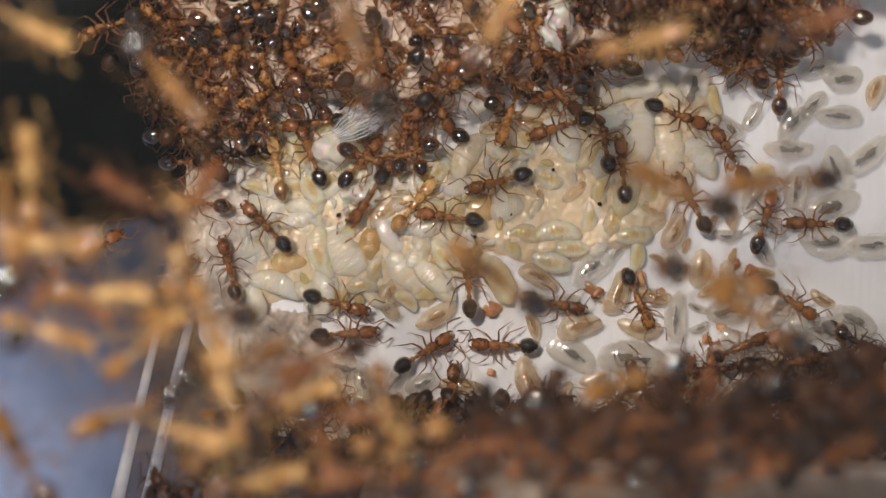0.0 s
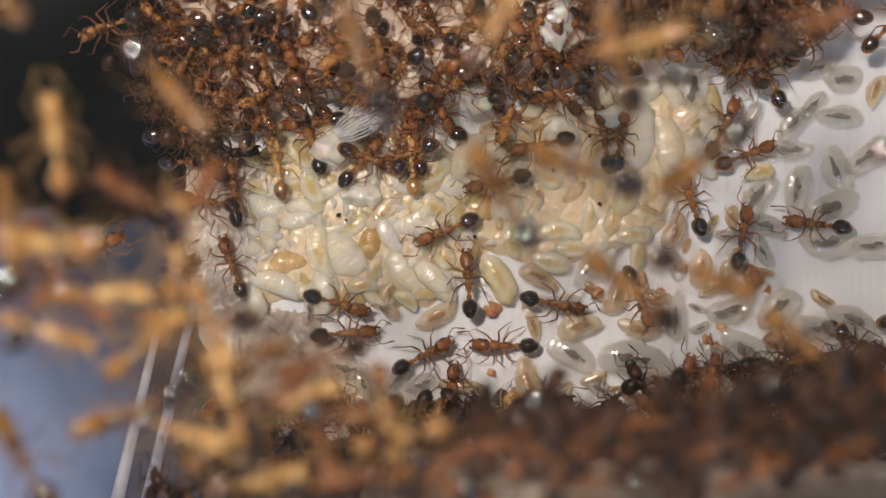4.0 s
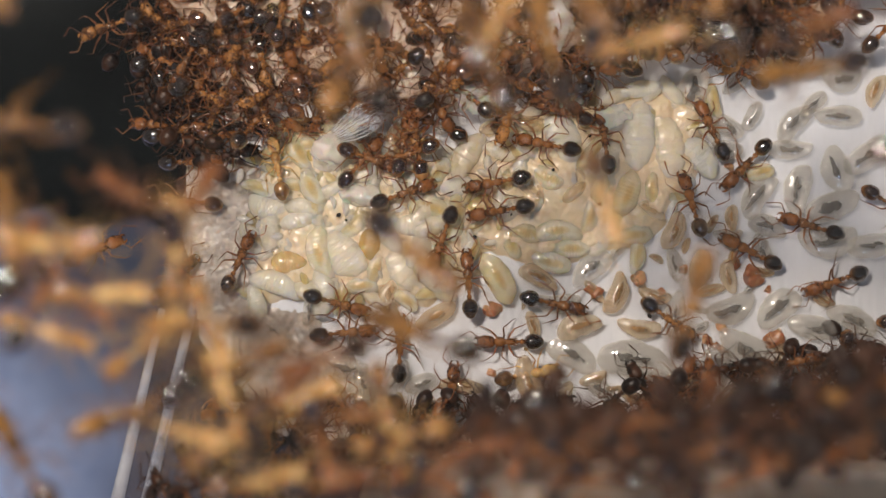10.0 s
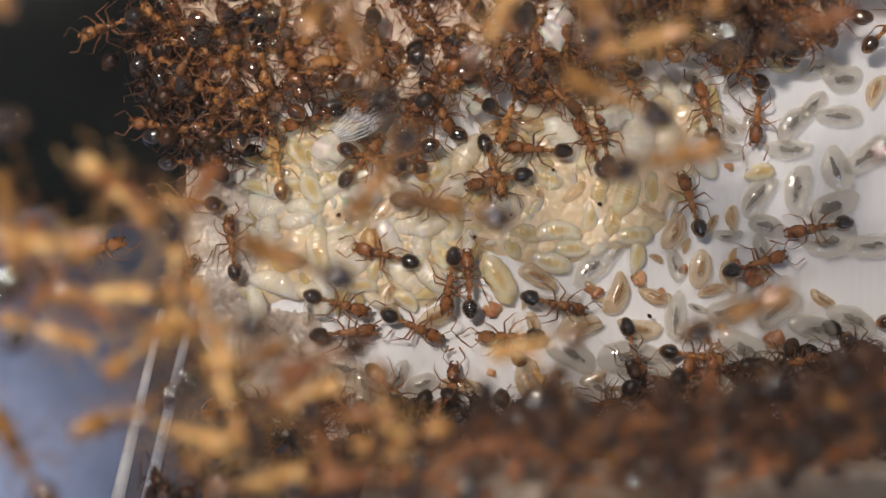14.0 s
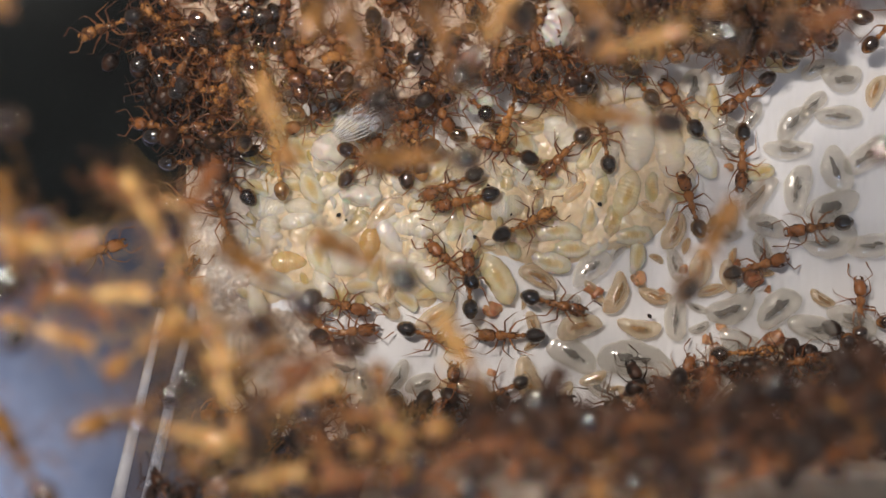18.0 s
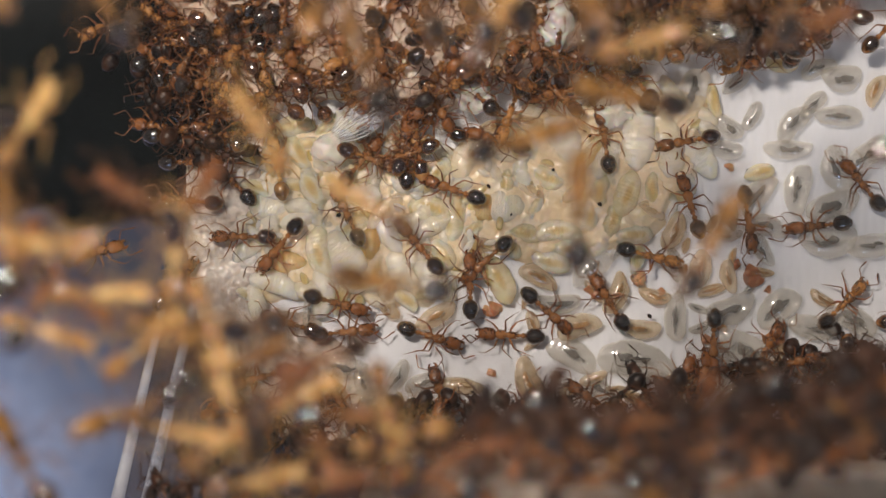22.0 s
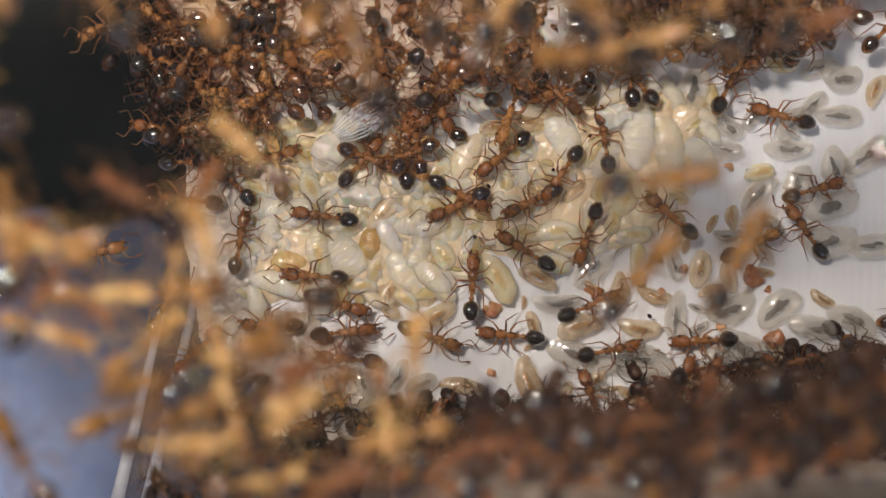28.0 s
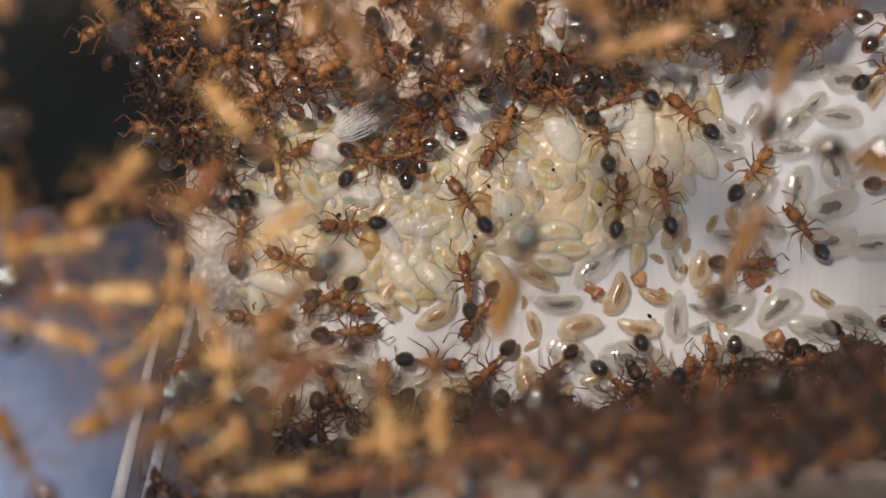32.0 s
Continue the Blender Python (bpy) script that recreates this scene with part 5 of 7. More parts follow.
    march(walkers[22], [(0, 15.95, 5.54, 0.25, 122), (0.5, 15.66, 5.76, 0.25, 135), (1, 15.68, 5.78, 0.25, 136), (1.5, 15.68, 5.2, 0.25, 132), (2, 16.48, 4.92, 0.25, 101), (2.5, 16.6, 5.52, 0.25, 94), (3, 17.61, 6.01, 0.25, 74), (3.5, 17.47, 5.91, 0.25, 73), (4, 17.23, 5.37, 0.25, 21), (4.5, 16.99, 4.82, 0.25, -31), (5.5, 18.19, 5.97, 0.25, -50), (6, 18.71, 5.65, 0.25, -49), (6.5, 19.92, 5.77, 0.25, -35), (7, 20.78, 5.73, 0.25, -17), (7.5, 21.69, 5.52, 0.25, -21), (8, 22.68, 5, 0.25, -23), (8.5, 23.1, 3.47, 0.25, -49), (9, 23.75, 3.24, 0.25, -24), (9.5, 24.54, 3.12, 0.25, -17), (10, 25.35, 2.37, 0.25, -30), (11, 28.14, 1.54, 0.25, -16), (32, 28.14, 1.54, 0.25, -16)])
    march(walkers[23], [(0, 9.99, 4.72, 0.63, 95), (0.5, 10.2, 5.22, 0.57, 82), (1, 9.91, 6.11, 0.46, 92), (1.5, 9.73, 6.34, 0.43, 91), (2, 9.65, 6.39, 0.42, 93), (2.5, 9.95, 6.47, 0.4, 85), (3.5, 10.11, 6.3, 0.42, 79), (5.5, 8.23, 7.87, 0.51, 108), (6, 7.71, 8.23, 0.59, 115), (6.5, 7.91, 8.57, 0.67, 101), (7, 8.04, 9.13, 0.79, 90), (8, 7.79, 10.94, 1.2, 97), (32, 7.79, 10.94, 1.2, 97)])
    march(walkers[24], [(0, 18.08, 1.84, 0.25, 74), (0.5, 18.59, 3.58, 0.25, 68), (1, 18.67, 5.76, 0.25, 89), (1.5, 17.61, 6.82, 0.28, 118), (2, 17.44, 7.34, 0.4, 138), (2.5, 17.77, 8.38, 0.63, 123), (3, 18.02, 9.21, 0.81, 116), (3.5, 17.73, 9.85, 0.95, 120), (5.5, 19.01, 9.62, 0.9, 86), (6, 18.76, 9.73, 0.93, 96), (6.5, 19.08, 9.58, 0.89, 95), (7, 18.99, 9.66, 0.91, 131), (7.25, 18.59, 9.04, 0.77, 169), (7.5, 18.2, 8.41, 0.63, 207), (8, 18.6, 7.4, 0.41, 240), (8.5, 19.11, 6.47, 0.25, 247), (9, 18.09, 5.69, 0.25, 236), (9.5, 17.44, 5.14, 0.25, 246), (10, 16.79, 4.52, 0.25, 226), (10.5, 15.85, 4.64, 0.26, 185), (11, 14.87, 4.52, 0.34, 176), (11.5, 14.12, 5.08, 0.34, 158), (12, 13.9, 4.98, 0.37, 162), (12.5, 12.35, 5.68, 0.38, 152), (13, 12.01, 6.3, 0.31, 143), (13.5, 11.07, 7.58, 0.45, 128), (14.5, 10.49, 9.66, 0.91, 130), (32, 10.49, 9.66, 0.91, 130)])
    march(walkers[25], [(0, 17, 10.43, 1.08, -53), (4, 17, 10.43, 1.08, -53), (4.67, 16.85, 8.31, 0.8, 7), (5.33, 16.7, 6.18, 0.53, 67), (6, 16.55, 4.06, 0.25, 127), (6.5, 15.61, 4.79, 0.26, 132), (7, 13.88, 6.98, 0.32, 109), (7.5, 12.68, 8.13, 0.57, 136), (8, 10.47, 8.69, 0.7, 152), (8.5, 10.55, 8.56, 0.67, 139), (9, 8.6, 9.13, 0.79, 132), (9.5, 7.76, 7.98, 0.54, 163), (10, 6.41, 7.77, 0.53, 161), (11, 7.61, 8.22, 0.59, 180), (12, 6.52, 8.89, 0.74, 184), (32, 6.48, 8.85, 0.73, 182)])
    march(walkers[26], [(0, 0.07, 1.8, 0.75, 173), (1, 0.29, 1.54, 0.75, 182), (1.5, 0.58, 1.53, 0.75, 185), (2, 0.49, 1.49, 0.75, 187), (3, 0.33, 0.98, 0.75, 199), (3.5, 0.26, 0.92, 0.75, 206), (5.5, -1.39, 1.09, 0.75, 189), (6, -1.49, 0.94, 0.75, 191), (6.5, -1.49, 0.76, 0.75, 193), (7, -0.75, 0.43, 0.75, 212), (7.5, -0.08, 0.39, 0.75, 242), (8, -0.12, 0.24, 0.75, 251), (9, -0.23, 0.1, 0.75, 254), (9.5, -0.26, 0.06, 0.75, 254), (10, -0.13, 0.3, 0.75, 251), (10.5, 0.23, -0.09, 0.75, 277), (11, 0.63, 0.1, 0.75, 300), (11.5, 0.59, -0.57, 0.75, 291), (12, 0.38, -0.33, 0.75, 278), (12.5, -0.01, -1.24, 0.75, 261), (13, -0.05, -1.75, 0.75, 262), (13.5, 0.4, -1.82, 0.75, 259), (14, 0.34, -2.06, 0.75, 262), (14.5, 0.66, -2.06, 0.75, 270), (15.5, 0.51, -1.45, 0.75, 214), (16.5, 0.35, -0.83, 0.75, 158), (17, 0.27, -0.91, 0.75, 151), (18, 0.31, -0.68, 0.75, 139), (19, 0.27, -0.72, 0.75, 136), (19.5, 0.08, -0.78, 0.75, 142), (20, -0.28, -1.17, 0.75, 161), (20.5, -0.75, -1.15, 0.75, 175), (21, -1.29, -0.83, 0.75, 168), (21.5, -1.77, -0.31, 0.75, 155), (22, -1.49, 0.32, 0.75, 130), (22.5, -1.92, 0.74, 0.75, 123), (23, -1.8, 1.1, 0.75, 115), (23.5, -1.89, 1.58, 0.75, 123), (24, -2.61, 1.42, 0.75, 148), (24.5, -3.3, 1.07, 0.75, 182), (25, -3.86, 1.23, 0.75, 164), (25.5, -4.61, 1.42, 0.75, 158), (27.5, -6.09, 1.26, 0.75, 179), (28, -6.88, 1.86, 0.75, 172), (28.5, -7.57, 1.64, 0.75, 182), (29, -8.2, 2.07, 0.75, 175), (29.5, -9.62, 2.13, 0.75, 178), (30, -10.09, 2.19, 0.74, 170), (30.5, -10.33, 2.27, 0.72, 173), (31, -11.28, 2.56, 0.65, 163), (31.5, -12.6, 2.94, 0.55, 160), (32, -13.16, 2.85, 0.51, 170)])
    march(walkers[27], [(0, -1.44, 2.68, 0.75, 51), (0.5, -0.81, 2.76, 0.75, 40), (1, -1.15, 3.4, 0.75, 77), (1.5, -0.95, 3.73, 0.75, 71), (2, -1.09, 4.2, 0.75, 80), (2.5, -1.43, 4.32, 0.75, 93), (3, -1.6, 4.58, 0.75, 96), (3.5, -1.79, 4.77, 0.75, 94), (5.5, -1.52, 5.9, 0.72, 101), (32, -1.52, 5.9, 0.72, 101)])
    march(walkers[28], [(0, 13.46, -7.41, 0.25, 71), (32, 13.46, -7.41, 0.25, 71)])
    march(walkers[29], [(0, 16.75, -5.45, 0.25, 23), (0.5, 18.61, -5.28, 0.25, -33), (1, 19.06, -5.33, 0.25, -19), (2, 19.87, -5.52, 0.25, -16), (2.5, 21.32, -5.15, 0.25, 1), (3, 22.58, -4.48, 0.25, 5), (4, 26.44, -3.88, 0.25, 7), (32, 26.44, -3.88, 0.25, 7)])
    march(walkers[30], [(0, 4.91, -8.83, 0.25, 79), (0.5, 6.06, -7.98, 0.25, 41), (1, 8.13, -7.87, 0.25, 8), (1.5, 9.23, -7.19, 0.25, 16), (2, 11.12, -6.85, 0.25, 14), (2.5, 13.47, -7.3, 0.25, 4), (3, 14.7, -6.59, 0.25, 20), (4, 18.02, -7.83, 0.25, -23), (32, 18.02, -7.83, 0.25, -23)])
    march(walkers[31], [(0, 3.99, -10.84, 0.25, 173), (2, 4.19, -9.92, 0.25, 155), (2.5, 4.27, -9.78, 0.25, 141), (2.75, 3.73, -9.55, 0.25, 97), (3, 3.19, -9.33, 0.25, 54), (5.5, 3.51, -9.13, 0.25, 55), (7, 4.76, -9.62, 0.25, 125), (7.5, 4.68, -9.64, 0.25, 87), (8, 2.82, -9.03, 0.25, 92), (8.5, 2.96, -8.14, 0.25, 81), (9, 2.64, -7.19, 0.25, 36), (9.5, 4.2, -7.25, 0.25, 23), (10, 5, -6.97, 0.25, 11), (10.5, 5.36, -7.05, 0.25, 6), (11, 5.5, -7.01, 0.25, 16), (11.5, 5.61, -6.81, 0.25, 34), (12, 5.87, -6.46, 0.25, 45), (12.5, 6, -6.24, 0.25, 47), (13, 6.13, -6.64, 0.25, 33), (13.5, 6.29, -7.24, 0.25, 0), (14, 5.46, -7.22, 0.25, -42), (14.5, 5.19, -8.17, 0.25, -86), (16.5, 4.54, -10.2, 0.25, -106), (32, 4.54, -10.2, 0.25, -106)])
    march(walkers[32], [(0, 19.68, -3.05, 0.25, -34), (0.5, 18.83, -2.66, 0.25, -29), (1, 18.35, -1.75, 0.25, -1), (1.5, 17.62, -0.86, 0.25, 35), (2, 17.19, 0.11, 0.26, 69), (3, 16.95, 0.4, 0.29, 80), (3.5, 16.85, 0.72, 0.31, 84), (5.5, 16.71, 1.51, 0.34, 59), (6, 16.71, 1.92, 0.34, 61), (6.5, 16.55, 2.33, 0.34, 58), (7, 16.66, 3.31, 0.29, 71), (7.5, 16.28, 4.87, 0.25, 105), (8, 15.95, 5.74, 0.25, 109), (8.5, 15.4, 6.66, 0.25, 117), (9, 15.39, 6.86, 0.29, 116), (9.5, 14.89, 6.84, 0.29, 122), (10.5, 14.94, 7.07, 0.34, 110), (11, 14.86, 7.12, 0.35, 110), (12, 15.2, 7.44, 0.42, 98), (12.5, 15.2, 7.04, 0.33, 96), (13, 14.39, 7.45, 0.42, 128), (13.5, 14.71, 7.81, 0.5, 110), (14.5, 14.45, 7.9, 0.52, 104), (16.5, 13.56, 8.41, 0.63, 122), (17, 13.18, 8.25, 0.6, 127), (19, 13.11, 8.06, 0.56, 123), (20, 12.94, 8.33, 0.61, 123), (20.5, 12.45, 8.15, 0.58, 145), (21.5, 11.4, 8.48, 0.65, 157), (22, 10.01, 8.98, 0.76, 146), (23, 10.55, 9.07, 0.78, 100), (24, 10.47, 8.97, 0.76, 107), (24.5, 11.16, 9.02, 0.77, 77), (25, 11.68, 8.81, 0.72, 61), (25.5, 11.57, 9.05, 0.78, 61), (27.5, 10.95, 9.26, 0.82, 86), (28, 10.3, 10.02, 0.99, 97), (29, 8.9, 10.51, 1.1, 109), (30, 8.48, 10.87, 1.18, 104), (32, 8.48, 10.87, 1.18, 104)])
    march(walkers[33], [(0, 18.68, 9.54, 0.89, 90), (0.5, 19.79, 9.26, 0.82, 46), (1, 20.6, 9.22, 0.81, 26), (1.5, 20.58, 9.19, 0.81, 24), (2, 20.74, 9.77, 0.94, 45), (2.5, 21.26, 10.3, 1.06, 54), (4, 24.64, 12.37, 1.52, 45), (32, 24.64, 12.37, 1.52, 45)])
    march(walkers[34], [(0, -11.16, 6.29, 0.3, 153), (0.5, -11.68, 6.73, 0.26, 152), (2, -12.2, 6.63, 0.25, 158), (3, -12.83, 6.76, 0.27, 157), (3.5, -13.13, 7.06, 0.33, 165), (5.5, -14.23, 7.15, 0.36, 171), (7, -15.35, 6.86, 0.29, 182), (9, -15.98, 6.94, 0.31, 177), (32, -15.99, 6.71, 0.26, 172)])
    march(walkers[35], [(0, -13.28, 8.91, 0.74, -50), (3.5, -13.28, 8.91, 0.74, -50), (4.17, -12.02, 8.15, 0.61, -97), (4.83, -10.76, 7.4, 0.47, -144), (5.5, -9.5, 6.64, 0.34, -191), (6, -10.06, 6.2, 0.38, -170), (6.5, -10.38, 6.25, 0.36, -176), (7, -10.29, 6.85, 0.3, -193), (9, -11.63, 6.45, 0.25, -173), (32, -11.79, 6.48, 0.25, -172)])
    march(walkers[36], [(0, -13.72, 4.89, 0.32, 2), (32, -13.72, 4.89, 0.32, 2)])
    march(walkers[37], [(0, -13.9, 2.69, 0.47, 169), (7, -13.18, 2.71, 0.52, 172), (9, -14.44, 2.71, 0.42, 173), (32, -14.41, 2.78, 0.42, 174)])
    march(walkers[38], [(0, 21.55, -7.34, 0.25, -151), (32, 21.55, -7.34, 0.25, -151)])
    march(walkers[39], [(0, 29.3, -0.28, 0.25, -180), (6, 29.3, -0.28, 0.25, -180), (7, 24.56, -1.11, 0.25, -173), (7.5, 23.03, -1.43, 0.25, -173), (8, 21.57, -1.48, 0.25, -184), (8.5, 18.69, -1.48, 0.25, -184), (9, 16.86, -0.13, 0.27, -206), (9.5, 16.97, 0.32, 0.29, -225), (10, 17, -0.03, 0.27, -207), (10.5, 17.87, -0.05, 0.25, -202), (10.67, 17.85, -0.24, 0.25, -250), (10.83, 17.84, -0.43, 0.25, -298), (11, 17.82, -0.62, 0.25, -346), (13, 17.76, -0.74, 0.25, -344), (18, 17.82, -0.88, 0.25, -343), (18.25, 17.91, -0.93, 0.25, -411), (18.5, 17.99, -0.97, 0.25, -480), (19, 17.47, -1.86, 0.25, -474), (19.5, 17.29, -2.81, 0.25, -461), (20, 16.66, -2.69, 0.25, -476), (20.5, 15.72, -2.93, 0.25, -486), (21, 15.43, -4.04, 0.25, -462), (21.5, 15.22, -5.04, 0.25, -454), (22, 15.12, -5.54, 0.25, -453), (22.5, 15.08, -5.91, 0.25, -452), (23, 15.61, -6.86, 0.25, -437), (24, 15.39, -7.02, 0.25, -447), (25.5, 15.51, -7.3, 0.25, -442), (27.5, 16.11, -5.44, 0.25, -509), (28, 14.33, -5.13, 0.25, -537), (28.5, 13.45, -4.54, 0.25, -560), (29, 11.94, -5.15, 0.25, -538), (29.5, 11.01, -6.07, 0.25, -502), (30, 10.52, -7.51, 0.25, -464), (31, 11.43, -7.67, 0.25, -440), (31.5, 11.4, -6.98, 0.25, -430), (32, 11.85, -6.73, 0.25, -423)])
    march(walkers[40], [(0, 22.53, -6.29, 0.25, -83), (8, 22.53, -6.26, 0.25, -83), (9, 22.45, -6.6, 0.25, -97), (32, 22.45, -6.92, 0.25, -97)])
    march(walkers[41], [(0, 17.14, 12.23, 1.49, -104), (11, 17.14, 12.23, 1.49, -104), (12.5, 17.08, 9.48, 0.87, -104), (13, 16.99, 9.05, 0.77, -95), (13.5, 17.46, 8.4, 0.63, -88), (14, 17.55, 7.42, 0.41, -95), (14.5, 17.08, 6.38, 0.25, -87), (16.5, 16.56, 5, 0.25, -103), (17.5, 16.5, 4.94, 0.25, -101), (18, 16.74, 4.88, 0.25, -92), (18.5, 16.85, 4.94, 0.25, -73), (19, 17.15, 5.01, 0.25, -63), (19.5, 17.58, 4.71, 0.25, -63), (20, 17.84, 4.25, 0.25, -62), (20.5, 17.29, 3.84, 0.25, -95), (21, 17.26, 2.69, 0.27, -98), (21.5, 17.46, 2.21, 0.27, -84), (22, 17.12, 1.39, 0.3, -82), (22.5, 17.47, 0.87, 0.26, -72), (23, 17.28, 1.34, 0.29, -70), (23.5, 17.24, 1.74, 0.29, -70), (24, 17.37, 3.3, 0.25, -85), (24.5, 17.11, 3.06, 0.27, -101), (24.75, 16.86, 3.66, 0.26, -151), (25, 16.6, 4.26, 0.25, -202), (25.5, 14.57, 5.5, 0.25, -207), (27.5, 6.24, 4.78, 0.75, -165), (28, 6.41, 3.92, 0.75, -125), (28.5, 6.41, 2.93, 0.75, -96), (29, 6.35, 2.24, 0.75, -92), (29.5, 6, 2.26, 0.75, -108), (30, 5.43, 1.43, 0.75, -128), (30.5, 4.83, 0.14, 0.75, -134), (31, 3.92, -0.43, 0.75, -128), (31.5, 3.12, -2.47, 0.74, -114), (32, 1.88, -3.66, 0.56, -122)])
    march(walkers[42], [(0, 16.12, 9.98, 0.98, 153), (14.5, 16.18, 9.98, 0.98, 153), (16.5, 17.04, 9.51, 0.88, 162), (17, 17.41, 8.91, 0.74, 195), (17.5, 16.78, 8.66, 0.69, 203), (18, 16.75, 8.53, 0.66, 215), (18.5, 16.23, 8.54, 0.66, 199), (19, 16.65, 8.06, 0.56, 221), (19.5, 16.27, 8.01, 0.55, 222), (20, 16.01, 7.9, 0.52, 228), (20.5, 15.93, 7.18, 0.36, 243), (21, 15.1, 6.09, 0.25, 233), (21.5, 14.23, 6.06, 0.25, 202), (22, 13.42, 5.99, 0.27, 191), (22.5, 13.13, 5.84, 0.31, 199), (23, 12, 5.68, 0.4, 191), (23.5, 10.05, 5.78, 0.5, 175), (24, 8.06, 5.16, 0.67, 176), (24.5, 6.69, 4.8, 0.75, 183), (25, 4.69, 3.41, 0.75, 215), (25.5, 4.51, 2.61, 0.75, 221), (27.5, 4.67, 2.68, 0.75, 193), (28, 4.73, 2.55, 0.75, 206), (28.5, 4.22, 2.06, 0.75, 189), (29, 3.24, 1.55, 0.75, 198), (29.5, 2.18, 0.82, 0.75, 197), (30, 0.85, 0.74, 0.75, 194), (30.5, -0.77, -0.32, 0.75, 213), (31, -2.96, -1.44, 0.75, 201), (31.5, -4.87, -2.09, 0.73, 198), (32, -6.51, -2.7, 0.59, 209)])
    march(walkers[43], [(0, 29.93, -0.92, 0.25, -180), (8.8, 29.93, -0.92, 0.25, -180), (9.5, 22.97, -1.07, 0.25, -153), (10, 21.73, -1.92, 0.25, -160), (10.5, 22.05, -3.18, 0.25, -145), (11, 20.35, -2.57, 0.25, -177), (11.5, 18.21, -4.49, 0.25, -150), (12, 16.25, -4.71, 0.25, -180), (12.5, 12.85, -3.2, 0.25, -209), (13, 11.43, 0.3, 0.69, -240), (13.5, 9.3, 4.33, 0.71, -250), (14, 8.12, 5.89, 0.57, -243), (14.5, 7.13, 6.16, 0.57, -225), (16.5, 4.66, 5.65, 0.72, -162), (17, 3.35, 4.19, 0.75, -157), (17.5, 1.94, 4.31, 0.75, -183), (18, 0.22, 3.47, 0.75, -156), (18.5, -1.02, 2.08, 0.75, -161), (19, -2.57, 1.45, 0.75, -146), (19.5, -4.65, 1.3, 0.75, -187), (20, -6.72, 0.68, 0.75, -163), (20.5, -7.58, -0.91, 0.75, -151), (21, -6.56, -0.58, 0.75, -161), (21.5, -5.38, 1.05, 0.75, -225), (22, -5.45, 2.15, 0.75, -244), (22.5, -6.31, 3.12, 0.75, -238), (23, -6.79, 5.37, 0.66, -246), (23.5, -6.57, 5.15, 0.69, -260), (24, -4.77, 4.95, 0.75, -307), (24.5, -3.43, 3.96, 0.75, -354), (25, -0.76, 1.78, 0.75, -395), (25.5, -0.64, 1.8, 0.75, -387), (27.5, 0.3, 3.67, 0.75, -398), (28, 1.18, 2.94, 0.75, -387), (28.5, 2.13, 3.55, 0.75, -360), (29, 2.97, 3.7, 0.75, -341), (29.5, 3.15, 3.74, 0.75, -321), (30, 3.48, 3.83, 0.75, -314), (30.5, 4.22, 4.21, 0.75, -319), (31, 6.65, 5.47, 0.69, -325), (31.5, 8.01, 7.21, 0.47, -302), (32, 9.61, 8.34, 0.62, -321)])
    march(walkers[44], [(0, 8.01, 9.94, 0.97, -90), (11, 8.01, 9.94, 0.97, -90), (12, 8.16, 3.53, 0.75, -97), (12.5, 7.75, 0.38, 0.75, -100), (13, 8.37, -0.42, 0.75, -70), (13.5, 9.43, -2.86, 0.49, -63), (14, 10.78, -5.97, 0.25, -74), (14.5, 9.84, -6.11, 0.25, -118), (16.5, 6.84, -6.74, 0.25, -152), (17, 4.91, -7.09, 0.25, -174), (17.5, 3.99, -7.21, 0.25, -187), (18, 2.92, -8.13, 0.25, -155), (18.25, 3.06, -9, 0.25, -224), (18.5, 3.21, -9.86, 0.25, -293), (20, 3.43, -8.87, 0.25, -286), (20.5, 3.88, -8.52, 0.25, -300), (21, 4, -8.69, 0.25, -316), (21.5, 4.07, -9.11, 0.25, -333), (22, 4.34, -8.79, 0.25, -315), (22.5, 4.1, -8.59, 0.25, -316), (23, 4.13, -8.33, 0.25, -310), (23.5, 4.85, -7.92, 0.25, -314), (24, 4.82, -7.64, 0.25, -307), (24.5, 4.95, -7.22, 0.25, -297), (25, 5.64, -6.74, 0.25, -302), (25.5, 6.44, -6.46, 0.25, -317), (27.5, 8.51, -5.63, 0.25, -336), (28, 9.63, -5.62, 0.25, -349), (28.5, 10.47, -6.47, 0.25, -375), (29, 10.86, -6.81, 0.25, -369), (29.5, 10.13, -7.16, 0.25, -364), (30, 9.38, -7.64, 0.25, -377), (31, 10.26, -7.48, 0.25, -390), (32, 10.03, -7.71, 0.25, -399)])
    march(walkers[45], [(0, 15.26, -9.46, 0.25, -180), (9, 15.26, -9.46, 0.25, -180), (10, 12.95, -8.02, 0.25, -193), (10.5, 11.23, -7.84, 0.25, -181), (11, 11.11, -7.88, 0.25, -180), (11.5, 9.76, -7.86, 0.25, -170), (12.5, 9.31, -8.39, 0.25, -163), (16.5, 8.74, -8.73, 0.25, -174), (17, 8.52, -8.75, 0.25, -179), (18.5, 8.3, -10.48, 0.25, -164), (32, 8.3, -10.48, 0.25, -164)])
    march(walkers[46], [(0, -7.8, -9.07, 0.25, 18), (10, -7.8, -9.07, 0.25, 18), (11, -4.19, -6.85, 0.25, -9), (12, -4.19, -6.91, 0.25, -9), (12.5, -3.08, -7.56, 0.25, -28), (13, -2.79, -7.95, 0.25, -38), (14.5, -2.74, -8.06, 0.25, -47), (16.5, -1.48, -9.18, 0.25, -40), (32, -1.48, -9.81, 0.25, -40)])
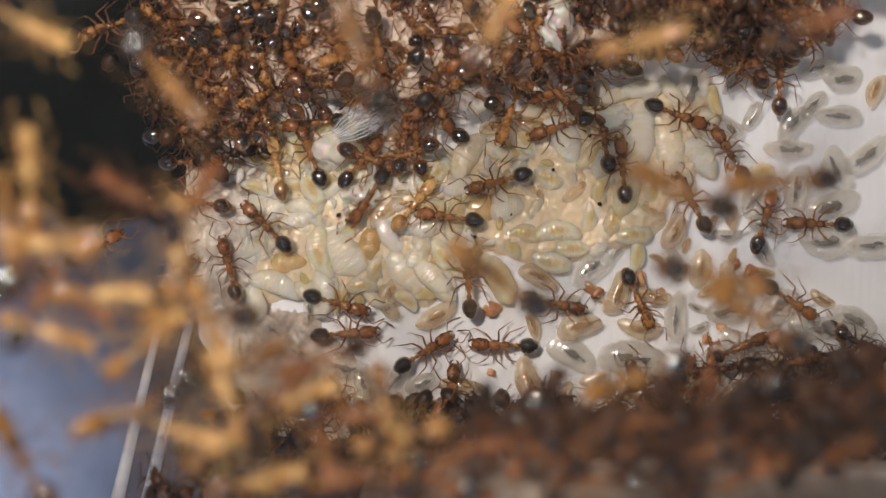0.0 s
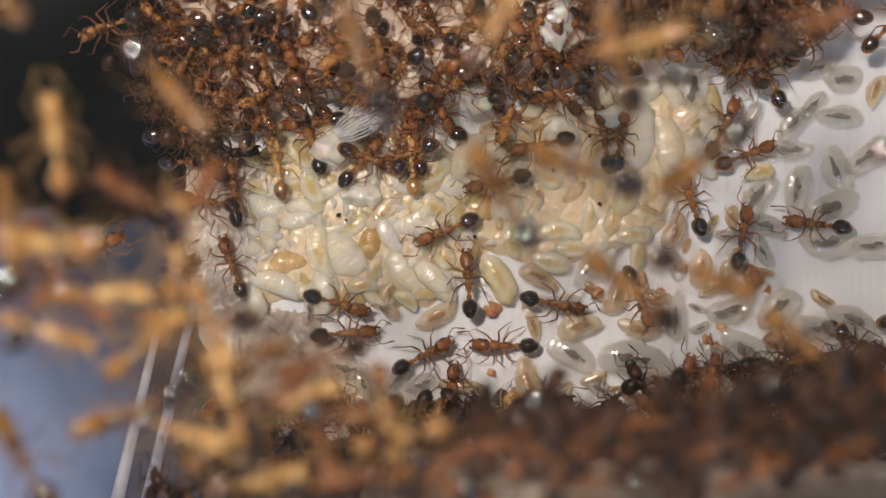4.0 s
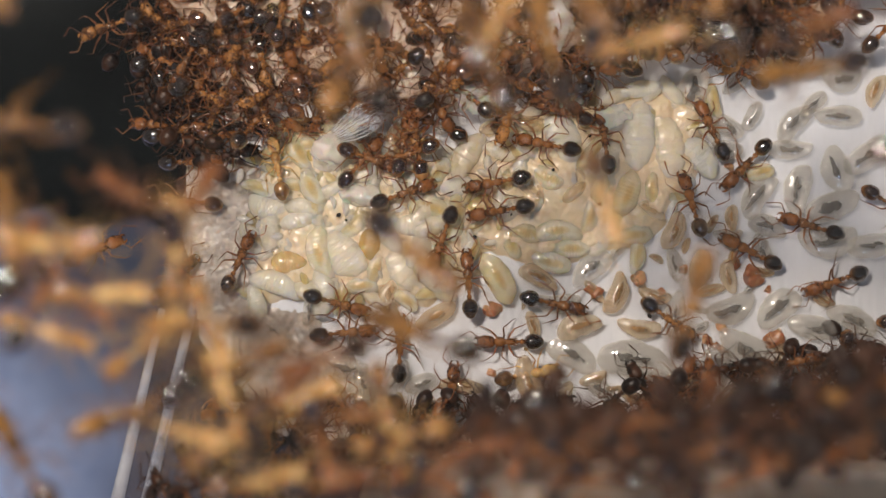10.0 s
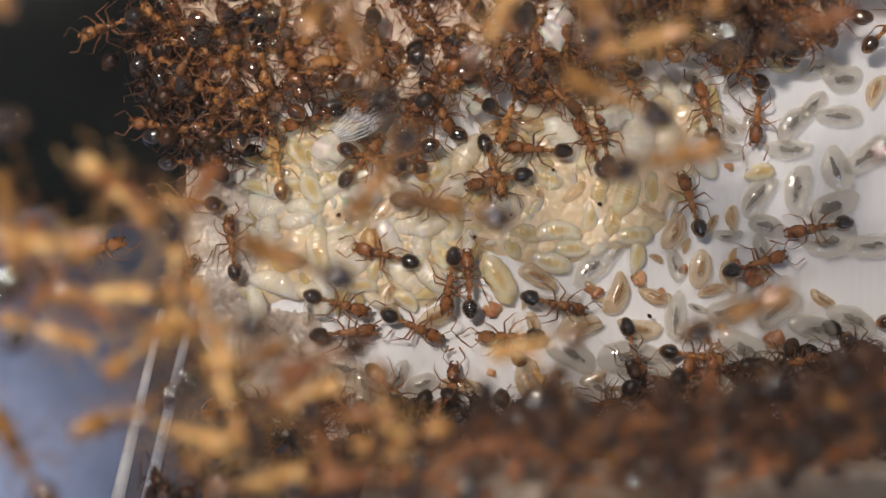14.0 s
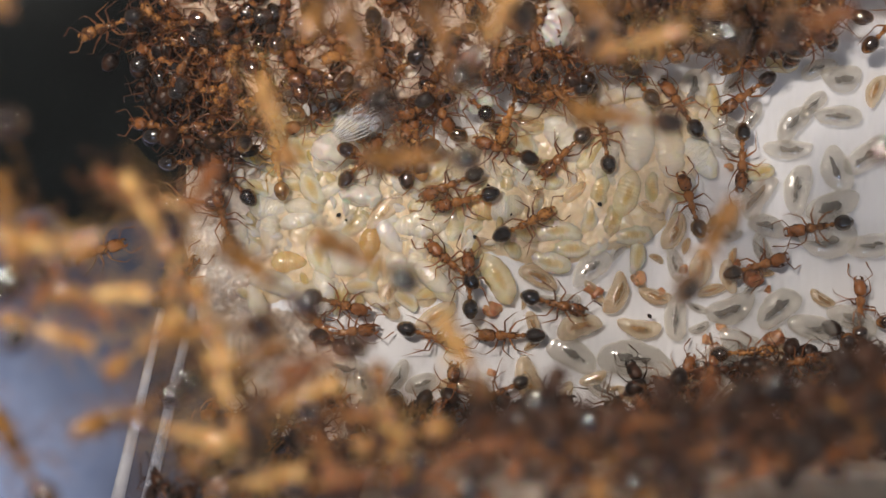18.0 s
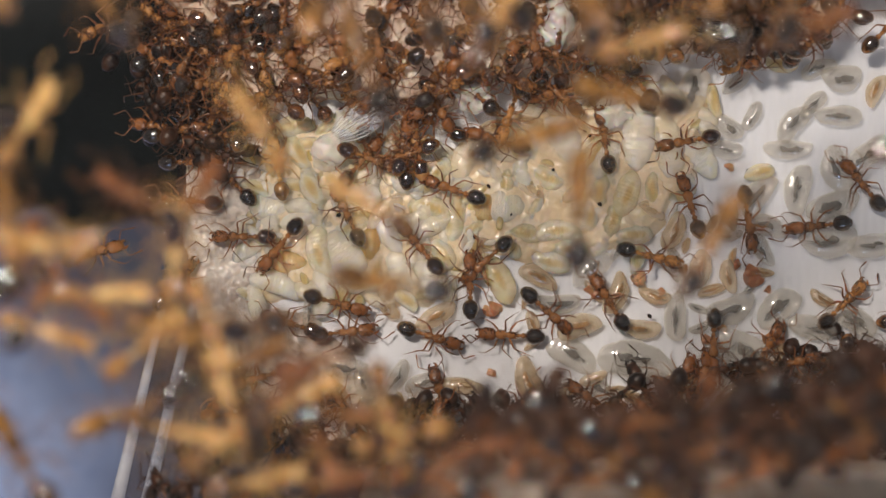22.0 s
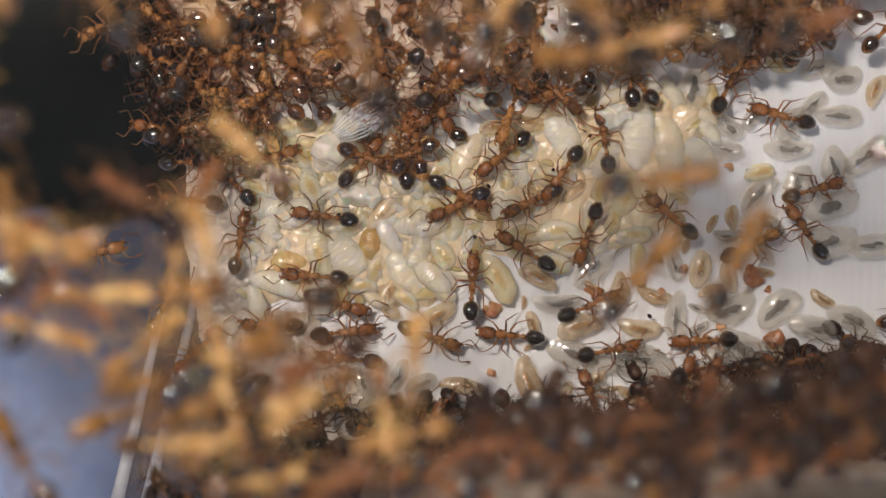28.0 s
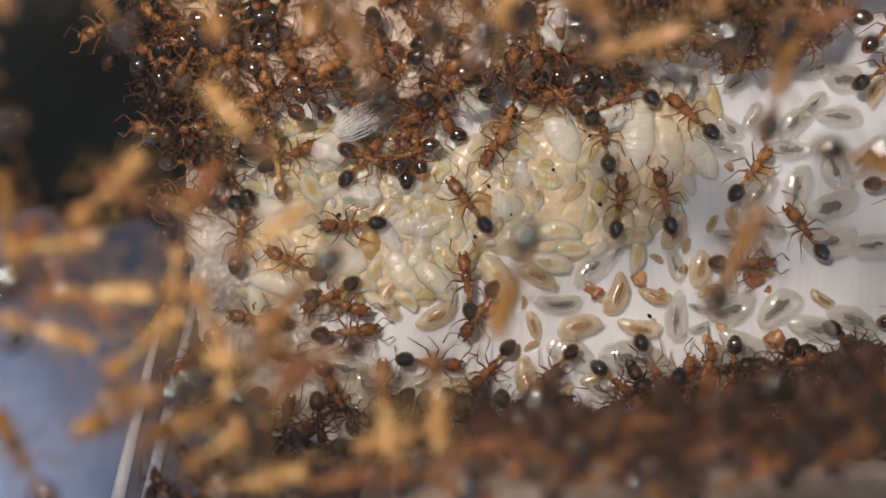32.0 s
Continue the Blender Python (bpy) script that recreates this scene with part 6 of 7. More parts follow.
    march(walkers[47], [(0, 2.78, 9.03, 0.77, -74), (13, 2.78, 8.41, 0.63, -74), (14.5, 2.97, 1.92, 0.75, -69), (16.5, 3.56, -0.2, 0.75, -45), (17, 3.79, 0.28, 0.75, -6), (17.5, 4.24, 0.74, 0.75, 17), (18, 4.79, 1.5, 0.75, 25), (18.5, 5.33, 1.31, 0.75, 4), (19, 5.3, 1.17, 0.75, -2), (19.5, 6.05, 1.15, 0.75, 4), (20, 6.96, 1.36, 0.75, 14), (20.5, 7.78, 1.43, 0.75, 20), (21, 8.57, 0.99, 0.75, 3), (21.5, 10.01, 0.31, 0.75, -6), (22, 11.82, -0.46, 0.63, -15), (22.5, 13.48, -0.7, 0.5, -13), (23, 13.9, -0.93, 0.45, -9), (24, 15.02, -0.55, 0.4, 15), (25, 15.39, 0.08, 0.41, 16), (25.5, 15.93, 1, 0.4, 20), (27.5, 17.64, 0.62, 0.25, 22), (29, 17.19, 0.07, 0.26, 40), (30.5, 16.78, 2.42, 0.32, 58), (31, 16.65, 3.52, 0.28, 80), (31.5, 17.31, 4.32, 0.25, 56), (32, 17.41, 4.47, 0.25, 53)])
    march(walkers[48], [(0, 6.33, 10.31, 1.06, 157), (15, 6.33, 10.31, 1.06, 157), (16.5, 7.64, 8, 0.54, 176), (17, 7.55, 7.4, 0.49, 188), (17.5, 7.26, 6.09, 0.57, 197), (18, 6.56, 5.14, 0.73, 225), (18.5, 5.34, 4.49, 0.75, 207), (19, 4.65, 3.94, 0.75, 201), (19.5, 4.2, 3.95, 0.75, 183), (20, 3.89, 3.5, 0.75, 198), (20.5, 3.98, 2.19, 0.75, 229), (21, 3.45, 0.91, 0.75, 236), (21.5, 3.04, -0.24, 0.75, 243), (22, 2.18, -0.85, 0.75, 223), (22.5, 1.45, -1.83, 0.75, 222), (23, 0.04, -1.95, 0.75, 191), (23.5, -0.49, -1.4, 0.75, 162), (24, -0.66, -1.68, 0.75, 164), (24.5, -1.96, -1.82, 0.75, 169), (25, -2.89, -1.67, 0.75, 169), (25.5, -4.46, -1.18, 0.75, 162), (27.5, -6.14, -1.31, 0.75, 169), (28, -7.46, -1.48, 0.71, 176), (28.5, -7.95, -1.21, 0.72, 165), (29.5, -8.39, -0.95, 0.72, 163), (30, -8.9, -1.13, 0.68, 169), (31, -9.09, -1.66, 0.61, 186), (31.5, -9.04, -1.15, 0.67, 164), (32, -8.46, -0.66, 0.74, 154)])
    march(walkers[49], [(0, 21.71, -8.47, 0.25, -159), (16, 21.71, -7.71, 0.25, -153), (17, 23.36, -6.01, 0.25, -112), (17.17, 23.39, -5.64, 0.25, -166), (17.33, 23.41, -5.27, 0.25, -221), (17.5, 23.44, -4.9, 0.25, -275), (18, 23.35, -3.16, 0.25, -270), (18.5, 24.06, -1.5, 0.25, -288), (19, 25.16, -0.69, 0.25, -313), (20, 28.26, 0.82, 0.25, -326), (32, 28.26, 0.82, 0.25, -326)])
    march(walkers[50], [(0, -3.84, -9.3, 0.25, 146), (16.5, -3.84, -9.3, 0.25, 146), (17.5, -4.15, -7.31, 0.25, 143), (18, -6.84, -4.28, 0.3, 131), (18.5, -8.09, -4.39, 0.25, 150), (19, -8.71, -4.51, 0.25, 167), (21, -8.82, -4.36, 0.25, 166), (23, -8.83, -3.9, 0.29, 159), (25.5, -8.78, -4.38, 0.25, 164), (27.5, -9.39, -4.32, 0.25, 167), (28, -9.93, -4.26, 0.25, 179), (29.5, -10.56, -3.88, 0.25, 173), (32, -10.56, -3.88, 0.25, 173)])
    march(walkers[51], [(0, 18.65, -11.36, 0.25, 0), (20, 18.65, -11.36, 0.25, 0), (21.5, 18, -6.11, 0.25, 63), (22, 18.22, -5.41, 0.25, 61), (22.5, 18.15, -2.84, 0.25, 94), (23, 17.61, -2.53, 0.25, 108), (23.5, 18.2, -3.09, 0.25, 66), (24, 18.23, -3.31, 0.25, 23), (24.5, 18.61, -4.4, 0.25, -41), (25, 18.79, -4.43, 0.25, -48), (25.5, 18.63, -5.88, 0.25, -63), (27.5, 20.47, -8.86, 0.25, -45), (32, 20.47, -8.86, 0.25, -45)])
    march(walkers[52], [(0, 29.93, 1.69, 0.25, 166), (20.5, 29.93, 1.69, 0.25, 166), (21.5, 26.02, 1.49, 0.25, 172), (22, 23.31, 3.84, 0.25, 130), (22.5, 22.56, 4.26, 0.25, 123), (23, 21.8, 5.2, 0.25, 119), (23.5, 19.73, 4.33, 0.25, 151), (24, 19.51, 4.89, 0.25, 164), (24.5, 18.65, 5.92, 0.25, 144), (25, 16.54, 7.43, 0.42, 133), (25.5, 15.29, 7.52, 0.44, 156), (26.5, 15.39, 7.66, 0.47, 116), (27.5, 15.49, 7.81, 0.5, 75), (28, 16.04, 9.46, 0.87, 64), (28.5, 16.94, 10.02, 0.99, 39), (29.5, 17.49, 9.35, 0.84, 6), (30, 18.9, 9.33, 0.84, -22), (30.5, 19.85, 9.27, 0.82, -18), (31, 22.12, 8.24, 0.6, -2), (31.5, 22.66, 9.11, 0.79, 31), (32, 24.58, 10.08, 1.01, 32)])
    march(walkers[53], [(0, 14.63, -10.33, 0.25, 164), (19, 14.63, -10.33, 0.25, 164), (20.5, 12.89, -6.89, 0.25, 144), (21, 10.45, -4.36, 0.25, 138), (21.5, 9.73, -3.45, 0.37, 137), (22, 9.11, -2.69, 0.53, 122), (22.5, 8.06, -1.88, 0.68, 131), (23, 6.57, -1.38, 0.75, 149), (23.5, 5.42, -0.84, 0.75, 146), (24, 4.98, -0.38, 0.75, 141), (25, 4.74, -0.28, 0.75, 139), (27.5, 4.53, -0.27, 0.75, 142), (28, 4.35, 0.06, 0.75, 148), (28.5, 4.34, -0.14, 0.75, 155), (29.5, 4.2, -0.52, 0.75, 163), (30, 4.26, -0.48, 0.75, 150), (30.5, 4.08, 0.14, 0.75, 138), (31, 3.59, 0.61, 0.75, 143), (31.5, 2.73, 0.93, 0.75, 128), (32, 1.31, 2.66, 0.75, 128)])
    march(walkers[54], [(0, 0.55, -11.44, 0.25, 117), (17.5, 0.55, -11.44, 0.25, 117), (18.5, -0.46, -8.07, 0.25, 117), (19, -3.26, -6.52, 0.25, 159), (19.5, -4.52, -6.77, 0.25, 186), (20, -5.65, -6.65, 0.25, 187), (20.5, -7.71, -6.99, 0.25, 186), (21.5, -10.24, -7.26, 0.25, 197), (32, -11.94, -8.59, 0.25, 196)])
    march(walkers[55], [(0, 5.84, -10.33, 0.25, 6), (32, 5.84, -10.27, 0.25, 8)])
    march(walkers[56], [(0, 9.57, -11.16, 0.25, 172), (20, 9.57, -10.84, 0.25, 172), (21, 7.89, -7.88, 0.25, 147), (22, 8.2, -8.33, 0.25, 146), (23, 8.4, -8.04, 0.25, 137), (25, 8.6, -7.81, 0.25, 133), (25.5, 8.44, -8.04, 0.25, 144), (27.5, 8.26, -8.18, 0.25, 113), (28.5, 8.24, -7.96, 0.25, 109), (29, 6.7, -7.42, 0.25, 129), (29.5, 5.86, -6.02, 0.25, 115), (30, 5.41, -5.29, 0.25, 118), (30.5, 5.99, -4.18, 0.39, 88), (31, 6.77, -2.71, 0.62, 62), (31.5, 9.02, -0.29, 0.75, 47), (32, 9.81, 2.69, 0.75, 83)])
    march(walkers[57], [(0, 7.68, 12.42, 1.53, -121), (23.5, 7.68, 12.42, 1.53, -121), (25, 6.67, 7.11, 0.52, -109), (25.5, 6.55, 5.07, 0.74, -100), (27.5, 8.72, 0.21, 0.75, -68), (28, 7.96, 0.55, 0.75, -109), (28.5, 8.14, 0.62, 0.75, -118), (29, 8.08, 0.51, 0.75, -137), (29.5, 7.18, -1.34, 0.75, -120), (30, 7.74, -2.3, 0.64, -81), (30.5, 8.07, -3.39, 0.46, -64), (31, 7.54, -5.59, 0.25, -112), (31.5, 6.96, -6.94, 0.25, -123), (32, 6.03, -6.94, 0.25, -135)])
    march(walkers[58], [(0, 20.65, -7.47, 0.25, -24), (32, 20.65, -7.47, 0.25, -24)])
    march(walkers[59], [(0, 20.32, -9.07, 0.25, 164), (27.5, 20.32, -9.07, 0.25, 164), (28.5, 17.04, -4.24, 0.25, 146), (29, 16.25, -4.28, 0.25, 186), (29.5, 15.46, -4.31, 0.25, 225), (30, 16.27, -5.85, 0.25, 249), (30.5, 16.03, -6.42, 0.25, 254), (31, 16.06, -6.62, 0.25, 260), (32, 16.15, -7.03, 0.25, 263)])
    march(walkers[60], [(0, 29.91, 8.22, 0.59, -180), (26, 29.91, 8.22, 0.59, -180), (27.5, 19.09, 7.29, 0.39, -177), (28, 18.67, 7.52, 0.44, -195), (28.5, 18.84, 7.6, 0.45, -213), (29, 18.95, 7.48, 0.43, -213), (29.5, 17.28, 7.78, 0.49, -204), (30, 16.19, 7.59, 0.45, -202), (30.5, 14.84, 7.63, 0.46, -200), (31, 14.04, 6.66, 0.25, -157), (31.5, 13.54, 6.87, 0.29, -192), (32, 13.72, 7.6, 0.45, -220)])
    march(walkers[61], [(0, 31.52, 3.83, 0.25, -180), (23.5, 31.52, 3.83, 0.25, -180), (24, 26.77, 3.73, 0.25, -176), (24.5, 23.17, 3.51, 0.25, -171), (25, 22.5, 3.93, 0.25, -188), (25.5, 22.18, 4.68, 0.25, -215), (26.5, 19.97, 4.06, 0.25, -236), (27, 19.84, 3.41, 0.25, -295), (27.5, 19.7, 2.76, 0.25, -354), (28, 21.08, 3.41, 0.25, -344), (28.5, 22.93, 3.16, 0.25, -358), (29, 23.9, 3.59, 0.25, -349), (29.5, 25.39, 3.77, 0.25, -356), (32, 25.71, 3.77, 0.25, -356)])
    march(walkers[62], [(0, -19.31, 0.19, 0.25, 30), (29.5, -19.31, -0.21, 0.25, 16), (30.25, -17.38, 0.1, 0.3, 83), (31, -15.44, 0.41, 0.34, 149), (31.5, -15.1, 0.74, 0.38, 133), (32, -15.04, 1.09, 0.39, 106)])
    march(walkers[63], [(0, -14.96, -1.52, 0.25, 45), (27, -14.84, -1.95, 0.25, 56), (28.5, -15.69, -3.34, 0.25, 65), (32, -15.75, -3.53, 0.25, 50)])
    march(walkers[64], [(0, -3.84, -10.96, 0.25, 162), (29, -3.84, -10.33, 0.25, 162), (30, -5.74, -7.88, 0.25, 146), (30.5, -6.05, -7.5, 0.25, 175), (31, -6.36, -7.54, 0.25, 186), (31.5, -7.08, -7.17, 0.25, 168), (32, -8.28, -6.16, 0.25, 162)])
    march(walkers[65], [(0, -2.07, -11.84, 0.25, 53), (30, -2.19, -11.32, 0.25, 51), (31, -2.34, -8.44, 0.25, 56), (31.5, -2.8, -8.5, 0.25, 69), (32, -3.31, -7.82, 0.25, 93)])
    march(walkers[66], [(0, -14.12, 6.83, 0.28, -34), (26, -12.87, 6.52, 0.25, -34), (27.5, -10.42, 5.19, 0.5, 17), (28, -9.42, 5.07, 0.57, 22), (28.5, -8.74, 5.5, 0.55, 5), (29, -8.56, 4.75, 0.65, 0), (29.5, -7.6, 4.77, 0.69, -5), (30.5, -7.62, 4.65, 0.71, -10), (31.5, -7.64, 4.71, 0.7, 2), (32, -8.36, 5.3, 0.6, 25)])
    march(walkers[67], [(0, -7.49, 6.99, 0.44, -174), (19, -7.51, 7.23, 0.45, -148), (19.25, -7.61, 6.46, 0.52, -113), (19.5, -7.7, 5.68, 0.58, -77), (20, -7.59, 4.54, 0.72, -105), (20.5, -7.41, 3.47, 0.75, -96), (21, -7.46, 2.16, 0.75, -114), (21.5, -8.29, 1.77, 0.75, -128), (22, -9.25, -0.06, 0.74, -128), (22.5, -10.07, -0.69, 0.65, -137), (23, -10.73, -0.63, 0.62, -153), (23.5, -11.55, -1.7, 0.46, -140), (24, -12.38, -3.25, 0.25, -144), (25.5, -13.76, -5.7, 0.25, -135), (32, -14.08, -6.01, 0.25, -135)])
    march(walkers[68], [(0, 1.8, -0.91, 24.36, 145), (1.5, 1.83, -0.87, 24.36, 145), (2, 2.07, 0.3, 24.35, 131), (2.5, 1.93, 1.2, 24.35, 120), (3, 2.03, 1.77, 24.35, 113), (3.5, 2.2, 2.33, 24.34, 114), (5.5, -0.31, 1.78, 24.49, 152), (6, -1.75, 2.28, 24.57, 151), (6.5, -2.2, 2.36, 24.6, 159), (7, -2.86, 3.38, 24.64, 141), (7.5, -2.69, 6.29, 24.63, 85), (8, -0.97, 6.65, 24.53, 88), (8.5, -1.57, 7.06, 24.56, 102), (9, -2.33, 7.69, 24.61, 106), (9.33, -2.73, 7.4, 24.63, 153), (9.67, -3.14, 7.11, 24.66, 199), (10, -3.54, 6.82, 24.68, 246), (11, -4.38, 9.62, 24.73, 248), (32, -4.38, 9.62, 24.73, 248)], True)
    march(walkers[69], [(0, 6.97, -4.98, 24.05, -160), (0.5, 7.91, -5.09, 24, -180), (1, 8.15, -4.5, 23.98, -215), (2, 8.38, -4.18, 23.97, -225), (2.5, 7.67, -1.93, 24.01, -231), (3, 6.23, -0.74, 24.1, -217), (3.5, 6.52, -1.34, 24.08, -217), (5.5, 7.14, -1.37, 24.04, -237), (6, 7.38, -1.74, 24.03, -249), (6.5, 8.41, -1.96, 23.97, -282), (7, 8.93, -1.8, 23.93, -279), (8, 9.08, -2.01, 23.93, -277), (9, 9.49, -1.93, 23.9, -285), (10, 9.56, -1.8, 23.9, -286), (10.5, 9.79, -2.07, 23.88, -301), (11, 10.48, -2.25, 23.84, -324), (11.5, 10.79, -2.04, 23.82, -328), (12, 10.53, -2.43, 23.84, -318), (13, 10.66, -2.52, 23.83, -338), (13.5, 11.93, -2.23, 23.75, -343), (14, 11.49, -2.35, 23.78, -337), (14.5, 10.14, -2.09, 23.86, -336), (16.5, 10.48, 0.12, 23.84, -308), (17, 10.21, 0.21, 23.86, -299), (18.5, 10.25, 0.25, 23.86, -298), (19, 10.25, 0.43, 23.86, -297), (23, 10.42, 0.47, 23.84, -300), (25.5, 10.46, -0.03, 23.84, -299), (27.5, 6.69, -1.37, 24.07, -313), (28, 7.63, -0.86, 24.01, -312), (28.5, 8.09, -0.65, 23.98, -315), (29, 8.49, -0.31, 23.96, -310), (29.5, 8.87, 0.47, 23.94, -312), (30, 9.39, 1.61, 23.91, -308), (30.5, 10.12, 3.03, 23.86, -303), (31, 11.3, 4.13, 23.79, -315), (31.5, 12.55, 5.91, 23.72, -304), (32, 12.92, 6.51, 23.69, -286)], True)
    march(walkers[70], [(0, 11.72, -2.47, 23.77, 148), (1.5, 11.72, -2.22, 23.77, 149), (2, 11.29, -2, 23.79, 149), (2.5, 11.72, -2.04, 23.77, 148), (3, 12.59, -2.47, 23.71, 148), (3.5, 13.25, -3.2, 23.67, 144), (5.5, 14.91, -4.07, 23.58, 141), (7, 16.23, -6.07, 23.5, 149), (32, 16.23, -6.93, 23.5, 149)], True)
    march(walkers[71], [(0, 10.61, -1.17, 23.83, -13), (1, 10.19, -1.55, 23.86, -34), (3.5, 9.92, -1.48, 23.87, -35), (4.5, 10.57, -0.23, 23.84, 6), (5.5, 11.22, 1.02, 23.8, 46), (6, 11, 1.96, 23.81, 66), (6.5, 11.71, 3.72, 23.77, 68), (7, 12.46, 5.45, 23.72, 67), (7.5, 11.52, 6.28, 23.78, 79), (8.5, 11.15, 8.12, 23.8, 110), (9.5, 10.28, 9.82, 23.85, 110), (32, 10.28, 9.82, 23.85, 110)], True)
    march(walkers[72], [(0, 19.49, 6.29, 23.3, -180), (1.5, 17.72, 5.74, 23.41, -162), (2, 15.22, 4.42, 23.56, -149), (2.5, 11.71, 2.98, 23.77, -165), (3, 8.21, 3.42, 23.98, -169), (3.25, 7.81, 4.79, 24.01, -212), (3.5, 7.4, 6.16, 24.03, -255), (4.5, 5.89, 8.14, 24.12, -253), (5.5, 5.04, 9.83, 24.17, -253), (32, 5.04, 9.83, 24.17, -253)], True)
    march(walkers[73], [(0, 20.65, -1.44, 23.23, 169), (1.3, 19.49, -1.44, 23.3, 171), (1.65, 17.43, -1.37, 23.43, 123), (2, 15.37, -1.3, 23.55, 75), (2.5, 12.08, 0.12, 23.75, 130), (3, 9.3, 0.9, 23.91, 161), (3.5, 6.03, 2.53, 24.11, 162), (5.5, 3.91, 3.8, 24.24, 156), (6, 0.42, 6.11, 24.44, 148), (6.5, -3.73, 7.17, 24.69, 168), (7, -6.91, 5.75, 24.88, 203), (7.5, -9.05, 4.52, 25.01, 188), (8, -10.68, 2.56, 25.11, 216), (8.5, -10.68, 2.61, 25.11, 219), (9, -11.15, 2.33, 25.14, 170), (9.5, -13.76, 3.73, 25.3, 152), (10, -15.73, 4.63, 25.41, 175), (11, -17.84, 4.89, 25.54, 174), (32, -17.84, 4.89, 25.54, 174)], True)
    march(walkers[74], [(0, 12.53, 2.54, 23.72, -177), (0.5, 13.26, 2.94, 23.67, -187), (0.73, 13.9, 3.09, 23.63, -242), (0.97, 14.54, 3.23, 23.6, -298), (1.2, 15.18, 3.38, 23.56, -353), (2, 18.98, 3.87, 23.33, -357), (32, 18.98, 3.87, 23.33, -357)], True)
    march(walkers[75], [(0, 8.77, 2.37, 23.94, 157), (0.5, 9.97, 4.16, 23.87, 144), (1, 10.14, 7.25, 23.86, 75), (1.7, 10.52, 10.25, 23.84, 85), (32, 10.52, 10.25, 23.84, 85)], True)
    march(walkers[76], [(0, 20.65, 4.35, 23.23, -180), (2.6, 18.6, 4.06, 23.35, -178), (3, 15.74, 3.98, 23.53, -181), (3.5, 11.81, 3.42, 23.76, -157), (4.5, 8.53, 3.01, 23.96, -138), (5.5, 6.35, 1.33, 24.09, -119), (6.5, 4.5, 3.01, 24.2, -128), (7, 5.38, 6, 24.15, -61), (8, 5.54, 9.74, 24.14, -68), (32, 5.54, 9.74, 24.14, -68)], True)
    march(walkers[77], [(0, 9.2, 11.5, 23.92, -112), (6.5, 9.2, 11.5, 23.92, -112), (7.5, 7.96, 6.53, 23.99, -99), (8, 7.14, 2.45, 24.04, -101), (8.5, 4.63, -2.05, 24.19, -127), (9, 3.58, -4.33, 24.26, -134), (9.5, 1.87, -4.11, 24.36, -163), (10, -1.01, -3.08, 24.53, -200), (10.5, -6.26, 0.21, 24.85, -181), (11, -6.26, 0.14, 24.85, -179), (12, -6.47, -0.12, 24.86, -168), (13, -6.32, -0.18, 24.85, -165), (14, -5.71, -0.37, 24.81, -200), (14.5, -5.7, 0.38, 24.81, -222), (16.5, -5.44, -0.43, 24.8, -223), (17, -6.65, -0.69, 24.87, -223), (18, -6.66, -0.9, 24.87, -217), (19, -5.9, -0.48, 24.82, -227), (20, -7.23, -1.37, 24.9, -215), (21, -9.3, -2.22, 25.03, -191), (32, -10.73, -5.23, 25.11, -169)], True)
    march(walkers[78], [(0, -10, 6.06, 25.07, -49), (8.5, -9.46, 5.65, 25.04, -45), (9, -7.76, 5.04, 24.94, -39), (9.5, -4.44, 1.98, 24.74, -48), (10, -0.82, -0.32, 24.52, -41), (10.5, 2.74, -3.25, 24.31, -55), (11, 4.27, -4.44, 24.21, -58), (11.5, 5.04, -5.46, 24.17, -56), (12.5, 6.15, -7.25, 24.1, -55), (32, 6.98, -8.43, 24.05, -31)], True)
    march(walkers[79], [(0, -5.01, 11.71, 24.77, -68), (7, -5.01, 11.71, 24.77, -68), (8, -4.18, 3.83, 24.72, -70), (8.5, -1.14, -1.85, 24.54, -41), (9, 3.73, -0.18, 24.25, 14), (9.25, 4.24, 2.26, 24.22, 56), (9.5, 4.74, 4.71, 24.19, 99), (10, 3.97, 7.96, 24.23, 104), (11, 2.61, 10.65, 24.31, 101), (32, 2.61, 10.65, 24.31, 101)], True)
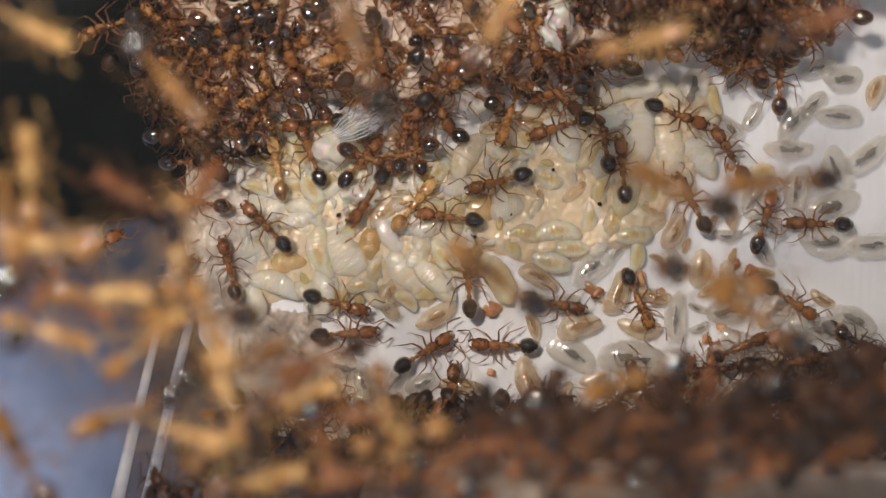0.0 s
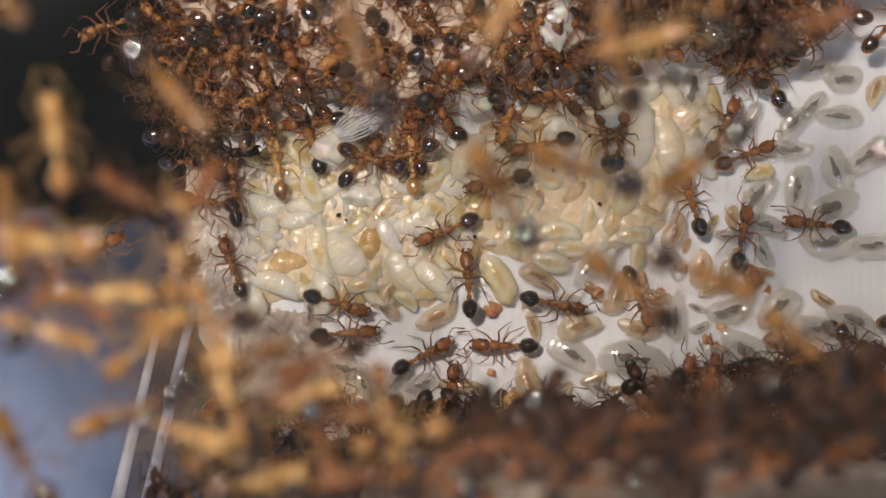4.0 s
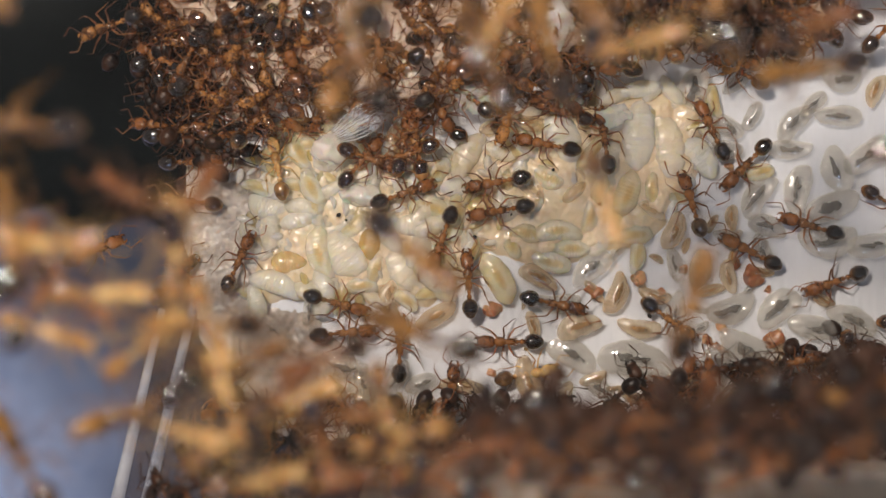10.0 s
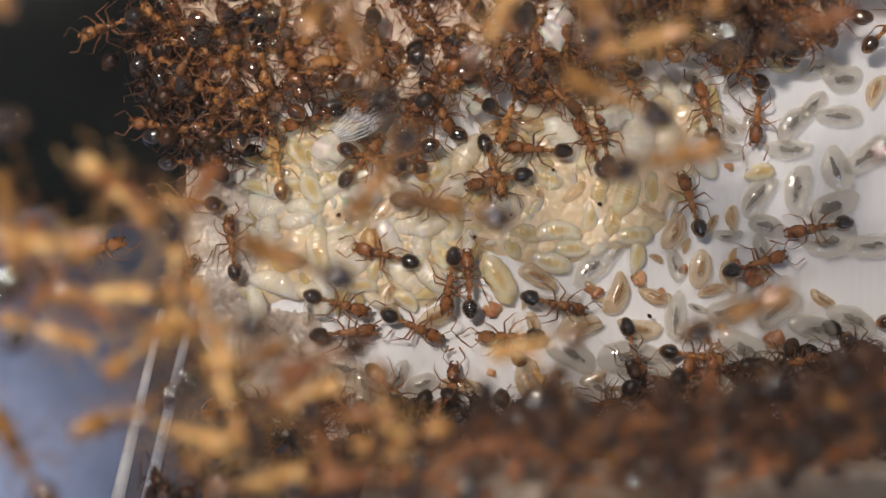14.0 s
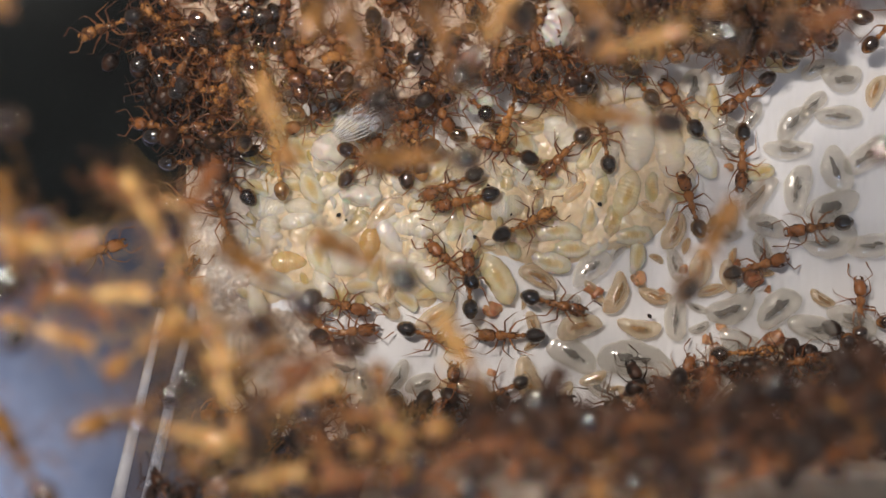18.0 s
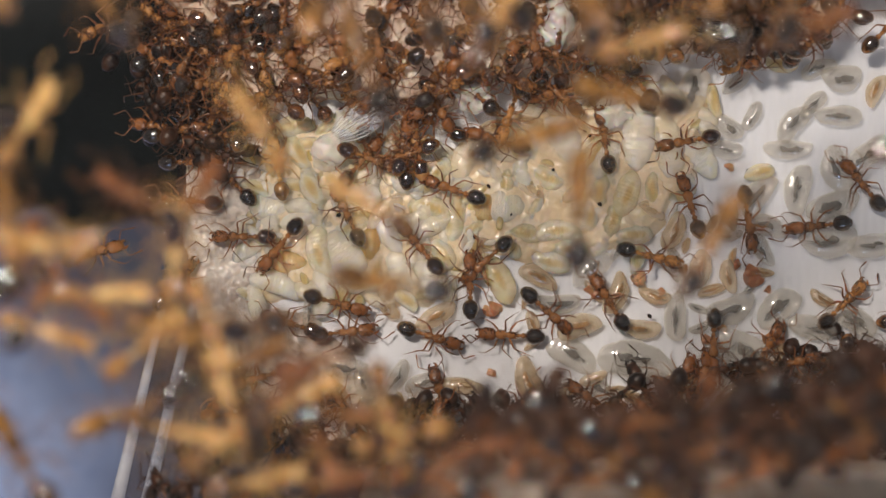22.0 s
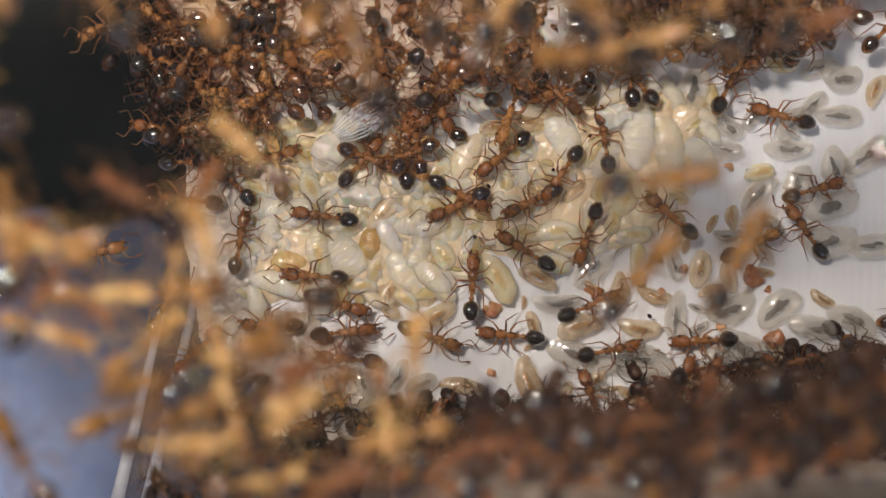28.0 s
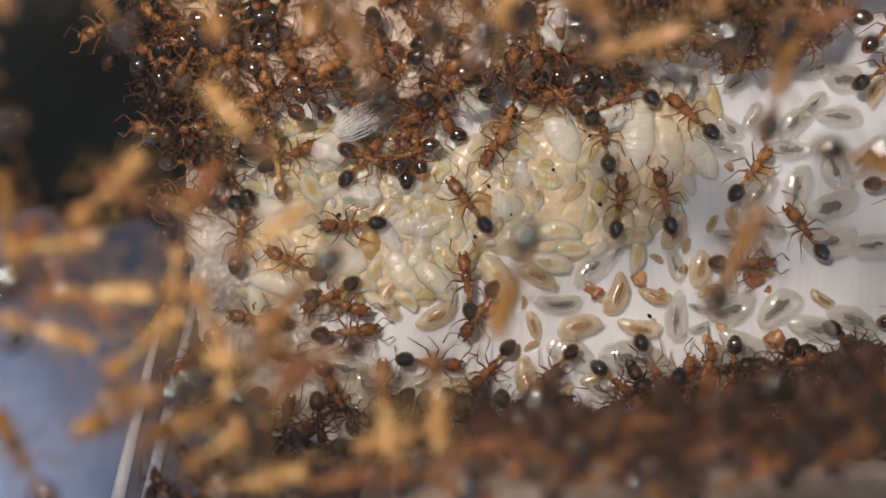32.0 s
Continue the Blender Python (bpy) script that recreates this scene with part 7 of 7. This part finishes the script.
    march(walkers[80], [(0, 4.42, 12.28, 24.2, -79), (8, 4.42, 12.28, 24.2, -79), (9, 4.63, 7.77, 24.19, -81), (9.5, 4.82, 4.03, 24.18, -80), (10, 6.17, 1.65, 24.1, -73), (10.5, 7.54, 0.48, 24.02, -60), (11, 6.96, 0.23, 24.05, -91), (11.5, 6.7, -0.21, 24.07, -111), (12, 5.91, -1.58, 24.12, -126), (12.5, 4.99, -1.82, 24.17, -146), (13, 4.83, -2.11, 24.18, -145), (13.5, 3.32, -3.4, 24.27, -133), (14, 3.26, -3.63, 24.27, -169), (14.5, 1.77, -5.59, 24.36, -147), (16.5, 2.16, -5.64, 24.34, -199), (17, 2.32, -4.94, 24.33, -226), (17.5, 1.85, -4.43, 24.36, -246), (18, 0.67, -3.76, 24.43, -243), (18.5, -0.25, -3.12, 24.48, -237), (19, -0.12, -1.85, 24.48, -257), (19.5, -0.44, -0.51, 24.5, -238), (20, -1.72, 0.87, 24.57, -231), (20.5, -2.51, 1.84, 24.62, -228), (21.5, -2.66, 1.83, 24.63, -216), (22, -2.91, 1.76, 24.64, -211), (22.5, -3.83, 2.31, 24.7, -207), (23, -5.67, 2.67, 24.81, -194), (23.5, -7.15, 3.44, 24.9, -212), (24, -7.8, 3.33, 24.94, -191), (24.5, -8, 3.12, 24.95, -186), (25.5, -8.23, 2.86, 24.96, -179), (27.5, -7.54, 3.1, 24.92, -203), (28, -7.23, 3.76, 24.9, -224), (28.5, -7.49, 4.24, 24.92, -248), (29, -7.75, 4.74, 24.93, -236), (30, -7.56, 5.06, 24.92, -243), (32, -7.67, 4.82, 24.93, -229)], True)
    march(walkers[81], [(0, 0.6, 11.79, 24.43, -79), (8.8, 0.6, 11.79, 24.43, -79), (9.2, 0.91, 10.33, 24.41, -135), (9.6, 1.23, 8.88, 24.4, -191), (10, 1.54, 7.42, 24.38, -247), (10.5, 1.91, 6.58, 24.36, -238), (11, 1.66, 5.75, 24.37, -250), (11.5, 1.43, 4.14, 24.38, -279), (12, 1.71, 3.42, 24.37, -302), (12.25, 1.1, 2.69, 24.41, -264), (12.5, 0.49, 1.96, 24.44, -227), (13, 0.07, 1.12, 24.47, -178), (13.5, 0.26, 1.4, 24.45, -186), (14.5, -0.12, 1.75, 24.48, -197), (16.5, 0.22, 4.17, 24.46, -241), (17, 0.22, 5.39, 24.46, -242), (17.5, 0.06, 6.87, 24.47, -249), (18, -0.12, 8.21, 24.48, -246), (18.5, 0, 9.61, 24.47, -233), (21, 0.74, 9.78, 24.43, -243), (32, 0.74, 9.78, 24.43, -243)], True)
    march(walkers[82], [(0, 20.65, 7.38, 23.23, -180), (8.5, 20.65, 7.38, 23.23, -180), (9.5, 16.09, 6.99, 23.5, -175), (10, 13.77, 6.82, 23.64, -171), (10.5, 10.98, 6.88, 23.81, -177), (11, 8.69, 6.27, 23.95, -176), (11.5, 6.89, 5.29, 24.06, -171), (12, 6.74, 5.34, 24.07, -186), (12.5, 6.33, 5.85, 24.09, -212), (13.5, 6.29, 5.69, 24.09, -211), (14.5, 6.33, 5.95, 24.09, -195), (16.5, 6.49, 5.71, 24.08, -189), (17, 6.65, 5.66, 24.07, -200), (18, 6.58, 5.01, 24.08, -187), (18.5, 6.54, 5.03, 24.08, -193), (19, 6.05, 4.56, 24.11, -169), (20, 5.86, 4.49, 24.12, -166), (20.5, 6.32, 3.54, 24.09, -127), (21, 6.47, 5, 24.08, -187), (21.5, 6.52, 5.4, 24.08, -182), (22, 6.8, 5.8, 24.06, -191), (22.5, 6.74, 6.28, 24.07, -201), (23, 6.58, 7.66, 24.08, -252), (23.5, 5.43, 8.15, 24.14, -242), (24.5, 4.13, 10.24, 24.22, -243), (32, 4.13, 10.24, 24.22, -243)], True)
    march(walkers[83], [(0, -2.39, 12.01, 24.61, -135), (9.5, -2.39, 11.59, 24.61, -135), (11, -2.12, 3.21, 24.6, -124), (12, -1.87, 2.51, 24.58, -109), (13, -2.31, 2.51, 24.61, -124), (14.5, -2.45, 2.47, 24.62, -124), (16.5, -2.34, 2.25, 24.61, -122), (17, -2.22, 2.43, 24.6, -126), (17.5, -1.85, 2.96, 24.58, -146), (18, -1.1, 3.39, 24.54, -180), (18.5, -0.63, 3.68, 24.51, -218), (19, -0.1, 4.55, 24.48, -258), (19.5, -0.22, 7.08, 24.48, -265), (20.5, -0.43, 10.1, 24.5, -265), (32, -0.43, 10.1, 24.5, -265)], True)
    march(walkers[84], [(0, -0.24, 12.2, 24.48, -79), (11, -0.24, 11.36, 24.48, -79), (11.5, 0.1, 8.41, 24.46, -73), (12, 1.79, 4.97, 24.36, -52), (12.5, 3.89, 3.67, 24.24, -34), (13, 6.46, 2.64, 24.08, -24), (13.5, 8.02, 2.94, 23.99, -2), (14, 8.7, 3.47, 23.95, 14), (14.5, 10.49, 3.27, 23.84, -2), (16.5, 13.69, 6.28, 23.65, 45), (17, 13.67, 7.58, 23.65, 63), (18, 13.48, 10.37, 23.66, 79), (32, 13.48, 10.37, 23.66, 79)], True)
    march(walkers[85], [(0, 5.39, -9.91, 24.15, 169), (15, 5.39, -9.91, 24.15, 169), (16.5, -1.63, -1.51, 24.57, 170), (17, -2.03, -0.73, 24.59, 156), (17.5, -2.45, -0.53, 24.62, 167), (18, -3.2, -0.21, 24.66, 153), (18.5, -4.76, 1.4, 24.76, 137), (19, -6.53, 2.39, 24.86, 148), (19.5, -7.93, 4.4, 24.95, 138), (20, -9.48, 5.12, 25.04, 113), (20.5, -10.84, 7.14, 25.12, 121), (22, -12.76, 9.68, 25.24, 119), (32, -12.76, 9.68, 25.24, 119)], True)
    march(walkers[86], [(0, -18.96, 7.32, 25.61, -22), (10.5, -18.56, 7.33, 25.58, -22), (11, -17.05, 6.24, 25.49, 42), (11.5, -15.55, 5.15, 25.4, 105), (12, -14.71, 4.19, 25.35, 118), (12.5, -14.55, 4.05, 25.34, 115), (13, -14.37, 3.6, 25.33, 117), (13.5, -12.74, 2.39, 25.23, 138), (14, -12.09, 2.27, 25.2, 135), (14.5, -11.69, 1.99, 25.17, 128), (16.5, -11.09, 1.86, 25.14, 126), (18, -10.9, 1.44, 25.12, 121), (18.5, -10.77, 1.57, 25.12, 115), (19, -10.94, 3.24, 25.13, 93), (19.5, -11.88, 3.27, 25.18, 111), (20, -12.9, 4.63, 25.24, 108), (20.5, -13.41, 5.14, 25.27, 108), (21, -12.67, 6.68, 25.23, 88), (21.5, -13.17, 5.71, 25.26, 76), (22, -15.02, 4.82, 25.37, 59), (22.25, -13.29, 4.02, 25.27, 122), (22.5, -11.55, 3.21, 25.16, 186), (22.67, -10.87, 4.15, 25.12, 239), (22.83, -10.2, 5.08, 25.08, 293), (23, -9.52, 6.02, 25.04, 346), (23.5, -11.71, 6.3, 25.17, 368), (24, -13, 6.21, 25.25, 372), (24.5, -13.2, 6.37, 25.26, 364), (25, -13.4, 6.49, 25.27, 368), (25.5, -14.36, 6.36, 25.33, 364), (27, -18.31, 7.02, 25.57, 360), (32, -18.31, 7.02, 25.57, 360)], True)
    march(walkers[87], [(0, -15.1, 2.93, 25.38, 94), (0.5, -15.08, 2.93, 25.37, 101), (1.5, -14.47, 3.14, 25.34, 101), (2.5, -14.61, 3.76, 25.35, 99), (3.5, -14.37, 3.85, 25.33, 100), (5.5, -13.25, 5.35, 25.27, 74), (6, -12.93, 5.43, 25.25, 63), (6.5, -13.17, 6.05, 25.26, 77), (7, -13.12, 7.86, 25.26, 66), (7.5, -12.99, 8.7, 25.25, 100), (8.5, -14.43, 9.58, 25.34, 125), (10, -16.94, 10.38, 25.49, 121), (32, -16.94, 10.38, 25.49, 121)], True)
    march(walkers[88], [(0, -14.93, 8.06, 25.37, -27), (0.5, -13.96, 6.44, 25.31, -45), (1, -12.97, 6.71, 25.25, 10), (1.25, -13.72, 7.03, 25.3, -28), (1.5, -14.47, 7.35, 25.34, -66), (2, -13.58, 8.05, 25.28, -10), (2.33, -14.03, 8.25, 25.31, 38), (2.67, -14.47, 8.45, 25.34, 87), (3, -14.92, 8.65, 25.37, 135), (4.5, -16.94, 10.12, 25.49, 127), (32, -16.94, 10.12, 25.49, 127)], True)
    march(walkers[89], [(0, 5.78, -12.26, 24.12, 84), (18, 5.78, -10.56, 24.12, 84), (19, 6.04, -5.14, 24.11, 88), (19.5, 5.75, -2.76, 24.12, 100), (20, 4.73, 0.46, 24.19, 98), (20.5, 5.61, 2.3, 24.13, 77), (21, 6.55, 2.33, 24.08, 48), (21.5, 7, 2.38, 24.05, 43), (22, 5.18, 1.8, 24.16, 88), (23, 5.06, 1.53, 24.17, 99), (23.5, 4.95, 1.49, 24.17, 103), (24, 4.4, 1.42, 24.21, 121), (25, 4.28, 1.26, 24.21, 117), (25.5, 4.24, 1.15, 24.22, 118), (26.5, 5.07, 4.31, 24.17, 121), (27.5, 6.43, 7.78, 24.08, 150), (28, 5.39, 7.26, 24.15, 181), (28.5, 4.76, 6.56, 24.18, 194), (29, 3.88, 5.16, 24.24, 226), (29.5, 2.78, 4.07, 24.3, 231), (30, 2.69, 4.22, 24.31, 222), (30.5, 3.07, 4.43, 24.29, 230), (31, 2.76, 3, 24.3, 239), (31.5, 2.9, 0.6, 24.3, 246), (32, 2.58, -1.48, 24.32, 252)], True)
    march(walkers[90], [(0, 6.67, -11.07, 24.07, 163), (18.5, 6.67, -10, 24.07, 163), (20.5, 5.7, -4.92, 24.13, 213), (21, 4.78, -5.19, 24.18, 220), (21.5, 2.41, -2.57, 24.33, 157), (22, -2.19, -1.21, 24.6, 171), (22.5, -2.4, -1.85, 24.61, 208), (23, -2.96, -1.67, 24.65, 230), (23.5, -4.26, -2.15, 24.73, 216), (24, -4.48, -2.84, 24.74, 235), (24.5, -5.6, -3.02, 24.81, 223), (25.5, -7.65, -4.26, 24.93, 202), (32, -9.3, -6.33, 25.03, 202)], True)
    march(walkers[91], [(0, 0.89, 11.8, 24.42, -84), (19, 0.89, 11.38, 24.42, -84), (19.33, 1.04, 9.13, 24.41, -35), (19.67, 1.2, 6.89, 24.4, 13), (20, 1.35, 4.64, 24.39, 62), (20.5, 1.71, 4.59, 24.37, 53), (21, 2.3, 4.41, 24.33, 31), (22, 3.42, 4.21, 24.26, 17), (22.5, 3.62, 4.19, 24.25, 16), (23, 4.4, 4.46, 24.21, 26), (23.5, 5.48, 4.02, 24.14, 2), (24, 6.96, 3.91, 24.05, -8), (24.5, 7.29, 3.27, 24.03, -28), (25, 7.32, 2.75, 24.03, -41), (25.5, 7.19, 2.62, 24.04, -49), (27.5, 7.87, 2.25, 24, -31), (28, 8.54, 2.67, 23.96, 7), (28.5, 9.39, 3.33, 23.91, 12), (29, 10.72, 3.56, 23.83, 10), (29.5, 12.63, 3.93, 23.71, 8), (30, 14.46, 4.01, 23.6, -6), (30.5, 15.54, 3.57, 23.54, -19), (31, 16.42, 3.78, 23.48, -6), (32, 16.69, 3.28, 23.47, -15)], True)
    march(walkers[92], [(0, 22.88, -3.62, 23.1, 169), (22.5, 21.77, -3.78, 23.16, 158), (23.25, 17.72, -2.11, 23.41, 112), (24, 13.67, -0.44, 23.65, 66), (25, 13.48, -0.95, 23.66, 81), (25.5, 12.97, -1.81, 23.69, 76), (27.5, 11.37, -0.09, 23.79, 62), (29, 11.44, -0.31, 23.78, 60), (32, 11.28, -0.13, 23.79, 63)], True)
    march(walkers[93], [(0, -1.35, -12.56, 24.55, 90), (26, -1.35, -11.3, 24.55, 90), (27.5, -1.45, -6.75, 24.56, 110), (28, -1.01, -3.88, 24.53, 85), (28.5, -1.11, -2.57, 24.54, 86), (29, -1.2, -0.93, 24.54, 101), (29.5, -1.45, 0.8, 24.56, 106), (30, -1.41, 3.62, 24.55, 109), (30.5, -1.02, 7.62, 24.53, 79), (31.5, -0.66, 10.86, 24.51, 81), (32, -0.66, 11.71, 24.51, 81)], True)
    march(walkers[94], [(0, -5.57, -11.44, 24.8, 169), (26, -5.57, -9.77, 24.8, 169), (28.5, -4.74, -4.66, 24.75, 215), (29, -4.05, -4.51, 24.71, 223), (29.5, -3.15, -4.2, 24.66, 209), (30, -1.93, -3.82, 24.59, 213), (30.5, -0.81, -4.31, 24.52, 263), (31, 0.06, -5.17, 24.47, 284), (31.5, -0.06, -5.57, 24.47, 271), (32, -0.16, -5.91, 24.48, 274)], True)
    march(walkers[95], [(0, -9.3, -2.48, 25.03, -180), (27, -7.23, -3.08, 24.9, -163), (28.5, -5.44, -2.49, 24.8, -138), (29, -5.27, -1.99, 24.79, -133), (29.5, -5.46, -1.56, 24.8, -126), (30.5, -5.6, -1.46, 24.81, -128), (32, -5.58, -1.87, 24.8, -133)], True)
    march(walkers[96], [(0, -9.7, 0.4, 25.05, 90), (23, -9.92, 0.12, 25.07, 99), (25, -9.89, -0.51, 25.06, 113), (27.5, -8.54, -0.15, 24.98, 110), (28, -8.72, 0.18, 24.99, 105), (29, -8.35, 0.31, 24.97, 103), (30, -8.4, 0.66, 24.97, 98), (30.5, -8.26, 0.53, 24.97, 89), (31, -7.95, 0.62, 24.95, 76), (31.5, -7.31, 0.7, 24.91, 60), (32, -6.21, 0.69, 24.84, 36)], True)
    march(walkers[97], [(0, -14.65, 0.3, 25.35, 170), (25.5, -14.81, 0.28, 25.36, 169), (28, -14.78, 0.46, 25.36, 159), (28.5, -14.61, 1.45, 25.35, 146), (29, -14.21, 2.07, 25.32, 133), (29.5, -13.22, 2.68, 25.26, 99), (30, -12.81, 2.6, 25.24, 87), (30.5, -12.95, 2.73, 25.25, 86), (31, -12.57, 2.07, 25.22, 76), (31.5, -12.54, 2.36, 25.22, 54), (32, -12.03, 2.4, 25.19, 45)], True)
    march(walkers[98], [(0, -6.67, 11.26, 24.87, -68), (15, -6.67, 10.85, 24.87, -68), (15.5, -6.66, 8.78, 24.87, -11), (16, -6.65, 6.71, 24.87, 46), (16.5, -6.64, 4.64, 24.87, 103), (17, -6.6, 5.41, 24.87, 106), (17.5, -6.29, 4.93, 24.85, 110), (19, -6.25, 4.89, 24.84, 108), (20.5, -6.46, 4.67, 24.86, 112), (21.5, -6.8, 4.59, 24.88, 114), (22.5, -7.2, 4.68, 24.9, 127), (23, -8.11, 7.08, 24.96, 110), (24, -8.81, 9.66, 25, 107), (32, -8.81, 9.66, 25, 107)], True)


motions()
